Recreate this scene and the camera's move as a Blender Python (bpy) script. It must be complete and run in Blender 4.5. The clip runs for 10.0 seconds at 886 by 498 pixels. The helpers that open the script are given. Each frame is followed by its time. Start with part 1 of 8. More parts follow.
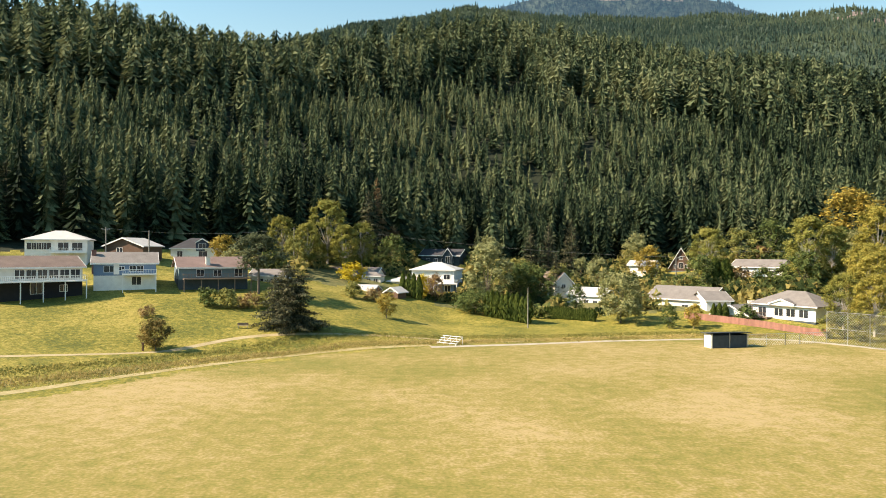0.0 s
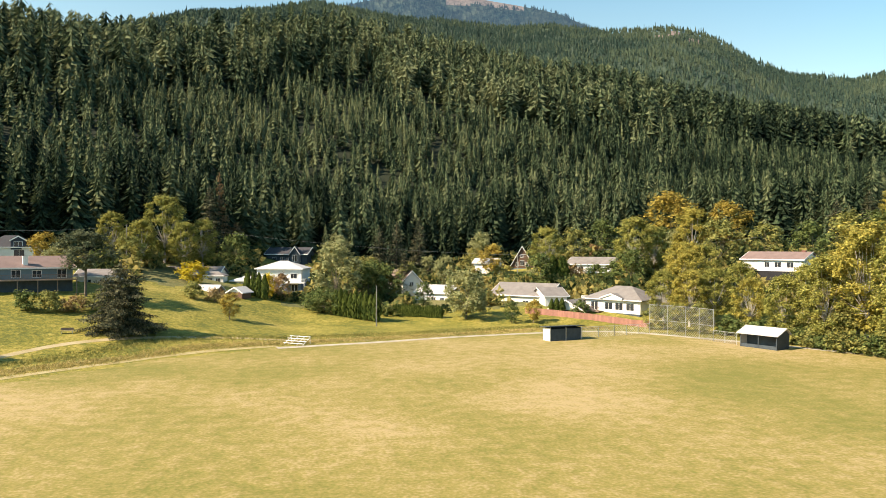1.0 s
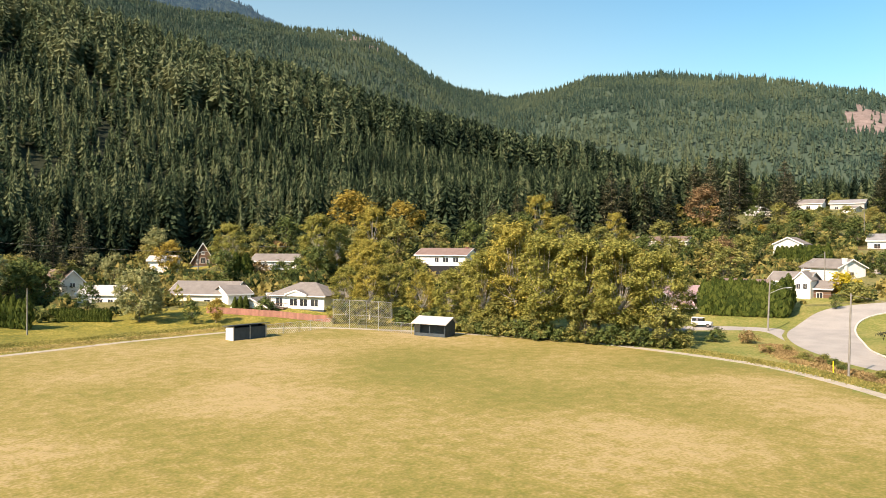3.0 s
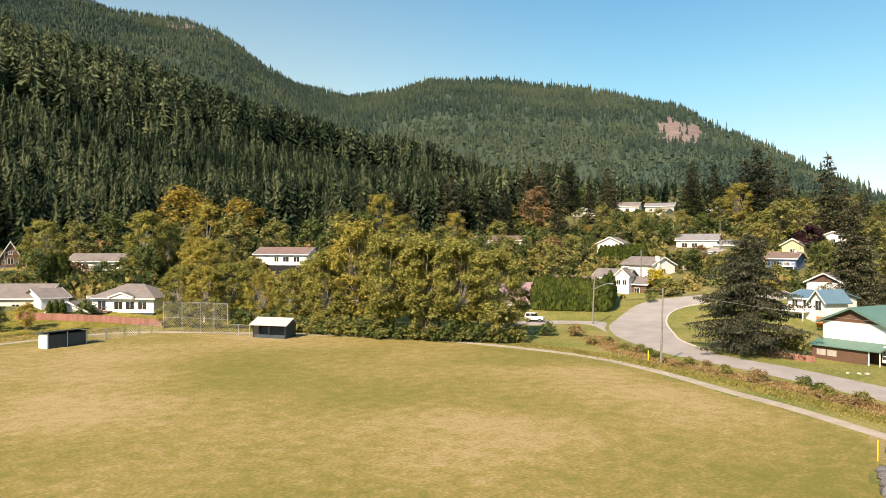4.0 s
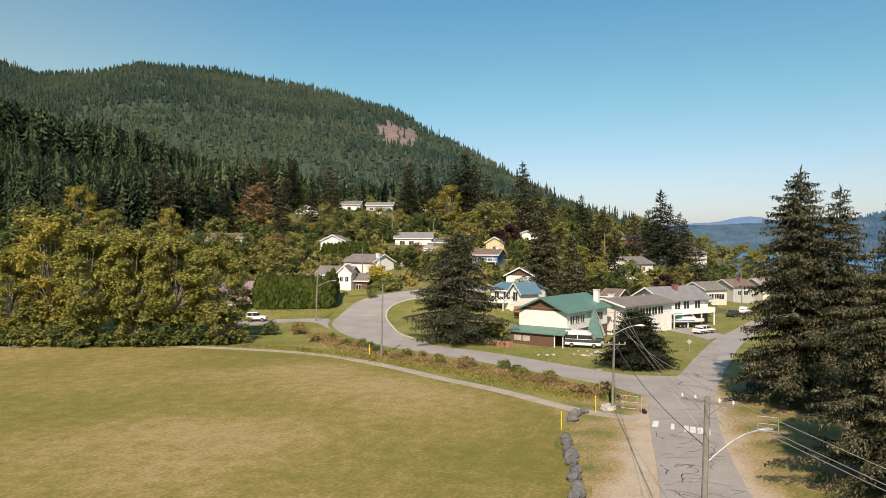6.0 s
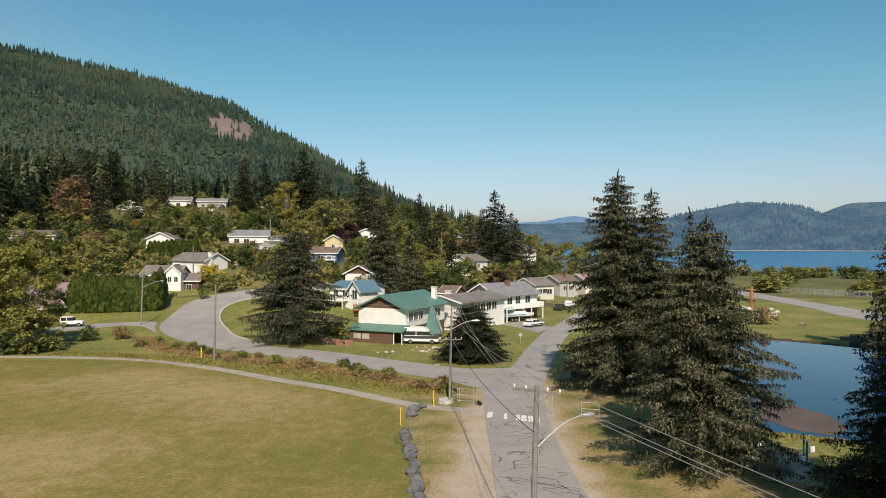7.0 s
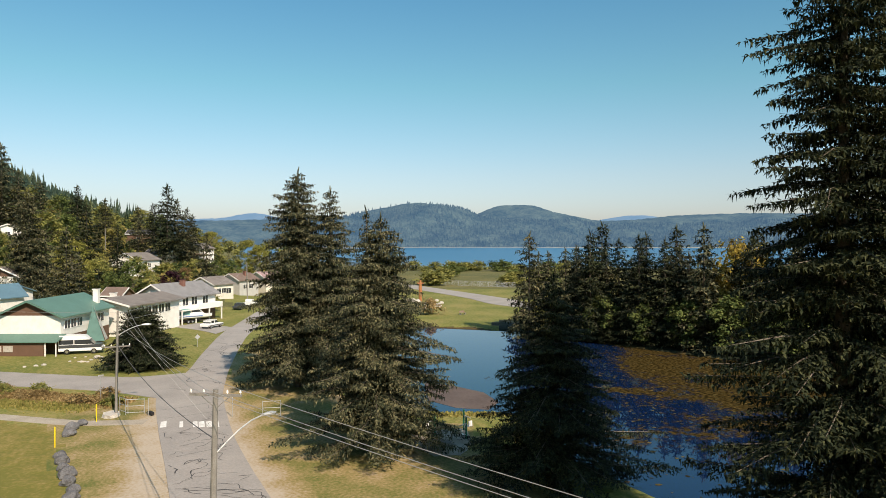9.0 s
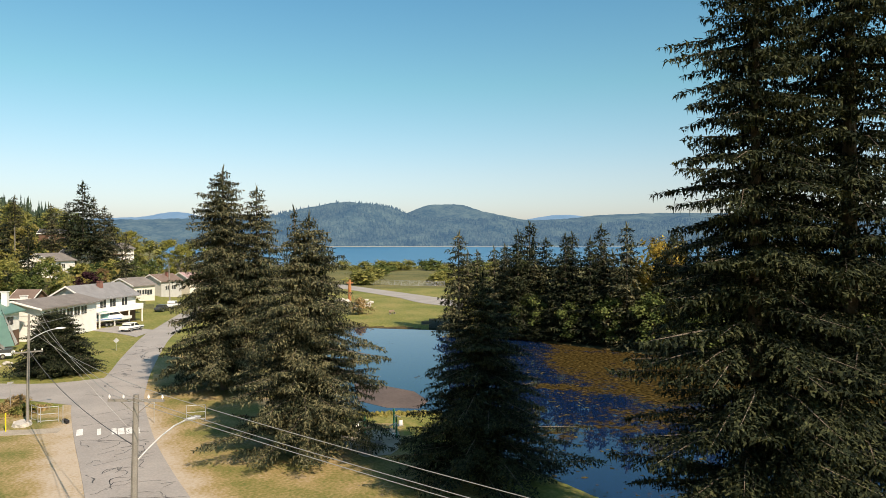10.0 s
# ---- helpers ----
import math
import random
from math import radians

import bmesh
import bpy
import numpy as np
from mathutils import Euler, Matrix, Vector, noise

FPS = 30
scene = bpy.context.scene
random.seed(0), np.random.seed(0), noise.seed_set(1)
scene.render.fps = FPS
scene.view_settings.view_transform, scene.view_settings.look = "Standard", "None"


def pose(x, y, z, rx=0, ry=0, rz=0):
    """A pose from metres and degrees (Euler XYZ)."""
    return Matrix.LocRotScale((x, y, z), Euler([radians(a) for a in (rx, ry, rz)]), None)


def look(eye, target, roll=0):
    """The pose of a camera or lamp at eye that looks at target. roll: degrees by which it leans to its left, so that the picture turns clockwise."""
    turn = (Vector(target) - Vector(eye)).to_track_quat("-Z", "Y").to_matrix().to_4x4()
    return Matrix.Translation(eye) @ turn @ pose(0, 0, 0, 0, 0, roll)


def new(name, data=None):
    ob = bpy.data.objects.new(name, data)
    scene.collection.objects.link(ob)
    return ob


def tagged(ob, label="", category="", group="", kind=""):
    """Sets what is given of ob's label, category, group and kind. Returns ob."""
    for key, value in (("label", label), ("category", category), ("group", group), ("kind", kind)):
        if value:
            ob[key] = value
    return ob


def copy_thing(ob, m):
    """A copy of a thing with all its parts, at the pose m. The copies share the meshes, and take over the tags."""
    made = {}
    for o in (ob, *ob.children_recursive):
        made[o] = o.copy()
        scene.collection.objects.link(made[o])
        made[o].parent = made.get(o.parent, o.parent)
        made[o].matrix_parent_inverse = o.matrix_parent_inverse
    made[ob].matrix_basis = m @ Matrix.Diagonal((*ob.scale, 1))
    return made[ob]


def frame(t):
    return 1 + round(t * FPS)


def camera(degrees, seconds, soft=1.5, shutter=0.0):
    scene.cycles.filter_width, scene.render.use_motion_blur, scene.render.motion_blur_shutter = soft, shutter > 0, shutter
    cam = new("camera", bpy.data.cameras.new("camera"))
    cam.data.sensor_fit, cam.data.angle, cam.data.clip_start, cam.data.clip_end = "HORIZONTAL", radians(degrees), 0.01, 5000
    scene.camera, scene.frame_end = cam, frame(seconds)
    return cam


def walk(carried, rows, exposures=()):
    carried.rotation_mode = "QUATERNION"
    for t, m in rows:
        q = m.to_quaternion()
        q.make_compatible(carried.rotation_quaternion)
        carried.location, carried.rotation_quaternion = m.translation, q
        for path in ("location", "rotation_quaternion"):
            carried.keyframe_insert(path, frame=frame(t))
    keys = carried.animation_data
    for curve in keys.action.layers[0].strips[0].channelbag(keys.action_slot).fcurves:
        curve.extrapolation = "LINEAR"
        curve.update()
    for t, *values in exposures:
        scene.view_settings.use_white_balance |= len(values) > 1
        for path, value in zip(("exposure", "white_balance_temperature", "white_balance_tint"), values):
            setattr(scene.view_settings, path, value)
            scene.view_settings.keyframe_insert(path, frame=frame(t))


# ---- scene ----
# ---------------------------------------------------------------- camera
cam = camera(63.68, 10.0, soft=0.5)
EYE = 16.0
PATH = [
    (0, pose(0, 0, EYE, 90.11, -0.27, 0.00)),
    (0.5, pose(0, 0, EYE, 90.07, -0.24, -6.05)),
    (1, pose(0, 0, EYE, 90.03, -0.22, -12.12)),
    (1.5, pose(0, 0, EYE, 90.00, -0.18, -18.25)),
    (2, pose(0, 0, EYE, 89.96, -0.16, -24.36)),
    (2.5, pose(0, 0, EYE, 89.90, -0.17, -30.48)),
    (4, pose(0, 0, EYE, 89.81, -0.15, -49.68)),
    (4.5, pose(0, 0, EYE, 89.80, -0.13, -54.77)),
    (5, pose(0, 0, EYE, 89.77, -0.12, -59.80)),
    (5.5, pose(0, 0, EYE, 89.73, -0.10, -65.49)),
    (7, pose(0, 0, EYE, 89.52, -0.02, -84.50)),
    (7.5, pose(0, 0, EYE, 89.47, 0.00, -90.92)),
    (8, pose(0, 0, EYE, 89.43, 0.01, -97.30)),
    (8.5, pose(0, 0, EYE, 89.38, 0.00, -103.51)),
    (9, pose(0, 0, EYE, 89.32, 0.01, -109.73)),
    (9.5, pose(0, 0, EYE, 89.27, 0.04, -114.83)),
    (10, pose(0, 0, EYE, 89.25, 0.11, -115.37)),
]
EXPOSURES = [(0, 1.04, 7300, 20), (1.5, 1.06, 7300, 21), (2.5, 1.0, 7350, 24), (4.5, 0.53, 7450, 27), (5.5, 0.28, 7250, 26), (7.5, -0.1, 6700, 19), (8.5, 0.08, 6850, 20), (10, 0.36, 7250, 21)]
walk(cam, PATH, EXPOSURES)

# ---------------------------------------------------------------- light
SUN_AZ, SUN_EL = 260.0, 40.0
world = bpy.data.worlds.new("sky")
scene.world = world
world.use_nodes = True
wn = world.node_tree.nodes
bg = wn["Background"]
sky = wn.new("ShaderNodeTexSky")
sky.sky_type = "NISHITA"
sky.sun_disc = False
sky.sun_elevation, sky.sun_rotation = radians(SUN_EL), radians(SUN_AZ)
sky.air_density, sky.dust_density, sky.ozone_density = 1.0, 1.1, 1.2
tone = wn.new("ShaderNodeMix")
tone.data_type, tone.blend_type = "RGBA", "MULTIPLY"
tone.inputs["Factor"].default_value = 1.0
high = wn.new("ShaderNodeSeparateXYZ")
haze = wn.new("ShaderNodeValToRGB")
haze.color_ramp.elements[0].color, haze.color_ramp.elements[1].color = (0.72, 0.77, 0.93, 1), (0.43, 0.75, 0.78, 1)
haze.color_ramp.elements[1].position = 0.7
for stop, colour in ((0.09, (0.66, 0.79, 0.84)), (0.21, (0.46, 0.84, 0.78)), (0.34, (0.34, 0.79, 0.83))):
    haze.color_ramp.elements.new(stop).color = (*colour, 1)
world.node_tree.links.new(wn.new("ShaderNodeTexCoord").outputs["Generated"], high.inputs[0])
world.node_tree.links.new(high.outputs["Z"], haze.inputs["Fac"])
world.node_tree.links.new(haze.outputs["Color"], tone.inputs["B"])
world.node_tree.links.new(sky.outputs[0], tone.inputs["A"])
world.node_tree.links.new(tone.outputs["Result"], bg.inputs[0])
north = wn.new("ShaderNodeVectorMath")
north.operation = "DOT_PRODUCT"
north.inputs[1].default_value = (math.sin(radians(5)), math.cos(radians(5)), 0)
veil = wn.new("ShaderNodeMapRange")
veil.interpolation_type = "SMOOTHSTEP"
veil.inputs["From Min"].default_value, veil.inputs["From Max"].default_value = 0.45, 1.0
pale = wn.new("ShaderNodeMix")
pale.data_type, pale.blend_type = "RGBA", "MULTIPLY"
pale.inputs["B"].default_value = (2.0, 1.18, 0.97, 1)
world.node_tree.links.new(wn["Texture Coordinate"].outputs["Generated"], north.inputs[0])
world.node_tree.links.new(north.outputs["Value"], veil.inputs["Value"])
world.node_tree.links.new(veil.outputs["Result"], pale.inputs["Factor"])
world.node_tree.links.new(tone.outputs["Result"], pale.inputs["A"])
world.node_tree.links.new(pale.outputs["Result"], bg.inputs[0])
bg.inputs[1].default_value = 0.14
sun_data = bpy.data.lights.new("sun", "SUN")
sun_data.energy, sun_data.angle, sun_data.color = 5.2, radians(0.53), (1.0, 0.90, 0.72)
sun = new("sun", sun_data)
sun_dir = Vector((math.sin(radians(SUN_AZ)) * math.cos(radians(SUN_EL)), math.cos(radians(SUN_AZ)) * math.cos(radians(SUN_EL)), math.sin(radians(SUN_EL))))
sun.matrix_world = look(sun_dir * 100, (0, 0, 0))


# ---------------------------------------------------------------- materials
def material(name, stops, rough=0.85, scale=1.0, fine=8.0, bump=0.2, metal=0.0, island=0.0, leaf=0.0, spec=0.3, each=0.0, ramp=(0.32, 0.68), tint=0.0):
    """stops: two or three colours mixed by coarse and fine noise; leaf: share of light let through."""
    m = bpy.data.materials.new(name)
    m.use_nodes = True
    n, l = m.node_tree.nodes, m.node_tree.links
    p = n["Principled BSDF"]
    p.inputs["Roughness"].default_value, p.inputs["Metallic"].default_value = rough, metal
    p.inputs["Specular IOR Level"].default_value = spec
    tc = n.new("ShaderNodeNewGeometry")
    a, b = n.new("ShaderNodeTexNoise"), n.new("ShaderNodeTexNoise")
    a.inputs["Scale"].default_value, b.inputs["Scale"].default_value = scale, scale * fine
    a.inputs["Detail"].default_value, b.inputs["Detail"].default_value = 5, 4
    l.new(tc.outputs["Position"], a.inputs["Vector"])
    l.new(tc.outputs["Position"], b.inputs["Vector"])
    mix = n.new("ShaderNodeMath")
    mix.operation = "MULTIPLY_ADD"
    mix.inputs[1].default_value = 0.55
    half = n.new("ShaderNodeMath")
    half.operation = "MULTIPLY"
    half.inputs[1].default_value = 0.45
    l.new(b.outputs["Fac"], half.inputs[0])
    l.new(a.outputs["Fac"], mix.inputs[0])
    l.new(half.outputs[0], mix.inputs[2])
    fac = mix.outputs[0]
    if scale * fine < 2:
        c, k = n.new("ShaderNodeTexNoise"), n.new("ShaderNodeMath")
        c.inputs["Scale"].default_value, c.inputs["Detail"].default_value = 3.2, 5
        l.new(tc.outputs["Position"], c.inputs["Vector"])
        k.operation = "MULTIPLY_ADD"
        k.inputs[1].default_value = 0.6
        d = n.new("ShaderNodeMath")
        d.operation = "SUBTRACT"
        d.inputs[1].default_value = 0.3
        l.new(c.outputs["Fac"], k.inputs[0])
        l.new(fac, k.inputs[2])
        l.new(k.outputs[0], d.inputs[0])
        fac = d.outputs[0]
    for amount, node, out in ((island, "ShaderNodeNewGeometry", "Random Per Island"), (each, "ShaderNodeObjectInfo", "Random"), (tint, "ShaderNodeAttribute", "Fac")):
        if amount:
            g = n.new(node)
            if node == "ShaderNodeAttribute":
                g.attribute_name = "tint"
            add = n.new("ShaderNodeMath")
            add.operation = "MULTIPLY_ADD"
            add.inputs[1].default_value = amount
            sub = n.new("ShaderNodeMath")
            sub.operation = "SUBTRACT"
            sub.inputs[1].default_value = amount / 2
            l.new(g.outputs[out], add.inputs[0])
            l.new(fac, add.inputs[2])
            l.new(add.outputs[0], sub.inputs[0])
            fac = sub.outputs[0]
    r = n.new("ShaderNodeValToRGB")
    e = r.color_ramp.elements
    lo, hi = ramp
    e[0].position, e[0].color = lo, (*stops[0], 1)
    e[1].position, e[1].color = hi, (*stops[-1], 1)
    for i in range(1, len(stops) - 1):
        k = e.new(lo + (hi - lo) * i / (len(stops) - 1))
        k.color = (*stops[i], 1)
    l.new(fac, r.inputs["Fac"])
    l.new(r.outputs[0], p.inputs["Base Color"])
    if bump:
        bp = n.new("ShaderNodeBump")
        bp.inputs["Strength"].default_value = bump
        bp.inputs["Distance"].default_value = 0.6 / (scale * fine) if scale * fine > 1 else 0.6
        l.new(b.outputs["Fac"], bp.inputs["Height"])
        l.new(bp.outputs[0], p.inputs["Normal"])
    if leaf:
        t = n.new("ShaderNodeBsdfTranslucent")
        l.new(r.outputs[0], t.inputs["Color"])
        ms = n.new("ShaderNodeMixShader")
        ms.inputs[0].default_value = leaf
        l.new(p.outputs[0], ms.inputs[1])
        l.new(t.outputs[0], ms.inputs[2])
        l.new(ms.outputs[0], n["Material Output"].inputs[0])
    return m


M = {}
M["field"] = material("dry_mown_grass", [(0.148, 0.142, 0.028), (0.232, 0.185, 0.053), (0.335, 0.254, 0.12)], 0.95, 0.045, 14, 0.25, ramp=(0.33, 0.66), tint=0.2)
M["meadow"] = material("green_meadow_grass", [(0.085, 0.095, 0.014), (0.175, 0.158, 0.022), (0.30, 0.24, 0.055)], 0.95, 0.11, 10, 0.5, ramp=(0.36, 0.64))
M["lawn"] = material("green_lawn", [(0.112, 0.138, 0.028), (0.175, 0.18, 0.042), (0.26, 0.22, 0.075)], 0.95, 0.12, 12, 0.3, ramp=(0.38, 0.62))
M["verge"] = material("trodden_grass_and_dust", [(0.105, 0.125, 0.028), (0.18, 0.165, 0.05), (0.30, 0.225, 0.10), (0.38, 0.305, 0.205), (0.43, 0.365, 0.285)], 0.95, 0.3, 14, 0.4, ramp=(0.30, 0.72), tint=0.42)
# darker than bare litter: the canopy's shade is painted into this floor
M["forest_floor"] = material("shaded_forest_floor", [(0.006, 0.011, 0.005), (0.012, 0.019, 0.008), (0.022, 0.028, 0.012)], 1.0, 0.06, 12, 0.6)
# mountain floor in the same bluish tone, haze included, as its trees
M["canopy"] = material("haze_tinted_canopy_floor", [(0.026, 0.048, 0.035), (0.042, 0.068, 0.045), (0.066, 0.09, 0.052)], 1.0, 0.02, 12, 0.6)
M["scrub"] = material("shore_scrub", [(0.06, 0.07, 0.025), (0.12, 0.12, 0.04), (0.2, 0.17, 0.07)], 1.0, 0.05, 15, 0.6)
M["mud"] = material("pond_mud", [(0.036, 0.028, 0.010), (0.075, 0.056, 0.018), (0.14, 0.098, 0.036)], 0.8, 0.15, 12, 0.3)
M["shallows"] = material("pinkish_mud_shallows", [(0.075, 0.052, 0.04), (0.115, 0.082, 0.064), (0.15, 0.11, 0.088)], 0.6, 0.3, 10, 0.1)
M["weed"] = material("floating_pond_weed", [(0.026, 0.022, 0.007), (0.056, 0.044, 0.013), (0.115, 0.082, 0.026)], 1.0, 0.2, 12, 0.2, spec=0.05, island=0.4)
M["asphalt"] = material("old_asphalt", [(0.25, 0.237, 0.222), (0.31, 0.292, 0.272), (0.375, 0.348, 0.32)], 0.9, 0.25, 25, 0.15)
M["dirt"] = material("sandy_dirt", [(0.28, 0.22, 0.11), (0.36, 0.29, 0.16), (0.44, 0.36, 0.22)], 0.95, 0.4, 12, 0.2)
M["straw_ground"] = material("dry_straw_ground", [(0.24, 0.19, 0.07), (0.33, 0.27, 0.13), (0.42, 0.35, 0.2)], 0.95, 0.35, 12, 0.4)
M["tar"] = material("crack_sealer", [(0.04, 0.04, 0.042), (0.08, 0.08, 0.08)], 0.6, 1.0, 8, 0.1)
M["paint"] = material("road_paint", [(0.55, 0.55, 0.52), (0.8, 0.8, 0.78)], 0.8, 2.0, 8, 0.1)
M["gravel"] = material("gravel_path", [(0.26, 0.23, 0.18), (0.36, 0.32, 0.26), (0.44, 0.40, 0.33)], 0.95, 0.5, 15, 0.4)
M["conifer"] = material("conifer_needles", [(0.007, 0.016, 0.009), (0.054, 0.082, 0.040), (0.15, 0.168, 0.084)], 0.9, 0.02, 20, 0, island=0.2, leaf=0.2, tint=0.5, spec=0.1)
# bluer, flatter needle colour with the distance haze put into it
M["conifer_far"] = material("haze_tinted_conifer_needles", [(0.028, 0.052, 0.042), (0.046, 0.074, 0.053), (0.080, 0.103, 0.062)], 0.95, 0.008, 20, 0, island=0.15, tint=0.5, spec=0.05)
M["spruce"] = material("spruce_needles", [(0.014, 0.021, 0.012), (0.066, 0.074, 0.040), (0.18, 0.168, 0.092)], 0.85, 0.35, 6, 0, island=0.45, leaf=0.12, spec=0.15)
# darker copy of the spruce needles; on the pond trees it carries their shade
M["darkened_spruce"] = material("darkened_spruce_needles", [(0.007, 0.012, 0.007), (0.022, 0.031, 0.016), (0.068, 0.076, 0.035)], 0.85, 0.35, 6, 0, island=0.4, leaf=0.1, spec=0.15)
M["grey_spruce"] = material("grey_green_spruce_needles", [(0.034, 0.043, 0.026), (0.072, 0.082, 0.050), (0.15, 0.148, 0.09)], 0.85, 0.35, 6, 0, island=0.35, leaf=0.25, spec=0.15)
M["bark"] = material("grey_bark", [(0.06, 0.045, 0.035), (0.12, 0.10, 0.08), (0.2, 0.17, 0.14)], 0.95, 1.5, 8, 0.6)
M["pale_bark"] = material("pale_alder_bark", [(0.22, 0.20, 0.17), (0.40, 0.37, 0.33), (0.5, 0.47, 0.42)], 0.9, 1.5, 8, 0.4)
LEAF = {
    "yellow": [(0.18, 0.175, 0.04), (0.32, 0.28, 0.06), (0.50, 0.42, 0.10)],
    "bright": [(0.34, 0.28, 0.02), (0.48, 0.38, 0.03), (0.58, 0.46, 0.05)],
    "olive": [(0.13, 0.145, 0.045), (0.225, 0.23, 0.068), (0.35, 0.325, 0.10)],
    "alder": [(0.13, 0.145, 0.035), (0.25, 0.25, 0.06), (0.40, 0.37, 0.10)],
    "green": [(0.06, 0.088, 0.027), (0.11, 0.148, 0.046), (0.18, 0.21, 0.065)],
    "sage": [(0.18, 0.20, 0.085), (0.28, 0.29, 0.13), (0.40, 0.39, 0.18)],
    "orange": [(0.20, 0.145, 0.03), (0.33, 0.25, 0.05), (0.48, 0.37, 0.085)],
    "russet": [(0.17, 0.11, 0.055), (0.25, 0.165, 0.085), (0.34, 0.23, 0.12)],
    "plum": [(0.03, 0.012, 0.018), (0.05, 0.02, 0.03), (0.08, 0.035, 0.045)],
    "cedar": [(0.035, 0.058, 0.014), (0.075, 0.105, 0.022), (0.13, 0.16, 0.036)],
    "dry": [(0.19, 0.13, 0.055), (0.30, 0.21, 0.095), (0.42, 0.31, 0.15)],
    "straw": [(0.27, 0.22, 0.07), (0.38, 0.30, 0.11), (0.50, 0.39, 0.17)],
    "rusty": [(0.10, 0.09, 0.03), (0.20, 0.155, 0.05), (0.33, 0.24, 0.08)],
    "pine": [(0.045, 0.062, 0.036), (0.085, 0.108, 0.058), (0.15, 0.165, 0.085)],
    "mixed": [(0.16, 0.165, 0.045), (0.25, 0.23, 0.065), (0.36, 0.30, 0.10)],
}
for key, stops in LEAF.items():
    M[key] = material(key + "_foliage", stops, 0.8, 0.3, 5, 0, island=0.42, leaf=0.3, spec=0.12)

M["thicket"] = material("hillside_thicket_leaves", [(0.035, 0.055, 0.02), (0.09, 0.12, 0.04), (0.20, 0.205, 0.065), (0.33, 0.27, 0.09)], 0.85, 0.05, 8, 0, island=0.2, leaf=0.4, tint=0.55, spec=0.1)


def plain(name, c, rough=0.7, var=0.12, scale=1.2, **kw):
    lo, hi = [x * (1 - var) for x in c], [min(1, x * (1 + var)) for x in c]
    return material(name, [lo, c, hi], rough, scale, 9, kw.pop("bump", 0.08), **kw)


M["white"] = plain("white_painted_siding", (0.74, 0.73, 0.69))
M["cream"] = plain("cream_siding", (0.64, 0.60, 0.52))
M["grey_wall"] = plain("pale_grey_siding", (0.42, 0.42, 0.40))
M["blue_wall"] = plain("slate_blue_siding", (0.13, 0.21, 0.33))
M["teal_wall"] = plain("teal_grey_siding", (0.13, 0.19, 0.21))
M["navy"] = plain("navy_shingle_siding", (0.035, 0.05, 0.075))
M["brown_wall"] = plain("brown_wood_siding", (0.13, 0.075, 0.05))
M["yellow_wall"] = plain("pale_yellow_siding", (0.58, 0.50, 0.30))
M["brick"] = plain("weathered_brick", (0.20, 0.10, 0.08), 0.9, 0.35, 3)
M["roof_brown"] = plain("brown_asphalt_shingles", (0.17, 0.125, 0.105), 0.95, 0.25, 0.6, bump=0.3)
M["roof_tan"] = plain("weathered_tan_shingles", (0.185, 0.168, 0.155), 0.95, 0.25, 0.6, bump=0.3)
M["roof_grey"] = plain("grey_asphalt_shingles", (0.21, 0.21, 0.215), 0.95, 0.22, 0.6, bump=0.3)
M["roof_pale"] = plain("pale_metal_roof", (0.46, 0.45, 0.43), 0.6, 0.1, 0.6)
M["roof_red"] = plain("faded_red_brown_roof", (0.185, 0.13, 0.115), 0.9, 0.2, 0.6, bump=0.3)
M["roof_pink"] = plain("faded_pink_metal_roof", (0.33, 0.225, 0.22), 0.6, 0.25, 0.5)
M["roof_green"] = plain("green_metal_roof", (0.095, 0.19, 0.155), 0.5, 0.15, 0.4)
M["roof_blue"] = plain("blue_metal_roof", (0.10, 0.19, 0.25), 0.5, 0.12, 0.4)
M["roof_dark"] = plain("charcoal_shingles", (0.05, 0.05, 0.055), 0.9, 0.25, 0.6, bump=0.3)
M["trim"] = plain("white_trim", (0.78, 0.77, 0.74), 0.6, 0.06)
M["glass"] = plain("dark_window_glass", (0.03, 0.035, 0.04), 0.08, 0.3, 0.4, bump=0, spec=0.6)
M["deck_wood"] = plain("weathered_deck_wood", (0.22, 0.16, 0.12), 0.85, 0.25, 2)
M["pole_wood"] = plain("grey_weathered_pole_wood", (0.21, 0.20, 0.18), 0.9, 0.25, 2)
M["red_fence"] = plain("faded_red_cedar_boards", (0.30, 0.145, 0.11), 0.85, 0.2, 2, each=0.3)
M["metal"] = plain("galvanised_steel", (0.52, 0.53, 0.53), 0.45, 0.1, 2, metal=0.6)
M["cable"] = plain("dark_cable", (0.10, 0.10, 0.10), 0.6)
M["wire"] = plain("bright_aluminium_wire", (0.34, 0.34, 0.33), 0.5, metal=0.3)
M["dark"] = plain("dark_void_paint", (0.02, 0.02, 0.022), 0.9, 0.3)
M["slate"] = plain("dark_slate_painted_boards", (0.05, 0.065, 0.075), 0.8, 0.25, 1.5)
M["rubber"] = plain("black_rubber", (0.02, 0.02, 0.02), 0.8)
M["chrome"] = plain("bright_metal", (0.6, 0.6, 0.6), 0.25, 0.05, metal=0.9)
M["car_white"] = plain("white_car_paint", (0.75, 0.75, 0.74), 0.3, 0.04, bump=0, spec=0.5)
M["car_grey"] = plain("dark_grey_car_paint", (0.05, 0.055, 0.06), 0.3, 0.06, bump=0, spec=0.5)
M["red_paint"] = plain("red_paint", (0.45, 0.05, 0.04), 0.5)
M["yellow_paint"] = plain("yellow_paint", (0.75, 0.55, 0.02), 0.5)
M["orange_paint"] = plain("orange_wood", (0.36, 0.15, 0.06), 0.7, 0.3, 3)
M["tarp"] = plain("teal_canvas", (0.20, 0.38, 0.35), 0.8)
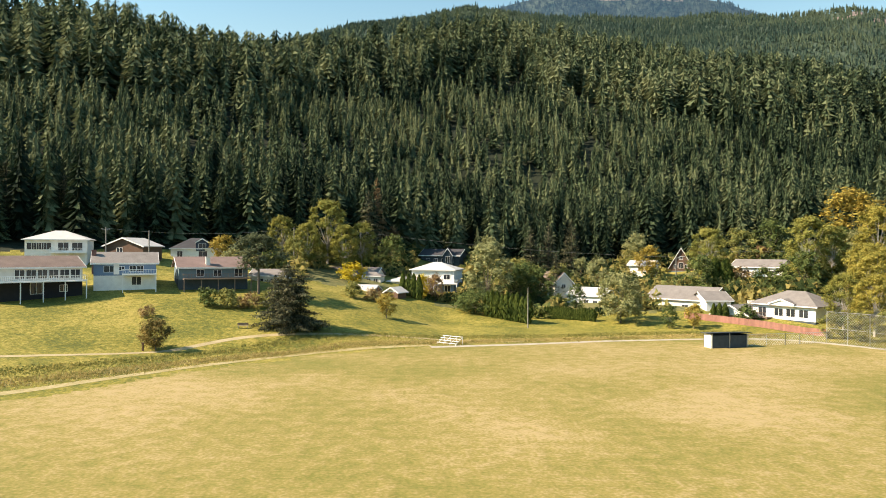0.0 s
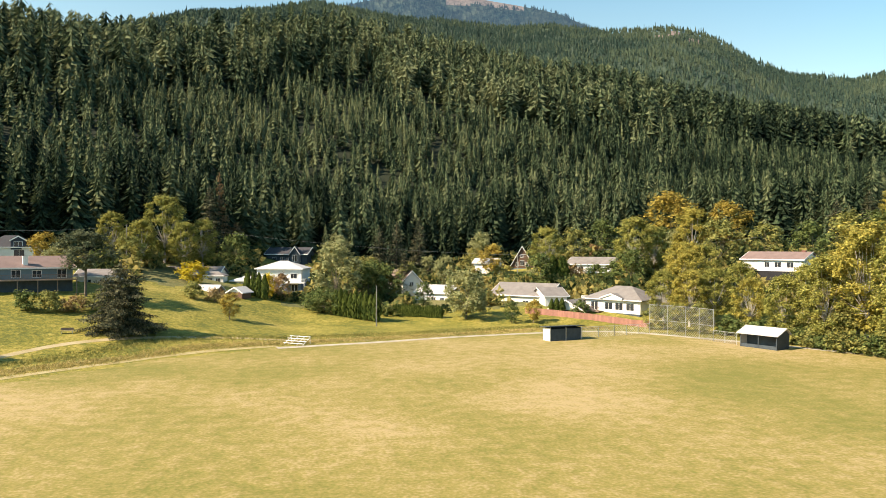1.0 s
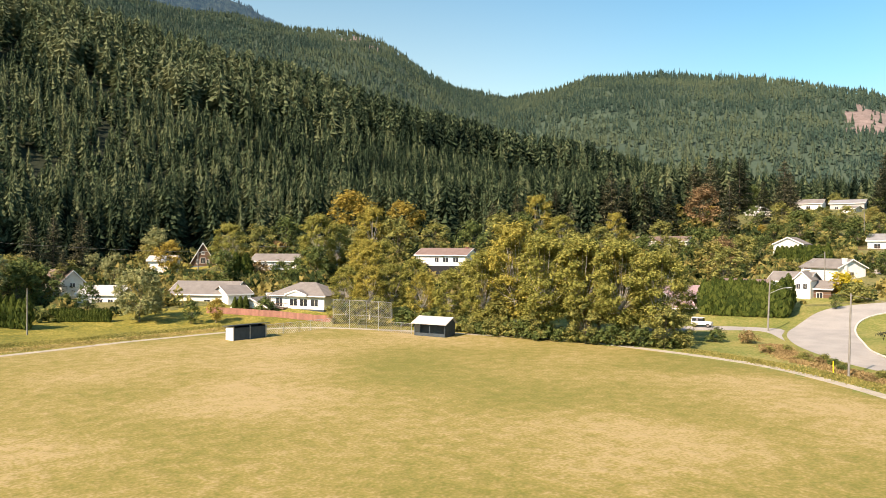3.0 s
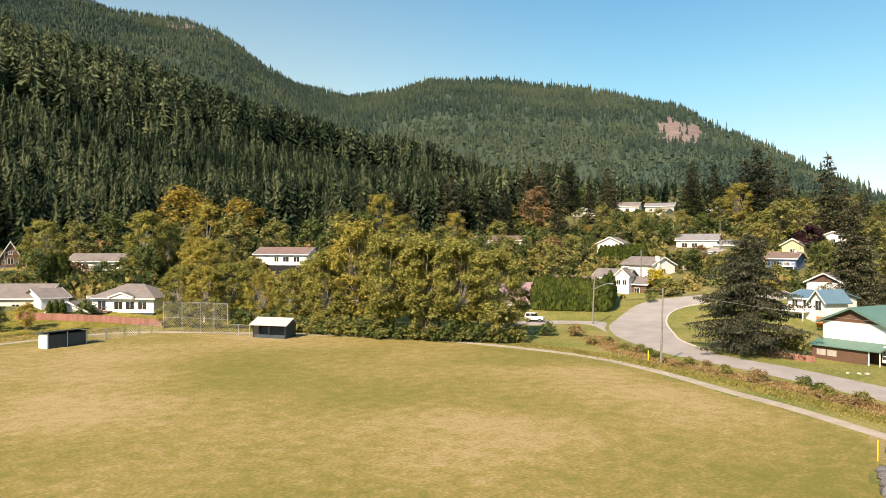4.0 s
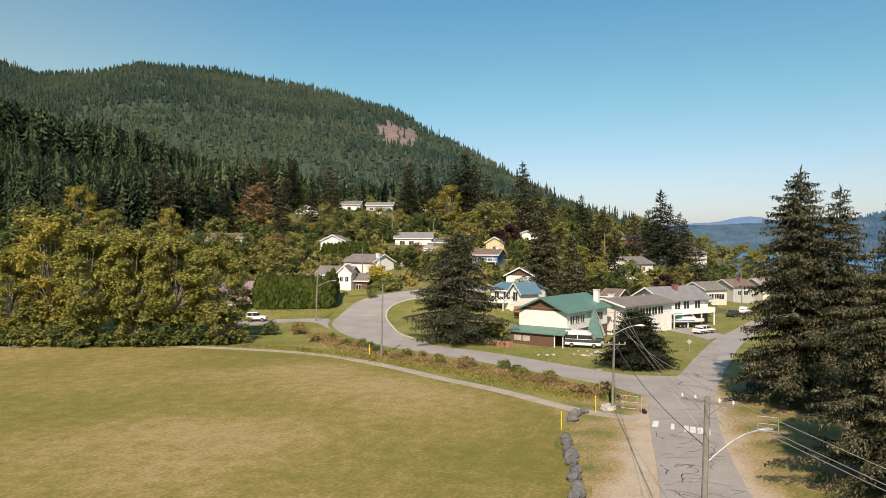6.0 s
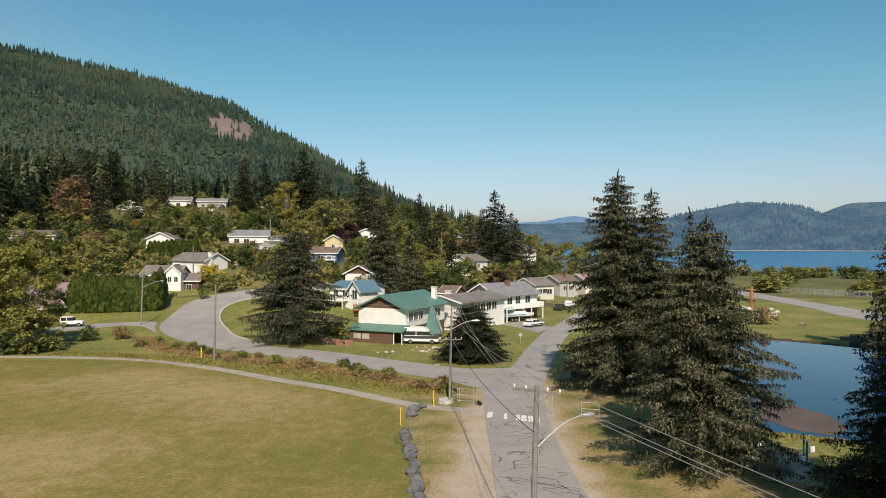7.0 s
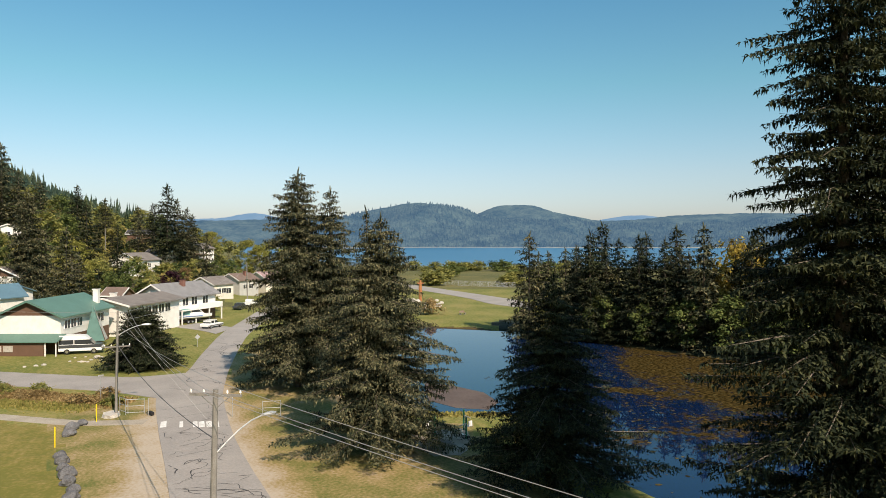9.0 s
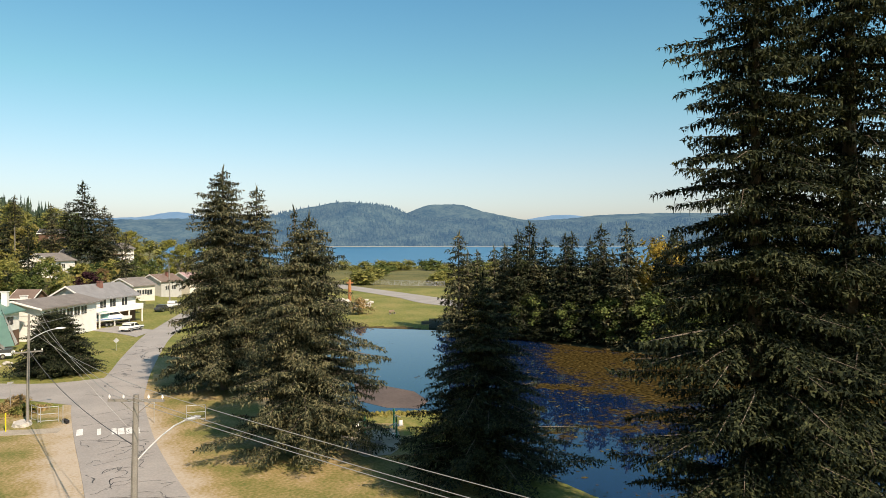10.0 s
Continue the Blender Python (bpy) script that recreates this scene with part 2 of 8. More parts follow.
M["stone"] = plain("dark_grey_boulder", (0.13, 0.13, 0.135), 0.95, 0.5, 1.2, bump=0.6)
M["pale_stone"] = plain("pale_landscape_stone", (0.5, 0.47, 0.42), 0.9, 0.25, 1.2, bump=0.4)
M["rock"] = plain("bare_pinkish_rock", (0.19, 0.145, 0.13), 0.95, 0.5, 0.05, bump=0.6)
M["green_metal"] = plain("green_powder_coated_steel", (0.02, 0.16, 0.09), 0.5)
M["blue_paint"] = plain("blue_paint", (0.06, 0.16, 0.42), 0.5)


def water_material(name, body, rough, ripple, scale):
    m = bpy.data.materials.new(name)
    m.use_nodes = True
    n, l = m.node_tree.nodes, m.node_tree.links
    p = n["Principled BSDF"]
    p.inputs["Base Color"].default_value = (*body, 1)
    p.inputs["Roughness"].default_value = rough
    p.inputs["IOR"].default_value = 1.33
    g, w, b = n.new("ShaderNodeNewGeometry"), n.new("ShaderNodeTexNoise"), n.new("ShaderNodeBump")
    w.inputs["Scale"].default_value = scale
    w.inputs["Detail"].default_value = 6
    b.inputs["Strength"].default_value, b.inputs["Distance"].default_value = ripple, 0.05
    l.new(g.outputs["Position"], w.inputs["Vector"])
    l.new(w.outputs["Fac"], b.inputs["Height"])
    l.new(b.outputs[0], p.inputs["Normal"])
    return m


def pond_material():
    """Still water with brown mats of floating weed over its far side."""
    m = water_material("still_pond_water", (0.003, 0.014, 0.05), 0.02, 0.010, 1.2)
    n, l = m.node_tree.nodes, m.node_tree.links
    pos = n["Geometry"].outputs["Position"]

    def maths(op, a, b):
        k = n.new("ShaderNodeMath")
        k.operation = op
        for socket, value in zip(k.inputs, (a, b)):
            if isinstance(value, (int, float)):
                socket.default_value = value
            else:
                l.new(value, socket)
        return k.outputs[0]

    def ramp(value, lo, hi):
        k = n.new("ShaderNodeMapRange")
        k.inputs["From Min"].default_value, k.inputs["From Max"].default_value = lo, hi
        l.new(value, k.inputs["Value"])
        return k.outputs["Result"]

    def cloud(scale, detail):
        k = n.new("ShaderNodeTexNoise")
        k.inputs["Scale"].default_value, k.inputs["Detail"].default_value = scale, detail
        l.new(pos, k.inputs["Vector"])
        return k.outputs["Fac"]

    across, along = n.new("ShaderNodeVectorMath"), n.new("ShaderNodeVectorMath")
    across.operation, along.operation = "DOT_PRODUCT", "LENGTH"
    across.inputs[1].default_value = (math.cos(radians(121)), -math.sin(radians(121)), 0)
    l.new(pos, across.inputs[0])
    l.new(pos, along.inputs[0])
    zone = maths("MULTIPLY", ramp(across.outputs["Value"], -3, 9), ramp(along.outputs["Value"], 48, 86))
    grain = maths("ADD", maths("MULTIPLY", cloud(0.11, 4), 0.75), maths("MULTIPLY", cloud(1.6, 6), 0.45))
    mask = ramp(maths("ADD", grain, maths("MULTIPLY", zone, 0.34)), 0.775, 0.86)
    tone = n.new("ShaderNodeValToRGB")
    tone.color_ramp.elements[0].color, tone.color_ramp.elements[1].color = (0.012, 0.009, 0.003, 1), (0.085, 0.058, 0.019, 1)
    tone.color_ramp.elements[0].position, tone.color_ramp.elements[1].position = 0.38, 0.66
    l.new(cloud(2.4, 6), tone.inputs["Fac"])
    weed = n.new("ShaderNodeBsdfDiffuse")
    l.new(tone.outputs["Color"], weed.inputs["Color"])
    mix = n.new("ShaderNodeMixShader")
    l.new(mask, mix.inputs[0])
    l.new(n["Principled BSDF"].outputs[0], mix.inputs[1])
    l.new(weed.outputs[0], mix.inputs[2])
    l.new(mix.outputs[0], n["Material Output"].inputs[0])
    return m


M["pond_water"] = pond_material()
M["sea_water"] = water_material("blue_sea_water", (0.03, 0.14, 0.27), 0.35, 0.3, 0.3)


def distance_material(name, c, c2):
    """Far land seen through air: its own colour, with the haze painted in as blue emission."""
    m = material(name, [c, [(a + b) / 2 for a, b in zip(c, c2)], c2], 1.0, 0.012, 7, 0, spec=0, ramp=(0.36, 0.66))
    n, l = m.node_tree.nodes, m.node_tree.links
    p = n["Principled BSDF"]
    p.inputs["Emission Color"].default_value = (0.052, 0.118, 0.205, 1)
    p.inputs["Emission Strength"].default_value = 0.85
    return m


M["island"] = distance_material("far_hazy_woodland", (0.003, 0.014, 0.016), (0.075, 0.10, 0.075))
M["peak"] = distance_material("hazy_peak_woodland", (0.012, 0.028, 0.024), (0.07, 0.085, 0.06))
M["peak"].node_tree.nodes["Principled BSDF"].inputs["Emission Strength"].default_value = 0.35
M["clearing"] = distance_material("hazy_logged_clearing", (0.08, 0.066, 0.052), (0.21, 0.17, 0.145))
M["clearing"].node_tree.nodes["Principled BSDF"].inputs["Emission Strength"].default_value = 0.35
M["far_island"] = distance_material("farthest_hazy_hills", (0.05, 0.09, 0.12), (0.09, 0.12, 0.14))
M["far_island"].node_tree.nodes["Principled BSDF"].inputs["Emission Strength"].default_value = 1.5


# ---------------------------------------------------------------- mesh tools
def link(name, verts, faces, mats, parent=None, label="", index=None, smooth=False, tint=None):
    """One mesh object from arrays of points and of equal-sided faces (or a list of faces)."""
    me = bpy.data.meshes.new(name)
    if isinstance(faces, np.ndarray):
        k = faces.shape[1]
        me.vertices.add(len(verts))
        me.vertices.foreach_set("co", np.asarray(verts, dtype=np.float32).ravel())
        me.loops.add(faces.size)
        me.loops.foreach_set("vertex_index", faces.astype(np.int32).ravel())
        me.polygons.add(len(faces))
        me.polygons.foreach_set("loop_start", np.arange(0, faces.size, k, dtype=np.int32))
        me.update(calc_edges=True)
    else:
        me.from_pydata(verts, [], faces)
    if tint is not None:
        me.attributes.new("tint", "FLOAT", "POINT").data.foreach_set("value", np.asarray(tint, dtype=np.float32))
    for m in mats if isinstance(mats, (list, tuple)) else [mats]:
        me.materials.append(m)
    if index is not None:
        me.polygons.foreach_set("material_index", np.asarray(index, dtype=np.int32))
    if smooth:
        me.polygons.foreach_set("use_smooth", np.ones(len(me.polygons), dtype=bool))
    me.update()
    ob = new(name, me)
    if parent:
        ob.parent = parent
    if label:
        ob["label"] = label
    return ob


def thing(name, m, label, category, group="", kind=""):
    """An Empty at the thing's base."""
    ob = new(name)
    ob.matrix_world = m
    return tagged(ob, label, category, group, kind)


class Shape:
    """Collects boxes, tubes and sheets into one mesh."""

    def __init__(self):
        self.v, self.f = [], []

    def add(self, verts, faces):
        k = len(self.v)
        self.v += [tuple(p) for p in verts]
        self.f += [tuple(i + k for i in f) for f in faces]
        return self

    def box(self, x0, y0, z0, x1, y1, z1):
        p = [(x, y, z) for z in (z0, z1) for x, y in ((x0, y0), (x1, y0), (x1, y1), (x0, y1))]
        return self.add(p, [(3, 2, 1, 0), (4, 5, 6, 7), (0, 1, 5, 4), (1, 2, 6, 5), (2, 3, 7, 6), (3, 0, 4, 7)])

    def slab(self, pts, t):
        """A sheet through the points, t thick, downwards."""
        n = len(pts)
        low = [(p[0], p[1], p[2] - t) for p in pts]
        return self.add(list(pts) + low, [tuple(range(n)), tuple(range(2 * n - 1, n - 1, -1))] + [(i, i + n, (i + 1) % n + n, (i + 1) % n) for i in range(n)])

    def prism(self, profile, y0, y1):
        """A profile in x and z, drawn out along y."""
        n = len(profile)
        return self.add([(x, y0, z) for x, z in profile] + [(x, y1, z) for x, z in profile],
                        [tuple(range(n)), tuple(range(2 * n - 1, n - 1, -1))] + [(i, i + n, (i + 1) % n + n, (i + 1) % n) for i in range(n)])

    def tube(self, a, b, r0, r1=None, n=8):
        a, b, r1 = Vector(a), Vector(b), r0 if r1 is None else r1
        d = (b - a).normalized()
        u = d.orthogonal().normalized()
        w = d.cross(u)
        ring = [(math.cos(6.2832 * i / n), math.sin(6.2832 * i / n)) for i in range(n)]
        p = [a + (u * c + w * s) * r0 for c, s in ring] + [b + (u * c + w * s) * r1 for c, s in ring]
        return self.add(p, [(i, (i + 1) % n, (i + 1) % n + n, i + n) for i in range(n)] + [tuple(range(n - 1, -1, -1)), tuple(range(n, 2 * n))])

    def done(self, name, mat, parent=None, label="", smooth=False):
        return link(name, self.v, self.f, mat, parent, label, smooth=smooth)


def at(az, d):
    """A place by its bearing (degrees clockwise from +y) and range."""
    return d * math.sin(radians(az)), d * math.cos(radians(az))


# ---------------------------------------------------------------- the lie of the land
# heights at fixed ranges, by bearing
V_AZ = [-60, -40, -32, -22, -12, 0, 8, 16, 24, 32, 40, 48, 56, 64, 72, 78, 84, 90, 95, 180]
V_115 = [2, 2, 2.2, 0.8, 0, 0, 0, 0, 0, 0, 0, 0, 0, 0, 0, 0, 0, 0, 0, 0]
V_150 = [8, 8, 7.8, 8.2, 7.2, 0.6, 0, 0, 0.5, 0.5, 0.5, 0.5, 0.5, 1.0, 1.5, 1.6, 0, 0, 0, 0]
V_200 = [19, 19, 17.5, 17, 14, 7, 3, 6, 8.5, 11, 10, 9, 8, 7, 9, 9, 3, 1.5, 0.5, 0]
V_250 = [32, 32, 32, 32, 28, 14, 11, 12, 15, 18, 18, 16, 16, 17, 18, 17, 11, 9, 0, 0]
V_340 = [68, 68, 68, 70, 66, 42, 38, 38, 36, 34, 34, 34, 33, 32, 31, 27, 22, 11, -2, 0]
# the near wooded slope's brow
N_AZ = [-60, -32, -24, -12, 0, 5, 16, 27, 35, 44, 51, 56, 64, 72, 80, 88, 95, 180]
N_D = [500, 520, 530, 560, 650, 690, 720, 720, 720, 720, 720, 720, 720, 700, 680, 640, 600, 600]
N_Z = [140, 148, 148, 152, 197, 212, 195, 163, 127, 96, 80, 68, 52, 44, 30, 8, -8, 0]
# the mountain's crest behind it
M_AZ = [-60, -32, -16, -11.4, -6.5, -2.4, 2, 8.7, 13.4, 17, 20.5, 25, 30, 33, 35, 38, 42, 45, 48.5, 54, 58, 64, 68, 70, 73, 77, 81, 84, 87.5, 90, 95, 180]
M_D = [1900, 1900, 2000, 2100, 2200, 2250, 2300, 2400, 2450, 2500, 2500, 2450, 2450, 2450, 2450, 2500, 2550, 2450, 2350, 2300, 2250, 2100, 2000, 1900, 1780, 1600, 1440, 1280, 1060, 900, 900, 1500]
M_EL = [13, 13, 15.0, 16.2, 17.4, 18.0, 18.7, 17.8, 17.5, 17.2, 17.3, 16.5, 16.3, 15.3, 14.0, 12.4, 11.6, 12.1, 13.2, 13.2, 12.5, 11.6, 10.7, 9.3, 8.0, 5.7, 3.4, 2.1, 0.8, -0.4, -1.5, -0.6]
POND = [(66, -18), (98, -25), (126, -34), (129, -42), (117, -56), (97, -63), (79, -70), (62, -77), (45, -86), (24, -82), (16, -58), (24, -36), (36, -28), (48, -26.5), (60, -28.5)]


def inside(px, py, poly):
    hit = np.zeros(np.shape(px), dtype=bool)
    for (x0, y0), (x1, y1) in zip(poly, poly[1:] + poly[:1]):
        cross = ((y0 > py) != (y1 > py)) & (px < (x1 - x0) * (py - y0) / (y1 - y0 + 1e-9) + x0)
        hit ^= cross
    return hit


def edge_distance(px, py, poly, closed=True):
    best = np.full(np.shape(px), 1e9)
    for (x0, y0), (x1, y1) in zip(poly, poly[1:] + (poly[:1] if closed else [])):
        dx, dy = x1 - x0, y1 - y0
        k = np.clip(((px - x0) * dx + (py - y0) * dy) / (dx * dx + dy * dy + 1e-9), 0, 1)
        best = np.minimum(best, np.hypot(px - x0 - k * dx, py - y0 - k * dy))
    return best


def ripple(x, y, s):
    return (np.sin(x / s + 1.3 * np.sin(y / s * 0.7)) + np.sin(y / s * 1.1 + 1.7 * np.sin(x / s * 0.6 + 2)) + 0.6 * np.sin((x + y) / s * 1.9)) / 2.6


def height(x, y):
    x, y = np.asarray(x, dtype=float), np.asarray(y, dtype=float)
    az, d = np.degrees(np.arctan2(x, y)), np.hypot(x, y)
    az = np.where(az < -120, 180.0, az)
    col = lambda v: np.interp(az, V_AZ, v)
    dn, zn = np.interp(az, N_AZ, N_D), np.interp(az, N_AZ, N_Z)
    dm = np.interp(az, M_AZ, M_D)
    zm = EYE + dm * np.tan(np.radians(np.interp(az, M_AZ, M_EL)))
    zero = np.zeros_like(d)
    ds = [zero, zero + 90, zero + 115, zero + 150, zero + 200, zero + 250, zero + 340, dn, dn * 1.15, dn * 1.3, dm, dm * 1.5, zero + 6000]
    zs = [zero, zero, col(V_115), col(V_150), col(V_200), col(V_250), col(V_340), zn, zn * 0.93, zn * 0.9, zm, zm * 0.55, zm * 0.5]
    z = zero.copy()
    for i in range(len(ds) - 1):
        k = np.clip((d - ds[i]) / np.maximum(ds[i + 1] - ds[i], 1e-6), 0, 1)
        z = np.where(d >= ds[i], zs[i] + (zs[i + 1] - zs[i]) * k, z)
    rough = np.clip((d - 300) / 300, 0, 1) * np.clip((92 - az) / 20, 0, 1) * (az > -60)
    z = z + rough * (5 * ripple(x, y, 60) + 9 * ripple(x + 40, y, 170) * np.clip((d - 700) / 500, 0, 1))
    # the shore and the sea bed
    sea = np.clip((az - 92) / 5, 0, 1) * (az < 179)
    low = np.interp(d, [0, 330, 545, 600, 6000], [0, 0, -4.2, -9, -9])
    z = z * (1 - sea) + low * sea
    # the pond's bed
    e = edge_distance(x, y, POND)
    z = z - np.where(inside(x, y, POND), np.clip(e / 3.0, 0, 1) * 1.6 + 0.25, np.clip(1 - e / 3, 0, 1) * 0.25)
    return z


def hgt(x, y):
    return float(height(np.array([x]), np.array([y]))[0])


def smooth_line(pts, step=2.0):
    """A Catmull-Rom line through the points, evenly stepped."""
    p = [Vector(q) for q in pts]
    p = [p[0] * 2 - p[1]] + p + [p[-1] * 2 - p[-2]]
    out = []
    for i in range(1, len(p) - 2):
        n = max(2, int((p[i + 1] - p[i]).length / step))
        for k in range(n):
            t = k / n
            out.append(0.5 * (2 * p[i] + (p[i + 1] - p[i - 1]) * t + (2 * p[i - 1] - 5 * p[i] + 4 * p[i + 1] - p[i + 2]) * t * t + (3 * p[i] - p[i - 1] - 3 * p[i + 1] + p[i + 2]) * t ** 3))
    return out + [p[-2]]


def ribbon(name, left, right, mat, lift=0.03, cross=4, label="", category="", kind="structure"):
    """A strip of ground cover between two lines, laid over the land with a thin edge."""
    a, b = smooth_line(left), smooth_line(right)
    n = max(len(a), len(b))
    pick = lambda q, i: q[min(len(q) - 1, round(i * (len(q) - 1) / (n - 1)))]
    v, f = [], []
    for i in range(n):
        for k in range(cross + 1):
            c = pick(a, i).lerp(pick(b, i), k / cross)
            v.append((c.x, c.y))
    z = height([c[0] for c in v], [c[1] for c in v]) + lift
    v = [(c[0], c[1], q) for c, q in zip(v, z)]
    for i in range(n - 1):
        for k in range(cross):
            j = i * (cross + 1) + k
            f.append((j, j + cross + 1, j + cross + 2, j + 1))
    s = Shape().add(v, f)
    rim = [i * (cross + 1) for i in range(n)], [i * (cross + 1) + cross for i in range(n)]
    for side in rim:
        base = len(s.v)
        s.v += [(v[i][0], v[i][1], v[i][2] - lift - 0.1) for i in side]
        s.f += [(side[i], side[i + 1], base + i + 1, base + i) for i in range(n - 1)]
    return tagged(s.done(name, mat), label, category, "", kind)


def offset(line, w):
    """The line moved w metres to its left."""
    p = [Vector(q) for q in line]
    out = []
    for i, q in enumerate(p):
        d = (p[min(i + 1, len(p) - 1)] - p[max(i - 1, 0)]).normalized()
        out.append((q.x - d.y * w, q.y + d.x * w))
    return out


# ---------------------------------------------------------------- the ground, one sheet to the horizon
FIELD = [(-62, 62), (-46.3, 74.7), (-38.5, 83.4), (-29.1, 96), (-16.1, 110.7), (1.6, 119), (21.5, 124.5), (47.3, 129), (66, 124), (78, 106), (88, 90), (91.5, 77), (92.5, 60), (91, 48), (86, 36.5), (80, 26.5),
         (75.5, 19), (70.5, 12), (60, 9.2), (45, 6), (20, 2), (-10, -20), (-80, -40), (-90, 20)]
DUST = [(20, 4), (32, 4.6), (45, 5.4), (58, 5.2), (67, 5.6), (72, 4.2), (76, 4.2), (84, 3), (84, -5), (72, -5.2), (58, -5.8), (46, -7.0), (36, -8.2), (20, -10)]
VERGE = [(14, 9), (45, 12), (60, 14), (70, 13), (78, 8), (84, -3.5), (100, -6), (112, -12), (95, -19), (70, -24), (56, -27), (46, -28), (36, -29), (14, -32)]
FRONT_AZ = [-70, -30, -14, -6, 0, 8, 16, 24, 32, 44, 52, 58, 62, 72, 76, 84, 90, 93]
FRONT_D = [190, 195, 205, 222, 240, 232, 245, 245, 238, 245, 262, 330, 370, 385, 400, 420, 520, 600]


def rock_face(x, y):
    """Bare rock on the mountain."""
    az, d = np.degrees(np.arctan2(x, y)), np.hypot(x, y)
    w, u = 0.5 * ripple(x, y, 22), ripple(y, x, 9)
    cliff = (np.abs(az - 68.0 + 1.5 * w) < 1.45 + 0.5 * u) & (np.abs(d - 1660 + 90 * w) < 140)
    scar = (np.abs(az - 79.9 + w) < 0.8 + 0.3 * u) & (np.abs(d - 1400) < 60)
    crest = (np.abs(az - 29.5) < 3.4) & (np.abs(d - 2330 + 60 * w) < 70) & (u + w > 0.15)
    return cliff | scar | crest


def build_ground():
    az = np.concatenate([np.arange(-180, -44, 4), np.arange(-44, 152, 0.6), np.arange(152, 180, 4)])
    d = np.concatenate([[0.001, 2, 6, 12, 18], np.arange(24, 140, 1.0), np.arange(140, 352, 2.2), 352 * 1.032 ** np.arange(0, 84)])
    d = d[d < 4900]
    A, Dm = np.meshgrid(np.radians(az), d, indexing="ij")
    x, y = (Dm * np.sin(A)).ravel() + 0.4, (Dm * np.cos(A)).ravel() + 0.3
    z = height(x, y)
    na, nd = len(az), len(d)
    i, j = np.meshgrid(np.arange(na), np.arange(nd - 1), indexing="ij")
    k = (i + 1) % na
    f = np.stack([i * nd + j, i * nd + j + 1, k * nd + j + 1, k * nd + j], -1).reshape(-1, 4)[:, ::-1]
    cx, cy = x[f].mean(1), y[f].mean(1)
    cx, cy = cx + 1.2 * ripple(cx, cy, 2.1), cy + 1.2 * ripple(cy, cx, 2.6)
    caz, cd = np.degrees(np.arctan2(cx, cy)), np.hypot(cx, cy)
    idx = np.ones(len(f), dtype=int)
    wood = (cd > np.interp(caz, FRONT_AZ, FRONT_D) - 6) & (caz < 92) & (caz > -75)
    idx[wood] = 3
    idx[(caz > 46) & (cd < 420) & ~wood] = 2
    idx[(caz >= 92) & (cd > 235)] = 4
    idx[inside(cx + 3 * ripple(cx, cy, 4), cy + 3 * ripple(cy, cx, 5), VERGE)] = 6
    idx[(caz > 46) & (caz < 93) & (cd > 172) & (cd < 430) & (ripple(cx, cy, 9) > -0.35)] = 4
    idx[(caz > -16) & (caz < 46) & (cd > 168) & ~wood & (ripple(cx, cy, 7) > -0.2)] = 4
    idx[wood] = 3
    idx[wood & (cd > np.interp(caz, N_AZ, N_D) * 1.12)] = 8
    idx[rock_face(cx, cy)] = 7
    idx[inside(cx, cy, FIELD)] = 0
    idx[edge_distance(cx, cy, POND) < 4] = 2
    # dark floor colour stands in for the shade below the bank trees
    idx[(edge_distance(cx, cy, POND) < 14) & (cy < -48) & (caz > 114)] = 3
    idx[inside(cx, cy, POND)] = 5
    v = np.stack([x, y, z], -1)
    v = np.concatenate([v, [[0, 0, 0]]])
    # trodden and dusty along the road, fading out into the grass
    gap = edge_distance(v[:, 0], v[:, 1], DUST)
    wear = np.where((v[:, 0] > 15) & (v[:, 0] < 120) & (np.abs(v[:, 1]) < 30), np.clip(0.50 + np.where(inside(v[:, 0], v[:, 1], DUST), gap, -gap) / 4.5, 0.38, 1), 0.38)
    # straw and greener patches on the field, greenest along the stones
    px, py = v[:, 0], v[:, 1]
    patch = 0.5 + 0.42 * ripple(px, py, 13) + 0.3 * ripple(py + 40, px, 5.5) - 0.6 * np.clip(1 - edge_distance(px, py, FIELD) / 5, 0, 1) * (px > 38) * (py < 70)
    wear = np.where(inside(px, py, FIELD), np.clip(patch, 0, 1), wear)
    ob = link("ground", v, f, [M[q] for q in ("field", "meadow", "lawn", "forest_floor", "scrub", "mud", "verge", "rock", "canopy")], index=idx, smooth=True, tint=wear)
    return tagged(ob, "dry yellow sports field rising through meadow to wooded slopes", "ground", kind="structure")


ground = build_ground()

# water
pw = [Vector((x, y)) for x, y in POND]
link("water", [(p.x, p.y, -0.42) for p in pw], [tuple(range(len(pw)))], M["pond_water"])
tagged(bpy.data.objects["water"], "still dark pond reflecting the blue sky", "pond", kind="structure")


def sea():
    az = np.radians(np.arange(84, 170, 2.0))
    d = np.array([420, 700, 1200, 2000, 3200, 4900.0])
    A, Dm = np.meshgrid(az, d, indexing="ij")
    v = np.stack([(Dm * np.sin(A)).ravel(), (Dm * np.cos(A)).ravel(), np.full(A.size, -4.0)], -1)
    i, j = np.meshgrid(np.arange(len(az) - 1), np.arange(len(d) - 1), indexing="ij")
    f = np.stack([i * 6 + j, i * 6 + j + 1, (i + 1) * 6 + j + 1, (i + 1) * 6 + j], -1).reshape(-1, 4)[:, ::-1]
    return tagged(link("sea", v, f, M["sea_water"]), "calm blue sea inlet", "sea", kind="structure")


sea()


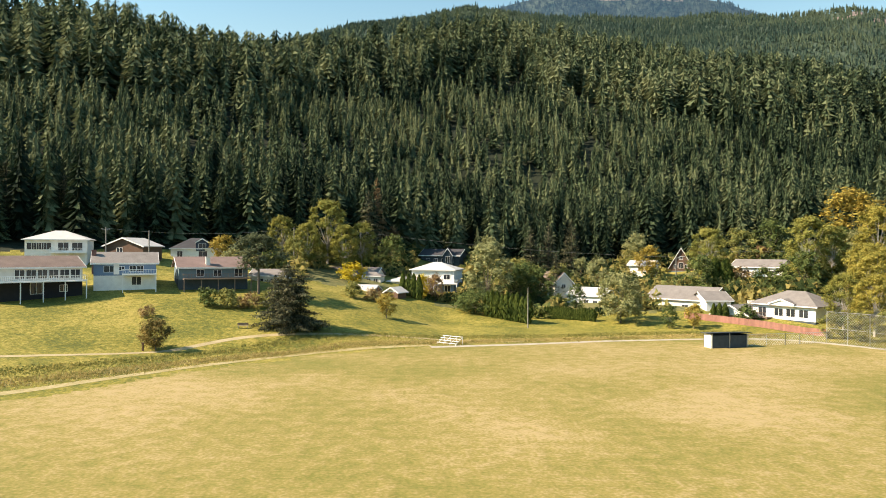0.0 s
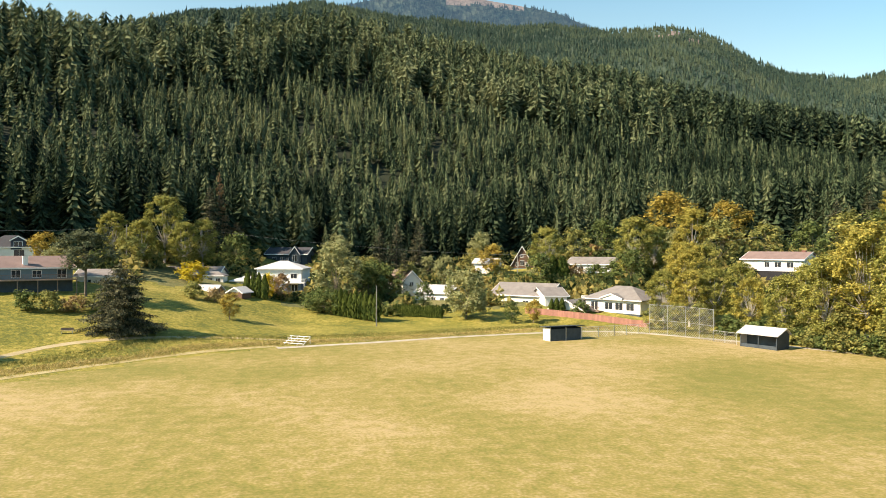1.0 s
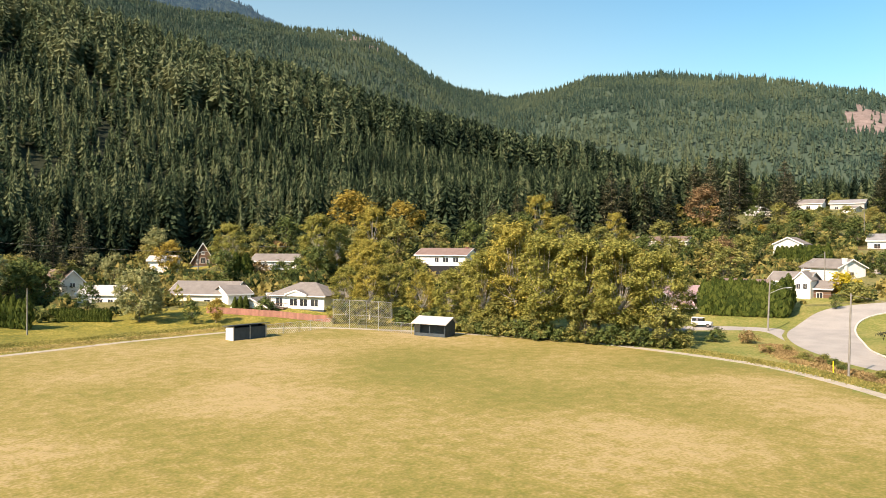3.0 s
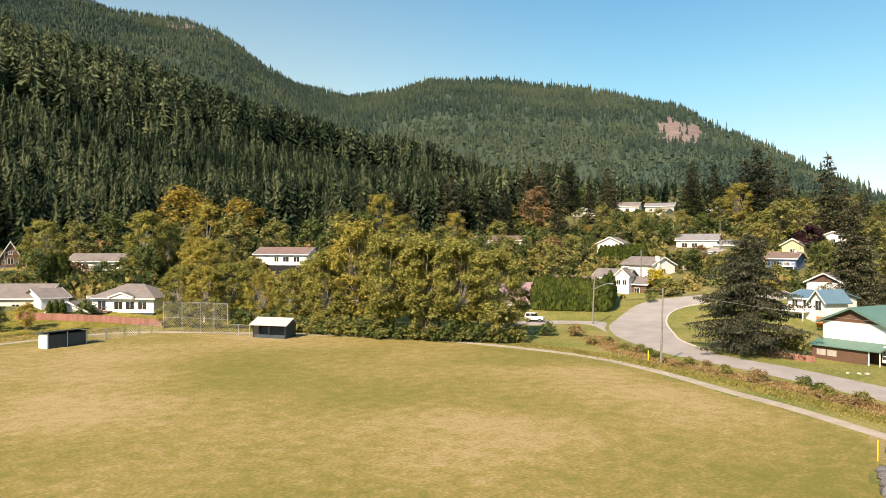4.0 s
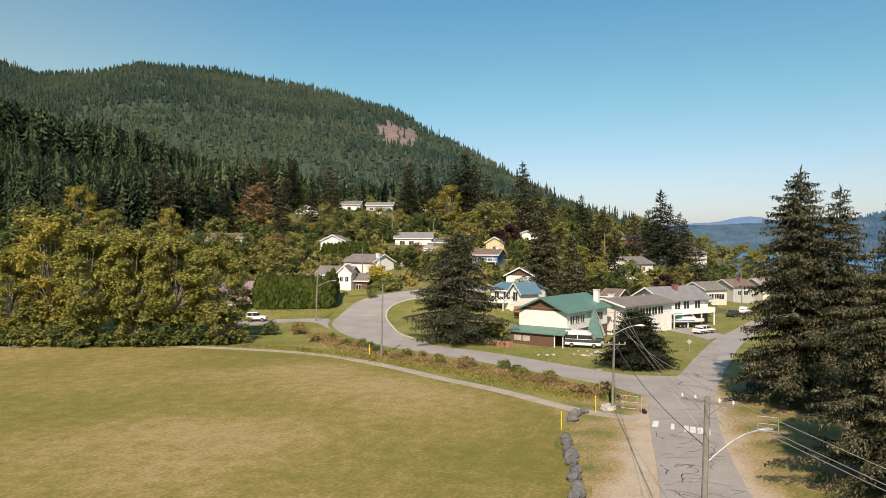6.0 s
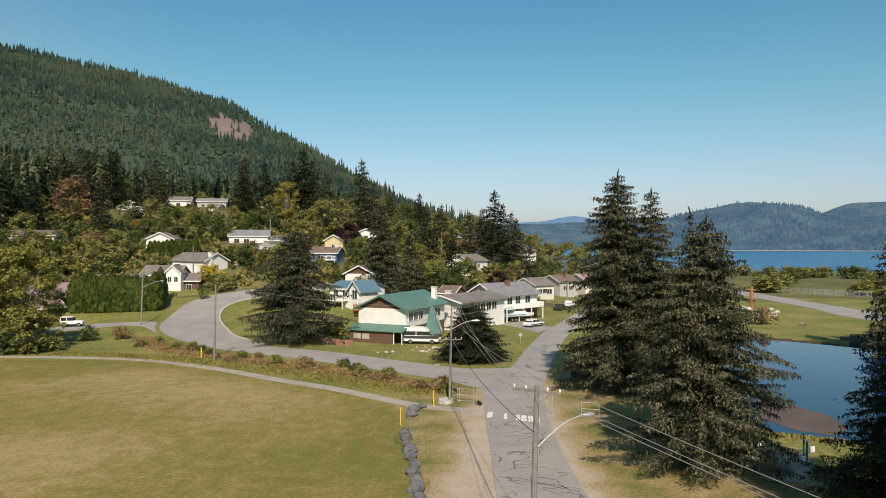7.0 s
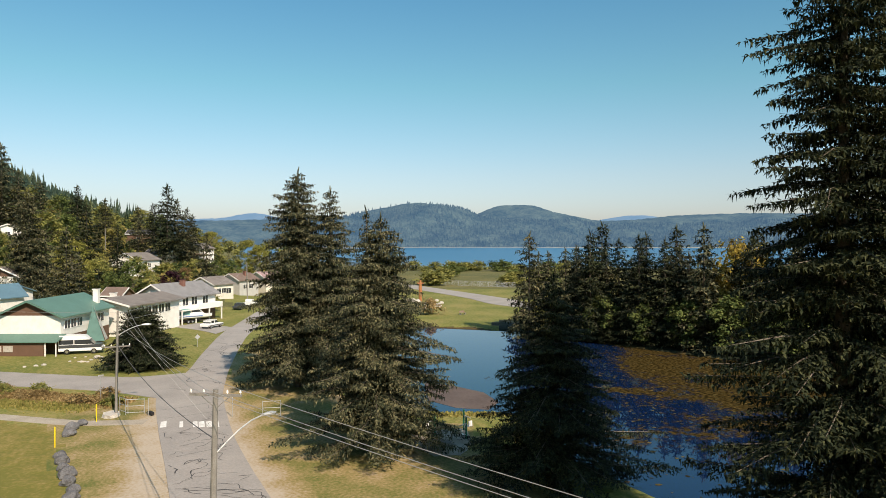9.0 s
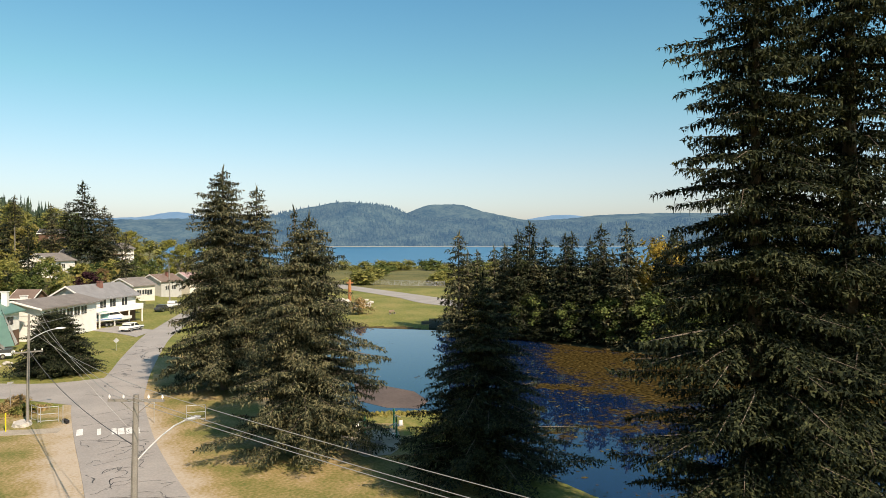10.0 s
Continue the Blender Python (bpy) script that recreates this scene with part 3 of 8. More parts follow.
# far shores across the inlet
def far_range(name, az_el, d0, d1, z0, mat, label, bumps):
    a = np.arange(az_el[0][0], az_el[-1][0] + 0.01, 0.25)
    el = np.interp(a, [q[0] for q in az_el], [q[1] for q in az_el])
    el = np.convolve(np.pad(el, 2, mode="edge"), np.ones(5) / 5, "valid")
    t = np.linspace(0, 1, 26)
    A, T = np.meshgrid(a, t, indexing="ij")
    d = d0 + (d1 - d0) * T
    top = EYE + d1 * np.tan(np.radians(el))[:, None]
    x, y = d * np.sin(np.radians(A)), d * np.cos(np.radians(A))
    z = z0 + (top - z0) * T ** 0.8 + bumps * ripple(x, y, 90) * np.sin(np.pi * T) + 3 * np.random.default_rng(4).random(A.shape) * (T > 0.03)
    n = len(t)
    i, j = np.meshgrid(np.arange(len(a) - 1), np.arange(n - 1), indexing="ij")
    f = np.stack([i * n + j, i * n + j + 1, (i + 1) * n + j + 1, (i + 1) * n + j], -1).reshape(-1, 4)[:, ::-1]
    v = np.stack([x.ravel(), y.ravel(), z.ravel()], -1)
    return tagged(link(name, v, f, mat, smooth=True), label, "hills", kind="structure")


SHORE_LINE = [(86, 1.0), (90, 1.5), (92, 1.5), (98, 1.7), (101.8, 1.8), (104, 2.4), (107.1, 3.0), (109.3, 2.9), (111.6, 2.4), (112.6, 2.0), (114, 1.7), (118, 1.5), (122, 1.3), (128, 1.2), (140, 1.5), (152, 1.6)]
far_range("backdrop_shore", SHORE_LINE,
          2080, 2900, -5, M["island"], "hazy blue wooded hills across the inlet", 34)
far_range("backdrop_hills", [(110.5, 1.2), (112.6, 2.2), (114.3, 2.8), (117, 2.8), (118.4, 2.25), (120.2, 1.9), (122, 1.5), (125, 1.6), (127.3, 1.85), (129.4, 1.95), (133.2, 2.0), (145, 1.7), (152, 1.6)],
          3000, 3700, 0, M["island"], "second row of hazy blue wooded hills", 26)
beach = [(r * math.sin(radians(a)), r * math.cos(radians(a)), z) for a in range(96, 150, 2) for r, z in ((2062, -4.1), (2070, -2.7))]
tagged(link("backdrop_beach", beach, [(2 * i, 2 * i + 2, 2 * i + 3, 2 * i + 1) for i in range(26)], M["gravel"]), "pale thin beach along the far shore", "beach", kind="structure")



def logged(az, t, x, y):
    """The cleared, pale top of the far peak."""
    return (np.abs(az - 15.3) < 3.0 + 0.8 * ripple(x, y, 40)) & (t > 0.93 + 0.05 * ripple(y, x, 70))


PEAK_LINE = [(-4, 15.5), (-1, 16.6), (2, 18.2), (6, 19.1), (10, 19.7), (14, 19.5), (18, 18.8), (20, 18.4), (21.5, 18.0), (23, 17.3), (25, 16.4), (27, 15.2)]


def peak_point(k, t):
    """Points on the far peak by share of its width and of its height."""
    az = -4 + 31 * k
    top = EYE + 3500 * np.tan(np.radians(np.interp(az, [q[0] for q in PEAK_LINE], [q[1] for q in PEAK_LINE])))
    d = 2950 + 550 * t
    x, y = d * np.sin(np.radians(az)), d * np.cos(np.radians(az))
    return x, y, 560 + (top - 560) * t ** 0.8 + 30 * ripple(x, y, 90) * np.sin(np.pi * t), az


def far_peak():
    k, t = np.meshgrid(np.linspace(0, 1, 125), np.linspace(0, 1, 30), indexing="ij")
    x, y, z, az = peak_point(k, t)
    i, j = np.meshgrid(np.arange(124), np.arange(29), indexing="ij")
    f = np.stack([i * 30 + j, i * 30 + j + 1, (i + 1) * 30 + j + 1, (i + 1) * 30 + j], -1).reshape(-1, 4)[:, ::-1]
    bare = logged(az.ravel()[f].mean(1), t.ravel()[f].mean(1), x.ravel()[f].mean(1), y.ravel()[f].mean(1))
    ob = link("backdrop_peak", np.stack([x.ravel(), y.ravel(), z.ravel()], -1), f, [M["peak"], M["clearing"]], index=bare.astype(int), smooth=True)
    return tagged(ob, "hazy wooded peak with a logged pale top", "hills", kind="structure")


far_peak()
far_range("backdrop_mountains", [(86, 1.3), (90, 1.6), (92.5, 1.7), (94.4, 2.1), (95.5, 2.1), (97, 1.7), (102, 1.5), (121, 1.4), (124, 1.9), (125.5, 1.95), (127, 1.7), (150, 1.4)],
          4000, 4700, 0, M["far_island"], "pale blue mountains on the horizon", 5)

# ---------------------------------------------------------------- roads and paths
STREET_NEAR = [(77.8, 3.0), (83.1, 8.3), (87, 14.2), (92.3, 22.7), (97.5, 32), (102.8, 42.5), (108.1, 50.1), (114.1, 56.8), (122, 62.6), (130, 66.3), (139.4, 68.6), (149, 70.2), (155.5, 69.4), (159.5, 66.7), (164.5, 61.3), (169.5, 55), (175, 46)]
STREET_FAR = [(91.5, -0.2), (90.5, 5.3), (92.4, 9.8), (96, 15.6), (101.8, 25), (108, 38.2), (116, 46.5), (123, 50.8), (131.7, 55.6), (140, 59.2), (147, 60.6), (153.5, 59.3), (158.5, 54.5), (163, 48), (168, 40)]
MAIN_L = [(20, -1.5), (32, -0.2), (44.8, 0.9), (54.7, 1.6), (65.2, 2.4), (77.8, 3.0), (84, 2), (92.4, 0.0), (107.2, -2.1), (127.7, -5.5), (141.3, -8.8), (165, -15), (190, -23)]
MAIN_R = [(20, -7.5), (32, -6), (45.3, -4.8), (52.4, -4.1), (61.8, -3.5), (75.5, -3.4), (84, -4), (97.3, -5.5), (120.5, -8.9), (132.4, -11.4), (148.7, -15.5), (168, -21), (190, -29)]
ribbon("road", STREET_NEAR, STREET_FAR, M["asphalt"], 0.045, 6, "worn grey asphalt side street curving uphill", "road")
KERB = STREET_FAR[5:13]
ribbon("trim_kerb", offset(KERB, 0.02), offset(KERB, -0.3), M["pale_stone"], 0.16, 1, "low pale concrete kerb inside the bend", "kerb")
ribbon("road_main", MAIN_L, MAIN_R, M["asphalt"], 0.05, 6, "cracked pale asphalt road with tar-sealed cracks", "road")
ribbon("road_lane", [(118, 61), (126, 69.8), (120, 78), (112, 84)], [(126, 66), (131, 68.5), (127, 80), (118, 88)], M["asphalt"], 0.05, 3, "short paved lane between lawn and hedge", "road")
HWY_A = [(158, -73.5), (185, -73), (222, -70.5), (262, -68)]
HWY_B = [(152, -82), (176, -83), (232, -78), (272, -74)]
ribbon("highway", [(120, -92)] + HWY_A, [(116, -104)] + HWY_B, M["asphalt"], 0.05, 5, "pale asphalt highway beyond the pond", "road")
PATH_LINE = [(-2, 117.5), (12, 121.2), (31, 127.3), (48, 129), (62, 126), (72, 115), (80.3, 103.3), (90.3, 85.7), (93.2, 72), (94.0, 58), (92.4, 48), (87, 36.7), (81, 27.2), (76.9, 19.8), (71.4, 12.0), (69.2, 8.5), (67.9, 3.5)]
ribbon("pavement", offset(PATH_LINE, 0.85), offset(PATH_LINE, -0.85), M["gravel"], 0.02, 2, "narrow gravel footpath round the field", "path")
TRAIL = [(-70, 84), (-58.2, 93.8), (-43.9, 104.1), (-32.3, 117), (-18, 123.4), (-2.3, 126), (14, 125)]
ribbon("pavement_trail", offset(TRAIL, 0.6), offset(TRAIL, -0.6), M["dirt"], 0.02, 2, "pale dirt trail through the meadow", "path")
EDGE = [(-64, 66), (-48, 78), (-40.5, 86.6), (-30.4, 99), (-16.8, 113), (-2, 119.2)]
ribbon("trim_field_edge", offset(EDGE, 0.75), offset(EDGE, -0.75), M["straw_ground"], 0.02, 2, "pale dry grass strip between field and ditch", "grass strip")
ribbon("pavement_driveway", [(127.7, -4.6), (134, -2.0), (141, 2.5)], [(136, -8.0), (140.5, -5.5), (146, -2)], M["asphalt"], 0.06, 3, "dark asphalt driveway", "driveway")
ribbon("road_hill", [at(69.3, 208), at(70.3, 224), at(71.4, 236)], [at(68.0, 208), at(69.0, 226), at(70.4, 240)], M["asphalt"], 0.06, 3, "short grey road between hillside houses", "road")
ribbon("pavement_exercise", [(49.7, -17.2), (52.5, -16.7), (56.9, -17.5)], [(49.5, -19.1), (51.6, -20.9), (56.3, -22.3)], M["gravel"], 0.03, 3, "grey gravel pad under exercise machines", "gravel pad")


# ---------------------------------------------------------------- trees
def fir_blades(rng, levels, per, h=1.0, r=0.2, first=0.08, ragged=0.3, power=0.75, slim=0.55):
    """A conifer of height 1: a dark stem cone, and whorls of separate drooping, ragged boughs."""
    v = []
    step = (0.97 - first) / levels
    for i in range(levels):
        turn = rng.uniform(0, 6.28)
        for k in range(per):
            t = first + step * (i + rng.uniform(-0.5, 0.5))
            reach = r * max(0.02, 1 - t) ** power * rng.uniform(1 - ragged, 1 + ragged * 0.7) + 0.008
            a = turn + 6.2832 * k / per + rng.uniform(-0.35, 0.35)
            half = 3.1416 / per * rng.uniform(0.7, 1.3) * slim
            rise = step * rng.uniform(0.5, 1.0) + reach * 0.3
            drop = rng.uniform(0.0, 0.5) * (step + reach * 0.4)
            b, c, q = a - half, a + half, reach * rng.uniform(0.55, 0.95)
            v += [(math.cos(a) * reach * 0.12, math.sin(a) * reach * 0.12, t + rise), (math.cos(b) * q, math.sin(b) * q, t - drop * rng.uniform(0.2, 1.0)), (math.cos(c) * reach, math.sin(c) * reach, t - drop)]
    for k in range(3):
        a = k * 2.0944
        v += [(math.cos(a) * r * 0.42, math.sin(a) * r * 0.42, first * 0.6), (math.cos(a + 2.1) * r * 0.42, math.sin(a + 2.1) * r * 0.42, first * 0.6), (0, 0, 1.0)]
    v = np.array(v) * h
    return v, np.arange(len(v)).reshape(-1, 3)


def scatter(name, variants, xs, ys, hs, rng, mat, label, category, sink=0.3, widen=None, shade=None, zs=None):
    """Many trees as one mesh."""
    zs = height(xs, ys) if zs is None else zs
    vs, fs, ts, k = [], [], [], 0
    for n, (x, y, z, h) in enumerate(zip(xs, ys, zs, hs)):
        v, f = variants[rng.integers(len(variants))]
        a = rng.uniform(0, 6.28)
        c, s = math.cos(a) * h, math.sin(a) * h
        w = rng.uniform(0.85, 1.2) if widen is None else widen[n]
        p = np.empty_like(v)
        p[:, 0], p[:, 1], p[:, 2] = x + w * (v[:, 0] * c - v[:, 1] * s), y + w * (v[:, 0] * s + v[:, 1] * c), z - sink + v[:, 2] * h
        vs.append(p)
        fs.append(f + k)
        ts.append(np.full(len(v), rng.random() if shade is None else np.clip(shade[n] + rng.uniform(-0.3, 0.3), 0, 1)))
        k += len(v)
    return tagged(link(name, np.concatenate(vs), np.concatenate(fs), mat, tint=np.concatenate(ts)), label, category, kind="stuff")


def sample_wood(rng, count, az0, az1, near, far, keep=None):
    """Even random places between two ranges that depend on the bearing."""
    xs, ys = [], []
    while len(xs) < count:
        az = rng.uniform(az0, az1, 4000)
        lo, hi = near(az), far(az)
        top = hi.max()
        d = np.sqrt(rng.uniform(0, 1, 4000)) * top
        ok = (d > lo) & (d < hi)
        x, y = d * np.sin(np.radians(az)), d * np.cos(np.radians(az))
        if keep is not None:
            ok &= keep(x, y)
        xs += list(x[ok])
        ys += list(y[ok])
    return np.array(xs[:count]), np.array(ys[:count])


def woods():
    rng = np.random.default_rng(11)
    near = lambda a: np.interp(a, FRONT_AZ, FRONT_D)
    brow = lambda a: np.interp(a, N_AZ, N_D)
    crest = lambda a: np.interp(a, M_AZ, M_D)
    # the wood's edge, seen to the ground
    edge = [fir_blades(rng, 30, 8, r=rng.uniform(0.14, 0.2), first=0.03, ragged=0.5) for _ in range(12)]
    x, y = sample_wood(rng, 720, -38, 60, near, lambda a: near(a) + 45)
    az = np.degrees(np.arctan2(x, y))
    # low tint imitates the shade among the lower trunks, most before bearing 14
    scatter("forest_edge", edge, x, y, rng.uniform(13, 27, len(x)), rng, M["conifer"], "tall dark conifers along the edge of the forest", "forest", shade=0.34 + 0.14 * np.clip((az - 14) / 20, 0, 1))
    # young and old stands in patches up the slope
    close = [fir_blades(rng, 13, 6, r=rng.uniform(0.17, 0.23), first=0.2, ragged=0.45) for _ in range(14)]
    firs = [fir_blades(rng, 9, 5, r=rng.uniform(0.16, 0.22), first=0.25, ragged=0.45, slim=0.65) for _ in range(16)]
    veteran = [fir_blades(rng, 15, 6, r=rng.uniform(0.13, 0.19), first=0.18, ragged=0.6, power=0.5, slim=0.5) for _ in range(12)]
    x, y = sample_wood(rng, 12500, -35, 88, lambda a: near(a) + np.where(a < 60, 30, 0), lambda a: brow(a) * 1.1)
    az, d = np.degrees(np.arctan2(x, y)), np.hypot(x, y)
    up = (d - near(az)) / (brow(az) - near(az)) + 0.14 * ripple(x, y, 60)
    old = np.clip((up - 0.52) / 0.1, 0, 1) * np.clip((56 - az) / 8, 0.0, 1)
    # needles tinted darker past bearing 20, only to match the slope's brightness
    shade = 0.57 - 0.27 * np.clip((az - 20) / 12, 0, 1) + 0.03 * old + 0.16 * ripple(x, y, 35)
    hs = rng.uniform(12, 18, len(x)) * (1 - old) + rng.uniform(21, 37, len(x)) * old
    # the old stand is more open
    stay = (old < 0.5) | (rng.random(len(x)) < 0.5)
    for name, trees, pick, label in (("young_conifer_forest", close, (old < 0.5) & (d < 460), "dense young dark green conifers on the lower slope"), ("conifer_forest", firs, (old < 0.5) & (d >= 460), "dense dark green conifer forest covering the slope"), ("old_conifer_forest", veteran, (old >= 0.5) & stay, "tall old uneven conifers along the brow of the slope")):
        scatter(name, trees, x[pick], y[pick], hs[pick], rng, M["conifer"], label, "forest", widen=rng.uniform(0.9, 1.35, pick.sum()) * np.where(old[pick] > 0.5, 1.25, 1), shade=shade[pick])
    small = [fir_blades(rng, 3, 4, r=rng.uniform(0.19, 0.26), first=0.2, ragged=0.35, slim=0.9) for _ in range(12)]
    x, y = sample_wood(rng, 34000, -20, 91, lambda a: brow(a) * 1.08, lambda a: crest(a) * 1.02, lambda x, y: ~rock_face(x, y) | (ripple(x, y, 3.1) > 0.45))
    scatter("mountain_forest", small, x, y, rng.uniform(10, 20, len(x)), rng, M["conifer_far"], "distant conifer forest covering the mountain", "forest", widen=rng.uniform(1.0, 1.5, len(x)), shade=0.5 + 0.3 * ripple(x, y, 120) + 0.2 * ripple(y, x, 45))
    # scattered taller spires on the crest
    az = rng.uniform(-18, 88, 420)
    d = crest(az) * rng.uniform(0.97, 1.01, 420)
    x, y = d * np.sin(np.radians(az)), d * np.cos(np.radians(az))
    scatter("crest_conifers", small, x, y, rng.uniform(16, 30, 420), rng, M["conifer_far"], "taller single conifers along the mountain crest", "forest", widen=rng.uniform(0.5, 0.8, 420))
    # trees on the far peak
    k, u = rng.uniform(0, 1, 5000), rng.uniform(0.25, 1.0, 5000) ** 0.7
    px, py, pz, pa = peak_point(k, u)
    ok = ~logged(pa, u, px, py)
    px, py, pz = px[ok], py[ok], pz[ok]
    # trees on the nearer far shore
    az, t = rng.uniform(97, 150, 9000), rng.uniform(0.0, 1.0, 9000) ** 1.3
    d = 2080 + 820 * t
    sx, sy = d * np.sin(np.radians(az)), d * np.cos(np.radians(az))
    crown = EYE + 2900 * np.tan(np.radians(np.interp(az, [q[0] for q in SHORE_LINE], [q[1] for q in SHORE_LINE])))
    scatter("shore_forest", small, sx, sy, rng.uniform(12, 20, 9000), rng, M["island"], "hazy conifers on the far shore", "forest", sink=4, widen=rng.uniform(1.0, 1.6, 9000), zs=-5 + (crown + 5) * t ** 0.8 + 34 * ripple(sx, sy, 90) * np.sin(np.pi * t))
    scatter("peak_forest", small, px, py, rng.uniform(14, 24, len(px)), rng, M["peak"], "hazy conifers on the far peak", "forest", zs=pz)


woods()


def conifer_tree(key, h, r, seed, branches, size=0.3, gap=0.26, lift=0.06, mat="spruce", power=0.8, droop=0.6, lean=0.0, thin=0.0, long=0.12):
    """A spruce: stem, and boughs with side twigs that carry short needle sprays, some of them hanging. thin: share of bare boughs. Returns the thing at the origin."""
    rng = np.random.default_rng(seed)
    top = thing(key, Matrix(), "", "tree")
    s = Shape()
    n = 8
    for i in range(n):
        a, b = i / n, (i + 1) / n
        s.tube((lean * a * h, 0, a * h - (0.5 if i == 0 else 0)), (lean * b * h, 0, b * h), h * 0.014 * (1 - a) + 0.03, h * 0.014 * (1 - b) + 0.03, 8)
    out = []
    up = np.array([0.0, 0.0, 1.0])

    def sprays(p, d, length, width):
        """Small pointed triangles from p along d."""
        d = d / (np.linalg.norm(d, axis=1)[:, None] + 1e-9)
        side = np.cross(d, up) + rng.normal(size=p.shape) * 0.22
        side /= np.linalg.norm(side, axis=1)[:, None] + 1e-9
        side *= width[:, None] * 0.5
        out.append(np.stack([p - side, p + d * length[:, None], p + side], 1).reshape(-1, 3))

    for i in range(branches):
        t = lift + (0.985 - lift) * min(1.0, max(0.0, (i // 6 * 6 + 3 + rng.normal() * 2.0) / branches)) ** 0.9
        a = i * 1.0472 + (i // 6) * 1.7 + rng.uniform(-0.4, 0.4)
        reach = r * max(0.03, 1 - t) ** power * rng.uniform(0.68, 1.08) * (1.25 if rng.random() < long else 1.0) * min(1.0, (0.72 if power < 0.75 else 1.0) + t * 2.2)
        rise, fall = rng.uniform(0.0, 0.22) + 0.5 * max(0, t - 0.6), rng.uniform(0.2, 0.5)
        c, q = math.cos(a), math.sin(a)
        out_dir, across = np.array([c, q, 0.0]), np.array([-q, c, 0.0])
        base = np.array([lean * t * h, 0, t * h])
        bend = rng.uniform(-0.25, 0.25)

        def curve(u):
            u = np.asarray(u, dtype=float)[..., None]
            return base + out_dir * reach * u + across * reach * bend * u * u + up * reach * (rise * u * 1.4 - fall * u * u + 0.2 * np.maximum(0, u - 0.7))

        if reach > 1.0:
            p0, p1, p2 = (Vector(curve(u)) for u in (0.0, 0.5, 0.92))
            s.tube(p0, p1, 0.008 + 0.009 * reach, 0.006 + 0.005 * reach, 3).tube(p1, p2, 0.006 + 0.005 * reach, 0.008, 3)
        if rng.random() < thin:
            continue
        u = (np.arange(max(2, int(reach / gap))) + rng.uniform(0.2, 0.8)) * gap / max(reach, gap * 2)
        u = u[u < 1.02]
        P = curve(u)
        for side in (-1, 1):
            far = np.clip(0.5 * reach * (1.04 - u), 0.1, 5.2 * size) * np.minimum(1, 0.25 + u / 0.25) * rng.uniform(0.55, 1.15, len(u))
            way = out_dir * 0.65 + across * side * rng.uniform(0.55, 1.0, (len(u), 1)) + up * rng.uniform(-0.25, 0.1, (len(u), 1))
            for k in range(8):
                g = (k + 0.5) * size * 0.72
                ok = g < far + size * 0.35
                if not ok.any():
                    break
                m = int(ok.sum())
                p = P[ok] + way[ok] * g - up * (0.12 * g + 0.10 * droop * g * g) + rng.normal(size=(m, 3)) * size * 0.14
                p[:, 2] = np.maximum(p[:, 2], 0.35 + 0.8 * rng.random(m) * min(1, h / 15))
                d = way[ok] * 0.8 + rng.normal(size=(m, 3)) * 0.24 - up * rng.uniform(0.0, 0.7, (m, 1)) * droop
                sprays(p, d, size * rng.uniform(0.7, 1.25, m), size * rng.uniform(0.42, 0.7, m))
                hang = rng.random(m) < 0.42 + 0.4 * droop
                if hang.any():
                    w = int(hang.sum())
                    sprays(p[hang], rng.normal(size=(w, 3)) * 0.3 - up, size * rng.uniform(0.6, 1.3, w) * (0.5 + droop), size * rng.uniform(0.36, 0.6, w))
        m = len(u)
        sprays(P, out_dir + rng.normal(size=(m, 3)) * 0.4 - up * 0.15, size * rng.uniform(0.8, 1.4, m), size * rng.uniform(0.35, 0.55, m))
    for k in range(7):
        a = k * 0.9
        p = np.array([[lean * h, 0, h * (0.955 + 0.006 * k)]])
        sprays(p, np.array([[math.cos(a) * 0.3, math.sin(a) * 0.3, 1.0]]), np.array([0.5 + size]), np.array([0.12 + size * 0.2]))
    s.done("trunk", M["bark"], top)
    v = np.concatenate(out)
    link("crown", v, np.arange(len(v)).reshape(-1, 3), M[mat], top)
    return top


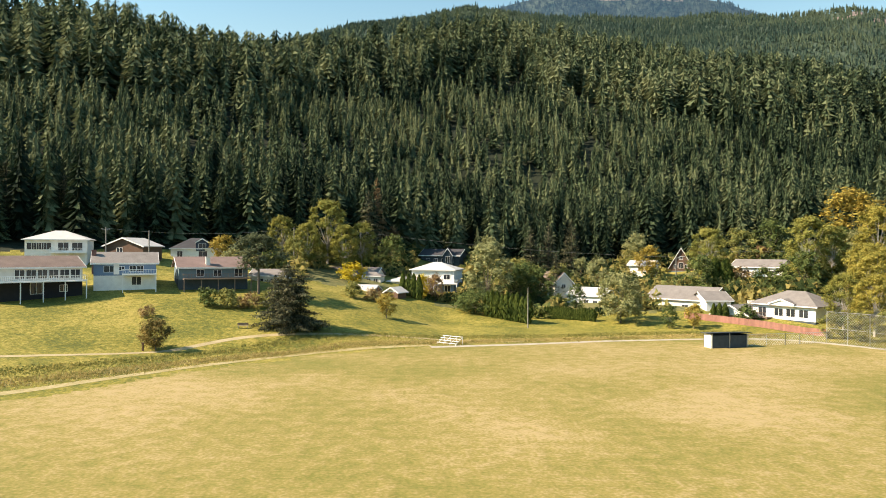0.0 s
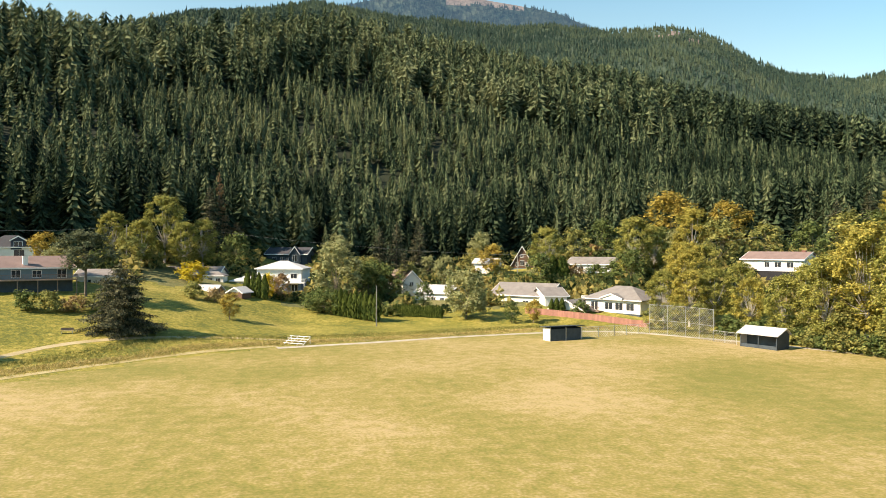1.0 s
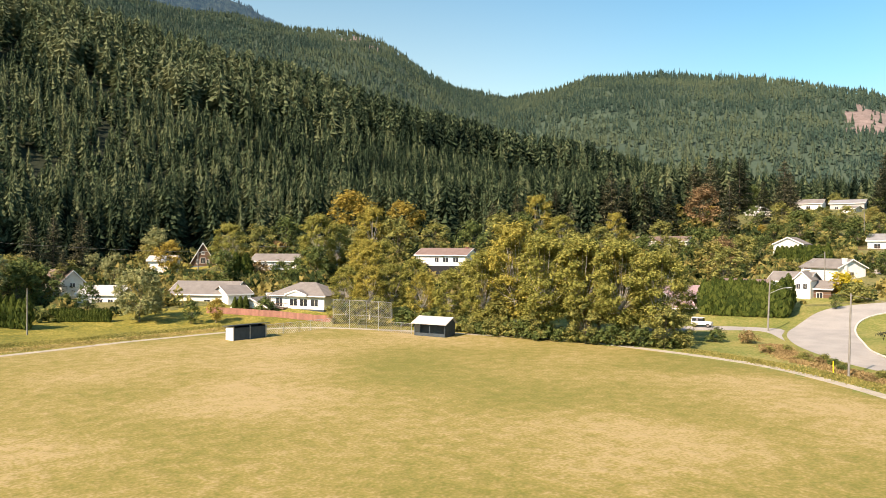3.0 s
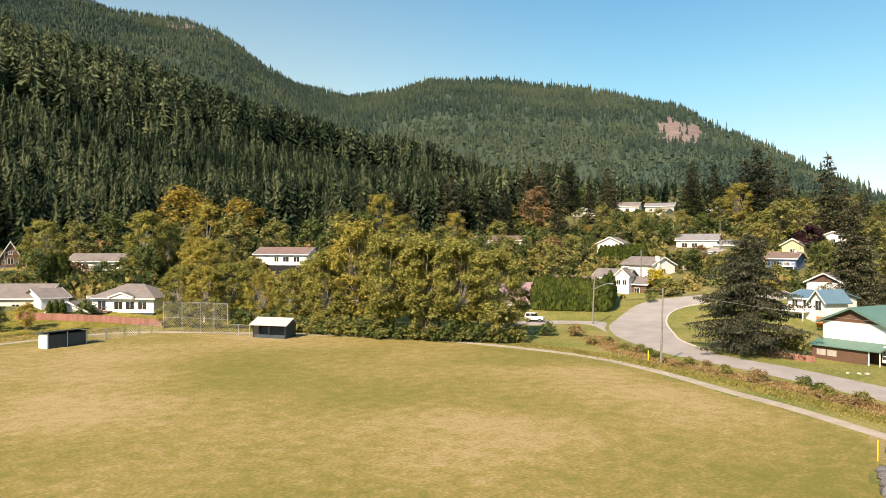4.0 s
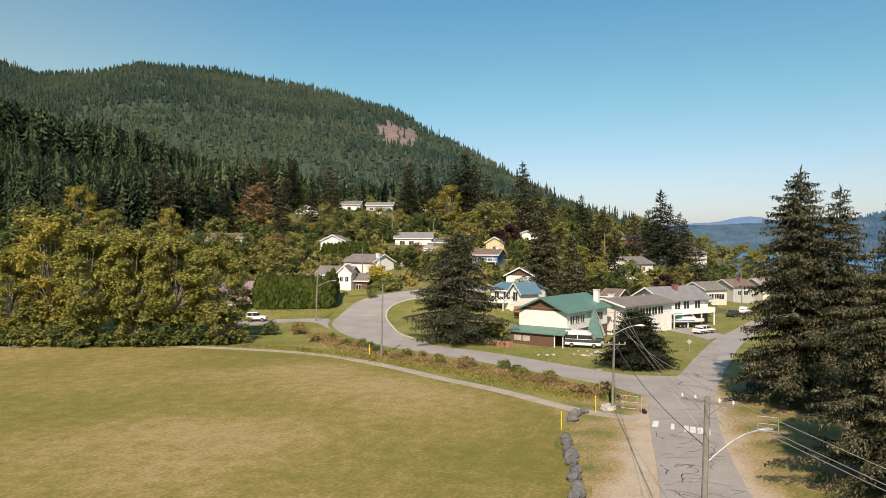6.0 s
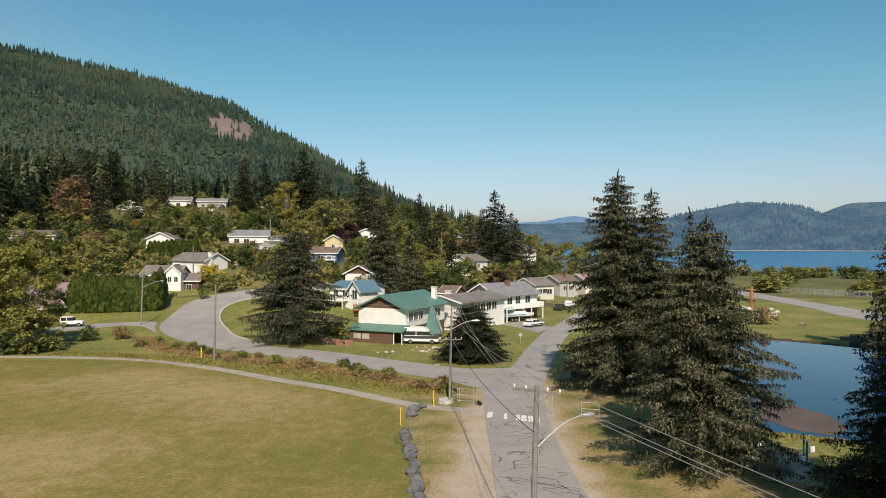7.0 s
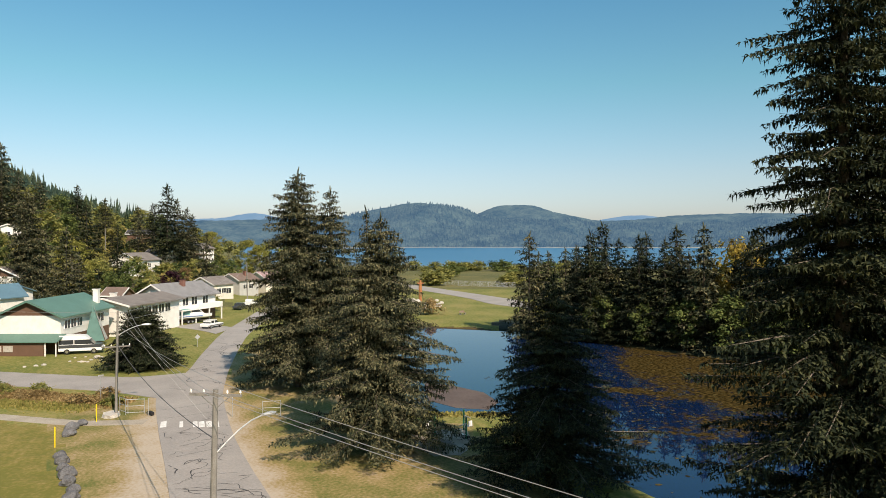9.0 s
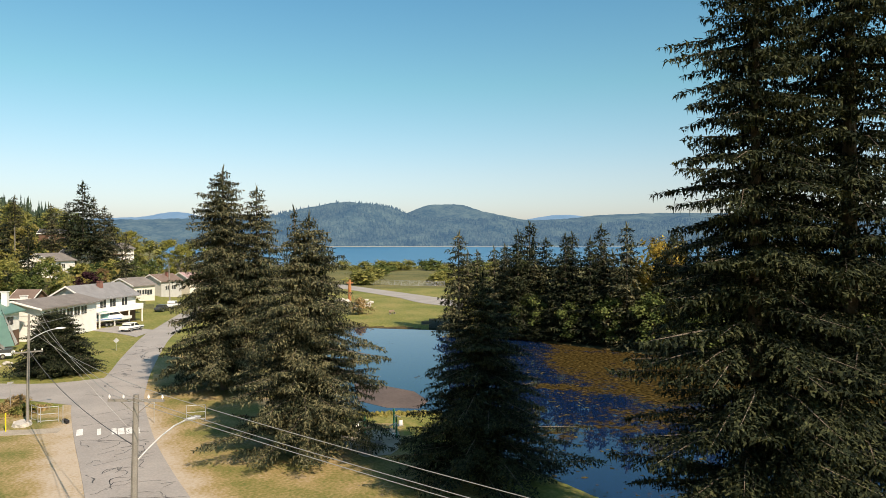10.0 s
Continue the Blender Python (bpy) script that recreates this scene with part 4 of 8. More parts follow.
def leafy_tree(key, h, spread, seed, leaves, leaf, mat, bark="bark", clear=0.25, lobes=12, squash=0.75, stems=1):
    """A broadleaf tree: tapered trunk, limbs, and a crown of leaf sprays in uneven clumps."""
    rng = np.random.default_rng(seed)
    top = thing(key, Matrix(), "", "tree")
    s = Shape()
    crown_z, crown_h = h * (0.5 + clear / 2), h * (1 - clear) / 2
    centres = []
    for i in range(lobes):
        a, t = i * 2.39996 + rng.uniform(-0.4, 0.4), (i + 0.5) / lobes
        ring = spread * 0.76 * math.sqrt(max(0.02, 1 - (2 * t - 1) ** 2)) * rng.uniform(0.75, 1.15) if i else 0
        size = spread * rng.uniform(0.2, 0.42) * (14 / lobes) ** 0.3
        z = crown_z + crown_h * (2 * t - 1) * 0.72
        centres.append((Vector((math.cos(a) * ring, math.sin(a) * ring, z)), size))
    centres.append((Vector((0, 0, crown_z + crown_h * 0.62)), spread * 0.4))
    for m in range(stems):
        o = Vector((rng.uniform(-1, 1), rng.uniform(-1, 1), 0)) * (0.0 if stems == 1 else spread * 0.35)
        r = h * 0.011 / math.sqrt(stems) + 0.05
        fork = Vector((o.x * 1.5, o.y * 1.5, h * (clear + 0.22)))
        s.tube((o.x, o.y, -0.4), fork * 0.5 + o * 0.5, r * 1.25, r, 7)
        s.tube(fork * 0.5 + o * 0.5, fork, r, r * 0.75, 7)
        for c, size in centres[m::stems]:
            mid = fork.lerp(c, 0.5) + Vector((0, 0, -size * 0.15))
            s.tube(fork, mid, r * 0.26, r * 0.14, 4)
            s.tube(mid, c, r * 0.14, r * 0.05, 3)
    s.done("trunk", M[bark], top)
    weights = np.array([q ** 2 for _, q in centres])
    pick = rng.choice(len(centres), leaves, p=weights / weights.sum())
    pick = np.repeat(pick[: -(-leaves // 8)], 8)[:leaves]
    C = np.array([tuple(c) for c, _ in centres])[pick]
    S = np.array([q for _, q in centres])[pick][:, None]
    n = np.repeat(rng.normal(size=(-(-leaves // 8), 3)), 8, axis=0)[:leaves]
    n /= np.linalg.norm(n, axis=1)[:, None]
    rad = np.repeat(rng.uniform(0.15, 1.3, (-(-leaves // 8), 1)), 8, axis=0)[:leaves] ** 0.6
    wob = 1 + 0.22 * np.sin(n[:, :1] * 5 + pick[:, None]) * np.cos(n[:, 2:3] * 6 + pick[:, None])
    P = C + n * S * rad * wob * [1, 1, squash] + (rng.normal(size=(leaves, 3)) * 0.62 + n * rng.uniform(-0.9, 0.9, (leaves, 1))) * leaf
    up = n * 0.55 + [0, 0, 0.75] + rng.normal(size=(leaves, 3)) * 0.38
    up /= np.linalg.norm(up, axis=1)[:, None]
    d = np.cross(up, rng.normal(size=(leaves, 3)))
    d /= np.linalg.norm(d, axis=1)[:, None] + 1e-9
    w = np.cross(up, d)
    L = leaf * rng.uniform(0.6, 1.3, (leaves, 1))
    v = np.stack([P - d * L * 0.5 - w * L * 0.45, P + d * L * 0.75, P - d * L * 0.35 + w * L * 0.5], 1).reshape(-1, 3)
    v[:, 2] = np.maximum(v[:, 2], 0.1)
    link("crown", v, np.arange(len(v)).reshape(-1, 3), M[mat], top)
    return top


def put(proto, x, y, h_ratio=1.0, turn=0.0, label="", group="", z=None, category="", wide=1.0):
    ob = copy_thing(proto, Matrix())
    ob.matrix_basis = pose(x, y, hgt(x, y) - 0.05 if z is None else z, 0, 0, turn) @ Matrix.Diagonal((h_ratio * wide, h_ratio * wide, h_ratio, 1))
    return tagged(ob, label, category, group)


def forget(*protos):
    for top in protos:
        for o in [*top.children_recursive, top]:
            bpy.data.objects.remove(o, do_unlink=True)


def place(top, x, y, turn=0.0, label="", z=None, group="", category="", scale=1.0):
    top.matrix_basis = pose(x, y, hgt(x, y) if z is None else z, 0, 0, turn) @ Matrix.Scale(scale, 4)
    return tagged(top, label, category, group)


# the spruces by the pond
place(conifer_tree("spruce_tree", 23.7, 8.0, 21, 288, 0.30, 0.24, 0.05, power=0.6, droop=0.7), 78.8, -11.4, 0, "tall grey-green spruce standing on dry grass by the road", group="pond spruces")
place(conifer_tree("spruce_tree", 21.6, 6.4, 22, 204, 0.30, 0.24, 0.06, power=0.6, droop=0.7), 77.0, -14.6, 70, "tall narrow spruce beside a taller one", group="pond spruces")
place(conifer_tree("spruce_tree", 17.8, 7.0, 23, 252, 0.24, 0.19, 0.07, power=0.62, droop=0.8, long=0.25), 51.8, -13.6, 20, "broad drooping spruce over a picnic lawn", group="pond spruces")
place(conifer_tree("spruce_tree", 18.6, 4.4, 24, 180, 0.26, 0.22, 0.1, power=0.8), 59.5, -14.4, 110, "slender spruce behind a broad one", group="pond spruces")
# these three stand in shade, put into their darker needle colour
place(conifer_tree("spruce_tree", 13.8, 7.6, 25, 270, 0.22, 0.18, 0.05, "darkened_spruce", power=0.85, droop=0.5), 41.2, -22.4, 50, "dark bushy spruce at the edge of the pond", group="pond spruces")
place(conifer_tree("spruce_tree", 31.0, 6.0, 26, 372, 0.21, 0.17, 0.04, "darkened_spruce", power=0.55, droop=0.75, long=0.2), *at(139.0, 30.5), 200, "very tall dark spruce close to the water", group="pond spruces")
place(conifer_tree("spruce_tree", 36.0, 6.4, 27, 360, 0.24, 0.2, 0.04, "darkened_spruce", power=0.5, droop=0.7), *at(145.0, 33.0), 120, "tall dark spruce behind another one", group="pond spruces")
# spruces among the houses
place(conifer_tree("yew_tree", 7.4, 5.9, 37, 240, 0.30, 0.2, 0.03, "darkened_spruce", power=0.42, droop=0.3, long=0.0), 97.0, 5.4, 0, "broad dark green conifer bush at the street corner")
place(conifer_tree("spruce_tree", 18.2, 9.0, 28, 168, 0.44, 0.36, 0.05, "grey_spruce", power=0.5, droop=0.6, long=0.25), 111.2, 34.4, 0, "wide silvery-green spruce on a lawn inside the bend", group="village conifers")
place(conifer_tree("spruce_tree", 22.5, 7.6, 29, 204, 0.55, 0.45, 0.05, "spruce", power=0.65), 166, 30.5, 40, "large dark conifer behind the houses", group="village conifers")
place(conifer_tree("spruce_tree", 13.2, 7.4, 31, 156, 0.40, 0.30, 0.06, "spruce", power=0.55), -26.8, 124.0, 30, "dark green spruce alone in the meadow", z=0.3)

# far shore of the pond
proto_a = conifer_tree("fir_tree", 18.0, 4.8, 41, 120, 0.62, 0.52, 0.03, "darkened_spruce", power=0.55, droop=0.4)
proto_b = conifer_tree("fir_tree", 16.0, 4.6, 42, 114, 0.60, 0.52, 0.03, "spruce", power=0.58, droop=0.4)
rng = np.random.default_rng(5)
for x, y, h in ((108.9, -54.6, 18.8), (104.9, -59.3, 15.2), (100.8, -61.5, 17.6), (94.1, -66.1, 16.8), (90.2, -68.0, 16.2), (85, -70.9, 18), (79.5, -74.5, 16.5), (74.5, -77.0, 15.0), (67, -82, 17), (58, -86, 16),
                (112, -58, 14), (97.5, -67, 13), (88, -74, 15), (108, -66, 12), (103, -66, 14), (92, -72, 15), (82, -79, 16), (70, -80, 15), (63, -85, 18), (76, -80, 17), (54, -90, 17), (48, -93, 16), (99, -70, 15), (106, -62, 15)):
    p, q = (proto_a, 18.0) if rng.random() < 0.5 else (proto_b, 16.0)
    put(p, x, y, h / q, rng.uniform(0, 360), "dark green fir on the far bank of the pond", "pond bank firs")
for k in range(40):
    x, y = 112 - 1.6 * k + rng.uniform(-1, 1), -56.0 - 0.86 * k + rng.uniform(-2.5, 1.0)
    put(proto_a if k % 2 else proto_b, x, y, rng.uniform(0.28, 0.55), rng.uniform(0, 360), "young dark fir low on the pond bank", "pond bank firs", wide=1.35)
for k in range(24):
    x, y = 113 - 2.7 * k + rng.uniform(-1.5, 1.5), -62.5 - 1.45 * k + rng.uniform(-2, 2)
    put(proto_a if rng.random() < 0.6 else proto_b, x, y, rng.uniform(0.8, 1.06), rng.uniform(0, 360), "dark green fir on the far bank of the pond", "pond bank firs", wide=1.15)
VILLAGE_FIRS = [(81.9, 150, 14), (82.7, 148, 10), (83.2, 200, 17), (88.6, 245, 20), (89.3, 252, 16), (90.0, 250, 14), (90.4, 258, 13), (91.4, 205, 13), (62.6, 318, 18), (63.0, 305, 15), (73.4, 290, 24), (74.2, 296, 21),
                (78.0, 268, 22), (75.2, 262, 18), (59.6, 330, 19), (50.3, 260, 20), (49.6, 266, 16), (51.5, 275, 17), (46.0, 258, 15), (70.5, 320, 18), (68.9, 335, 19), (80.3, 260, 15), (85.2, 215, 12), (86.6, 262, 13), (57.6, 318, 20), (56.4, 325, 17), (68.9, 300, 18), (84.4, 262, 14), (72.6, 300, 20), (58.9, 262, 16), (52.8, 268, 17), (54.6, 272, 15), (47.2, 236, 13), (43.0, 240, 14), (41.0, 236, 12), (79.0, 282, 16), (82.6, 288, 15), (87.6, 285, 14), (61.2, 300, 13)]
for az, d, h in VILLAGE_FIRS:
    p, q = (proto_a, 18.0) if rng.random() < 0.5 else (proto_b, 16.0)
    x, y = at(az, d)
    put(p, x, y, h / q * 1.25, rng.uniform(0, 360), "dark green fir among the hillside houses", "village conifers", wide=1.1)
for az, d, h in ((-6.0, 214, 20), (7.0, 212, 17), (8.4, 216, 18), (-20.5, 205, 14), (-28.0, 205, 16), (-31.5, 212, 17), (10.2, 224, 18), (9.0, 196, 12), (5.4, 182, 10)):
    x, y = at(az, d)
    put(proto_b, x, y, h / 16.0, rng.uniform(0, 360), "dark fir at the foot of the wooded slope", "slope foot firs")
forget(proto_a, proto_b)
place(conifer_tree("dead_conifer", 23, 5.0, 33, 80, 0.7, 0.6, 0.1, "russet", power=0.7), *at(-5.3, 226), 0, "rust-brown dying conifer before the dark wood")

# broadleaf trees
KINDS = {}


def kind(key, *a, **k):
    KINDS[key] = (leafy_tree(key, *a, **k), a[0])


kind("alder_tree", 20, 5.4, 61, 16000, 0.28, "alder", "pale_bark", clear=0.04, lobes=34, squash=0.62)
kind("yellow_alder_tree", 20, 5.4, 62, 16000, 0.28, "yellow", "pale_bark", clear=0.04, lobes=32, squash=0.62)
kind("olive_tree", 14, 4.8, 63, 2400, 0.50, "olive", "bark", clear=0.0, lobes=16)
kind("green_tree", 12, 4.2, 64, 2000, 0.47, "green", "bark", clear=0.0, lobes=15)
kind("sage_tree", 14, 4.4, 65, 4200, 0.36, "sage", "bark", clear=0.0, lobes=16)
kind("orange_tree", 12, 3.9, 66, 3200, 0.40, "orange", "bark", clear=0.03, lobes=15)
kind("russet_tree", 12, 4.4, 67, 3200, 0.40, "russet", "bark", clear=0.03, lobes=15)
kind("bright_shrub", 4.6, 2.4, 68, 2000, 0.28, "bright", "bark", clear=0.0, lobes=9)
kind("plum_tree", 8, 3.2, 69, 2600, 0.36, "plum", "bark", clear=0.05, lobes=9)
kind("green_shrub", 3.0, 2.2, 70, 1000, 0.32, "green", "bark", clear=0.0, lobes=9)
kind("olive_shrub", 3.0, 2.2, 71, 1000, 0.32, "olive", "bark", clear=0.0, lobes=9)
kind("dry_shrub", 3.0, 2.2, 72, 1000, 0.32, "dry", "bark", clear=0.0, lobes=9)
kind("dense_bush", 5.0, 5.2, 76, 6000, 0.3, "green", "bark", clear=0.0, lobes=18)
kind("willow_tree", 11.5, 5.4, 77, 9000, 0.32, "sage", "bark", clear=0.0, lobes=22)
kind("rusty_shrub", 4.6, 2.3, 74, 3600, 0.22, "rusty", "bark", clear=0.05, lobes=14)
kind("pine_tree", 13, 4.4, 75, 6000, 0.3, "pine", "bark", clear=0.34, lobes=15, squash=0.6)
kind("mixed_tree", 12, 4.2, 73, 2600, 0.44, "mixed", "bark", clear=0.0, lobes=15)
LABELS = {
    "alder_tree": "olive-yellow alder with pale slender trunks", "yellow_alder_tree": "golden-yellow alder in autumn leaf", "olive_tree": "olive-green broadleaf tree on the slope",
    "green_tree": "deep green broadleaf tree on the slope", "sage_tree": "grey-green willow-like tree near the gardens", "orange_tree": "orange broadleaf tree in autumn", "russet_tree": "brown-red broadleaf tree in autumn",
    "dense_bush": "broad dark green bush beside a garden", "willow_tree": "large pale green willow behind the fence",
    "rusty_shrub": "round rust-tinged bush alone in the meadow", "pine_tree": "flat-topped grey-green pine beside the deck house",
    "bright_shrub": "bright yellow garden shrub", "plum_tree": "dark purple-leaved plum tree", "green_shrub": "rounded green garden shrub", "olive_shrub": "olive-green shrub on rough grass", "mixed_tree": "yellowing broadleaf tree in a garden", "dry_shrub": "dry reddish shrub on rough grass",
}


def tree(key, x, y, h, group="", wide=1.0, label=""):
    proto, h0 = KINDS[key]
    return put(proto, x, y, h / h0, rng.uniform(0, 360), label or LABELS[key], group, category="shrub" if "shrub" in key else "tree", wide=wide)


# the alder row along the field
ROW = [("yellow_alder_tree", 84.1, 138, 15), ("alder_tree", 83, 128, 13), ("yellow_alder_tree", 84, 118, 12), ("alder_tree", 83.5, 108, 13), ("alder_tree", 85, 100, 17), ("yellow_alder_tree", 89, 96, 23), ("alder_tree", 88.5, 88, 20.5),
       ("alder_tree", 92.5, 83, 20), ("yellow_alder_tree", 95, 86, 19), ("alder_tree", 95, 77, 19.5), ("yellow_alder_tree", 99, 79, 18), ("alder_tree", 98, 71.5, 17.5), ("alder_tree", 102, 73, 16), ("olive_tree", 100, 68.5, 6), ("olive_tree", 96, 69, 8),
       ("olive_tree", 90, 80, 8), ("olive_tree", 87, 88, 7), ("olive_tree", 85, 97, 7), ("alder_tree", 91.5, 91, 18.5), ("alder_tree", 86, 105, 15), ("yellow_alder_tree", 98, 84, 17), ("alder_tree", 103, 79, 15.5), ("yellow_alder_tree", 92, 101, 20), ("alder_tree", 87.5, 126, 14), ("yellow_alder_tree", 88, 146, 15)]
for key, x, y, h in ROW:
    tree(key, x, y, h, "alder row", 1.08)
# dark undergrowth along the foot of the row
foot = smooth_line([(80, 119), (81.5, 110), (83.5, 101), (86, 92.5), (89, 85), (92, 78.5), (95, 72.5), (98.5, 67)], 1.4)
for k, p in enumerate(foot):
    tree("green_shrub" if k % 3 else "olive_shrub", p.x + rng.normal() * 0.5, p.y + rng.normal() * 0.5, rng.uniform(1.2, 3.4), "alder undergrowth", 1.15, "dense dark green bush below the alders")
# hillside trees by bearing, range and height
HILL_A = [("alder_tree", -12.7, 190, 13.5), ("alder_tree", -9.2, 196, 20), ("alder_tree", -6.5, 196, 15), ("alder_tree", -10.8, 186, 13), ("alder_tree", -7.8, 190, 14), ("olive_tree", -11.6, 180, 9), ("orange_tree", -17.2, 178, 8), ("sage_tree", -16, 160, 9), ("green_tree", -4.0, 205, 11),
          ("sage_tree", 3.6, 174, 17), ("green_tree", 6.2, 180, 11), ("orange_tree", 7.6, 186, 8), ("olive_tree", 9.2, 198, 10), ("sage_tree", 12.3, 205, 10), ("orange_tree", 16.0, 214, 11), ("alder_tree", 20.4, 198, 17), ("green_tree", 19.9, 190, 10),
          ("olive_tree", 22.6, 222, 13), ("alder_tree", 27.1, 190, 19), ("orange_tree", 29.9, 222, 22), ("alder_tree", 28.6, 196, 15), ("green_tree", 26.8, 182, 11)]
HILL_B = [("yellow_alder_tree", 30.5, 168, 15), ("alder_tree", 32.2, 172, 14), ("olive_tree", 33.4, 200, 15), ("yellow_alder_tree", 31.4, 205, 18), ("orange_tree", 34.0, 232, 17), ("green_tree", 39.5, 205, 14), ("olive_tree", 41.8, 215, 16),
          ("green_tree", 43.5, 222, 15), ("alder_tree", 46.5, 225, 15), ("yellow_alder_tree", 44.6, 245, 20), ("olive_tree", 49.5, 215, 13), ("yellow_alder_tree", 50.6, 245, 14), ("russet_tree", 57.0, 290, 17), ("olive_tree", 54.0, 245, 11), ("green_tree", 56.8, 225, 11),
          ("russet_tree", 58.5, 205, 11), ("olive_tree", 59.8, 212, 11), ("green_tree", 61.0, 222, 9), ("olive_tree", 64.5, 268, 9), ("green_tree", 65.6, 262, 8), ("olive_tree", 66.6, 285, 9)]
HILL_C = [("green_tree", 63.6, 250, 12), ("green_tree", 67.2, 245, 10), ("bright_shrub", 66.3, 182, 6), ("olive_shrub", 67.2, 176, 4), ("russet_tree", 69.5, 215, 6), ("yellow_alder_tree", 72.2, 285, 19), ("olive_tree", 74.9, 250, 15), ("olive_tree", 76.2, 285, 14),
          ("plum_tree", 77.0, 232, 9), ("alder_tree", 82.3, 178, 15), ("olive_tree", 83.8, 182, 11), ("green_tree", 84.6, 178, 8), ("green_tree", 86.2, 190, 10), ("olive_tree", 87.2, 190, 8), ("plum_tree", 88.9, 200, 7), ("russet_tree", 89.8, 215, 5), ("olive_tree", 80.6, 232, 14),
          ("green_tree", 82.0, 250, 12), ("olive_tree", 84.6, 275, 13), ("green_tree", 92.2, 215, 6), ("olive_tree", 93.0, 275, 15), ("alder_tree", 94.4, 280, 18), ("olive_tree", 96.2, 285, 18), ("green_tree", 97.8, 290, 17)]
for key, az, d, h in HILL_A + HILL_B + HILL_C:
    tree(key, *at(az, d), h, "hillside trees", 1.1)
for az, d, h, key in ((90.6, 300, 14, "alder_tree"), (91.7, 290, 15, "alder_tree"), (95.2, 275, 16, "alder_tree"), (92.0, 300, 10, "olive_tree"), (91.4, 320, 12, "orange_tree"), (99.0, 300, 13, "green_tree"), (79.4, 300, 16, "olive_tree"), (81.5, 310, 14, "green_tree"), (86.8, 330, 15, "olive_tree"), (88, 350, 15, "green_tree"), (71, 300, 12, "olive_tree"),
                      (69.6, 262, 9, "green_tree"), (62.4, 285, 11, "olive_tree"), (60.6, 290, 9, "green_tree"), (53, 222, 9, "green_tree"), (47.5, 205, 12, "olive_tree"), (36.4, 208, 13, "olive_tree"), (24.6, 232, 14, "green_tree"), (15.2, 236, 13, "sage_tree"), (77.4, 205, 8, "green_tree"), (90.9, 185, 4, "green_tree")):
    tree(key, *at(az, d), h, "hillside trees", 1.1)
for key, az, d, h in (("alder_tree", 29.3, 154, 12), ("yellow_alder_tree", 31.2, 151, 13), ("olive_tree", 28.4, 146, 5), ("olive_tree", 30.3, 144, 6), ("olive_tree", 32.0, 142, 6.5), ("green_tree", 29.4, 147, 4.5)):
    tree(key, *at(az, d), h, "hillside trees", 1.1)
# single trees and garden shrubs
tree("rusty_shrub", -43.0, 106.9, 5.0, "", 1.0, "round rust-tinged olive bush alone in the meadow")
tree("orange_tree", -11.2, 142, 5.6, "", 1.1, "small rust-tinged tree in the meadow")
tree("russet_tree", *at(-0.6, 172), 7, "", 0.9, "brown leafless-looking bush by the garden")
tree("dense_bush", *at(2.7, 163), 5.0, "", 1.0, "broad green bush at the end of the hedge")
tree("willow_tree", *at(14.0, 157), 11.5, "", 1.0, "large pale green willow behind the fence")
tree("pine_tree", -37.0, 143.3, 13.0, "", 1.15, "flat-topped grey-green pine beside the deck house")
tree("bright_shrub", -21.8, 173.6, 5.4, "garden shrubs", 1.3)
tree("bright_shrub", -4.9, 174.9, 5.8, "garden shrubs")
for key, az, d, h in (("olive_shrub", -16.8, 138, 3.4), ("green_shrub", -18.2, 139, 3.2), ("dry_shrub", -15.2, 138, 3.0), ("olive_shrub", -13.6, 139, 3.2), ("dry_shrub", -22.5, 132, 2.0), ("olive_shrub", -7.2, 158, 3.4), ("dry_shrub", -5.6, 158, 3.0),
                      ("green_tree", 10.6, 172, 7), ("orange_tree", 19.4, 152, 5.6), ("green_tree", 17.6, 152, 5.2), ("green_shrub", 23.0, 159, 3.2), ("green_tree", 65.9, 168, 3.6), ("green_shrub", 58, 128, 2.4), ("dry_shrub", 60.2, 128, 2.2),
                      ("olive_shrub", 76.0, 118, 3.4), ("dry_shrub", 108.6, 154, 3.6), ("green_shrub", 91.5, 180, 3.0), ("green_shrub", 25.6, 196, 4.6), ("green_shrub", 24.3, 197, 4.0), ("dry_shrub", 22.4, 198, 4.5),
                      ("green_tree", 93.2, 248, 8), ("olive_shrub", 86.5, 225, 5), ("green_shrub", 52.5, 240, 5), ("olive_shrub", 55, 238, 5), ("green_shrub", 20.0, 215, 3.6), ("olive_shrub", 16.5, 212, 3.6)):
    tree(key, *at(az, d), h, "garden shrubs")
for x, y, h, key in ((84.2, -77.0, 17.6, "orange_tree"), (86.5, -74.0, 12, "orange_tree"), (107, -57.5, 9, "olive_tree"), (99, -62.5, 8, "green_tree"), (92.5, -66, 7, "green_tree"), (86.5, -69, 8, "green_tree"), (80.0, -71.5, 9, "green_tree"), (73.5, -75, 8, "green_tree"), (66, -79, 9, "green_tree"), (58, -83, 10, "green_tree"), (114.5, -56.5, 5, "green_tree")):
    tree(key, x, y, h, "pond bank trees", 0.7 if key == "orange_tree" else 1.1)
# shore thickets
for k in range(46):
    az, d = 101 + 22 * rng.random(), 250 + 190 * rng.random()
    tree("olive_shrub" if k % 3 else "green_shrub", *at(az, d), 3.2 + 3 * rng.random(), "shore thicket", 1.6)


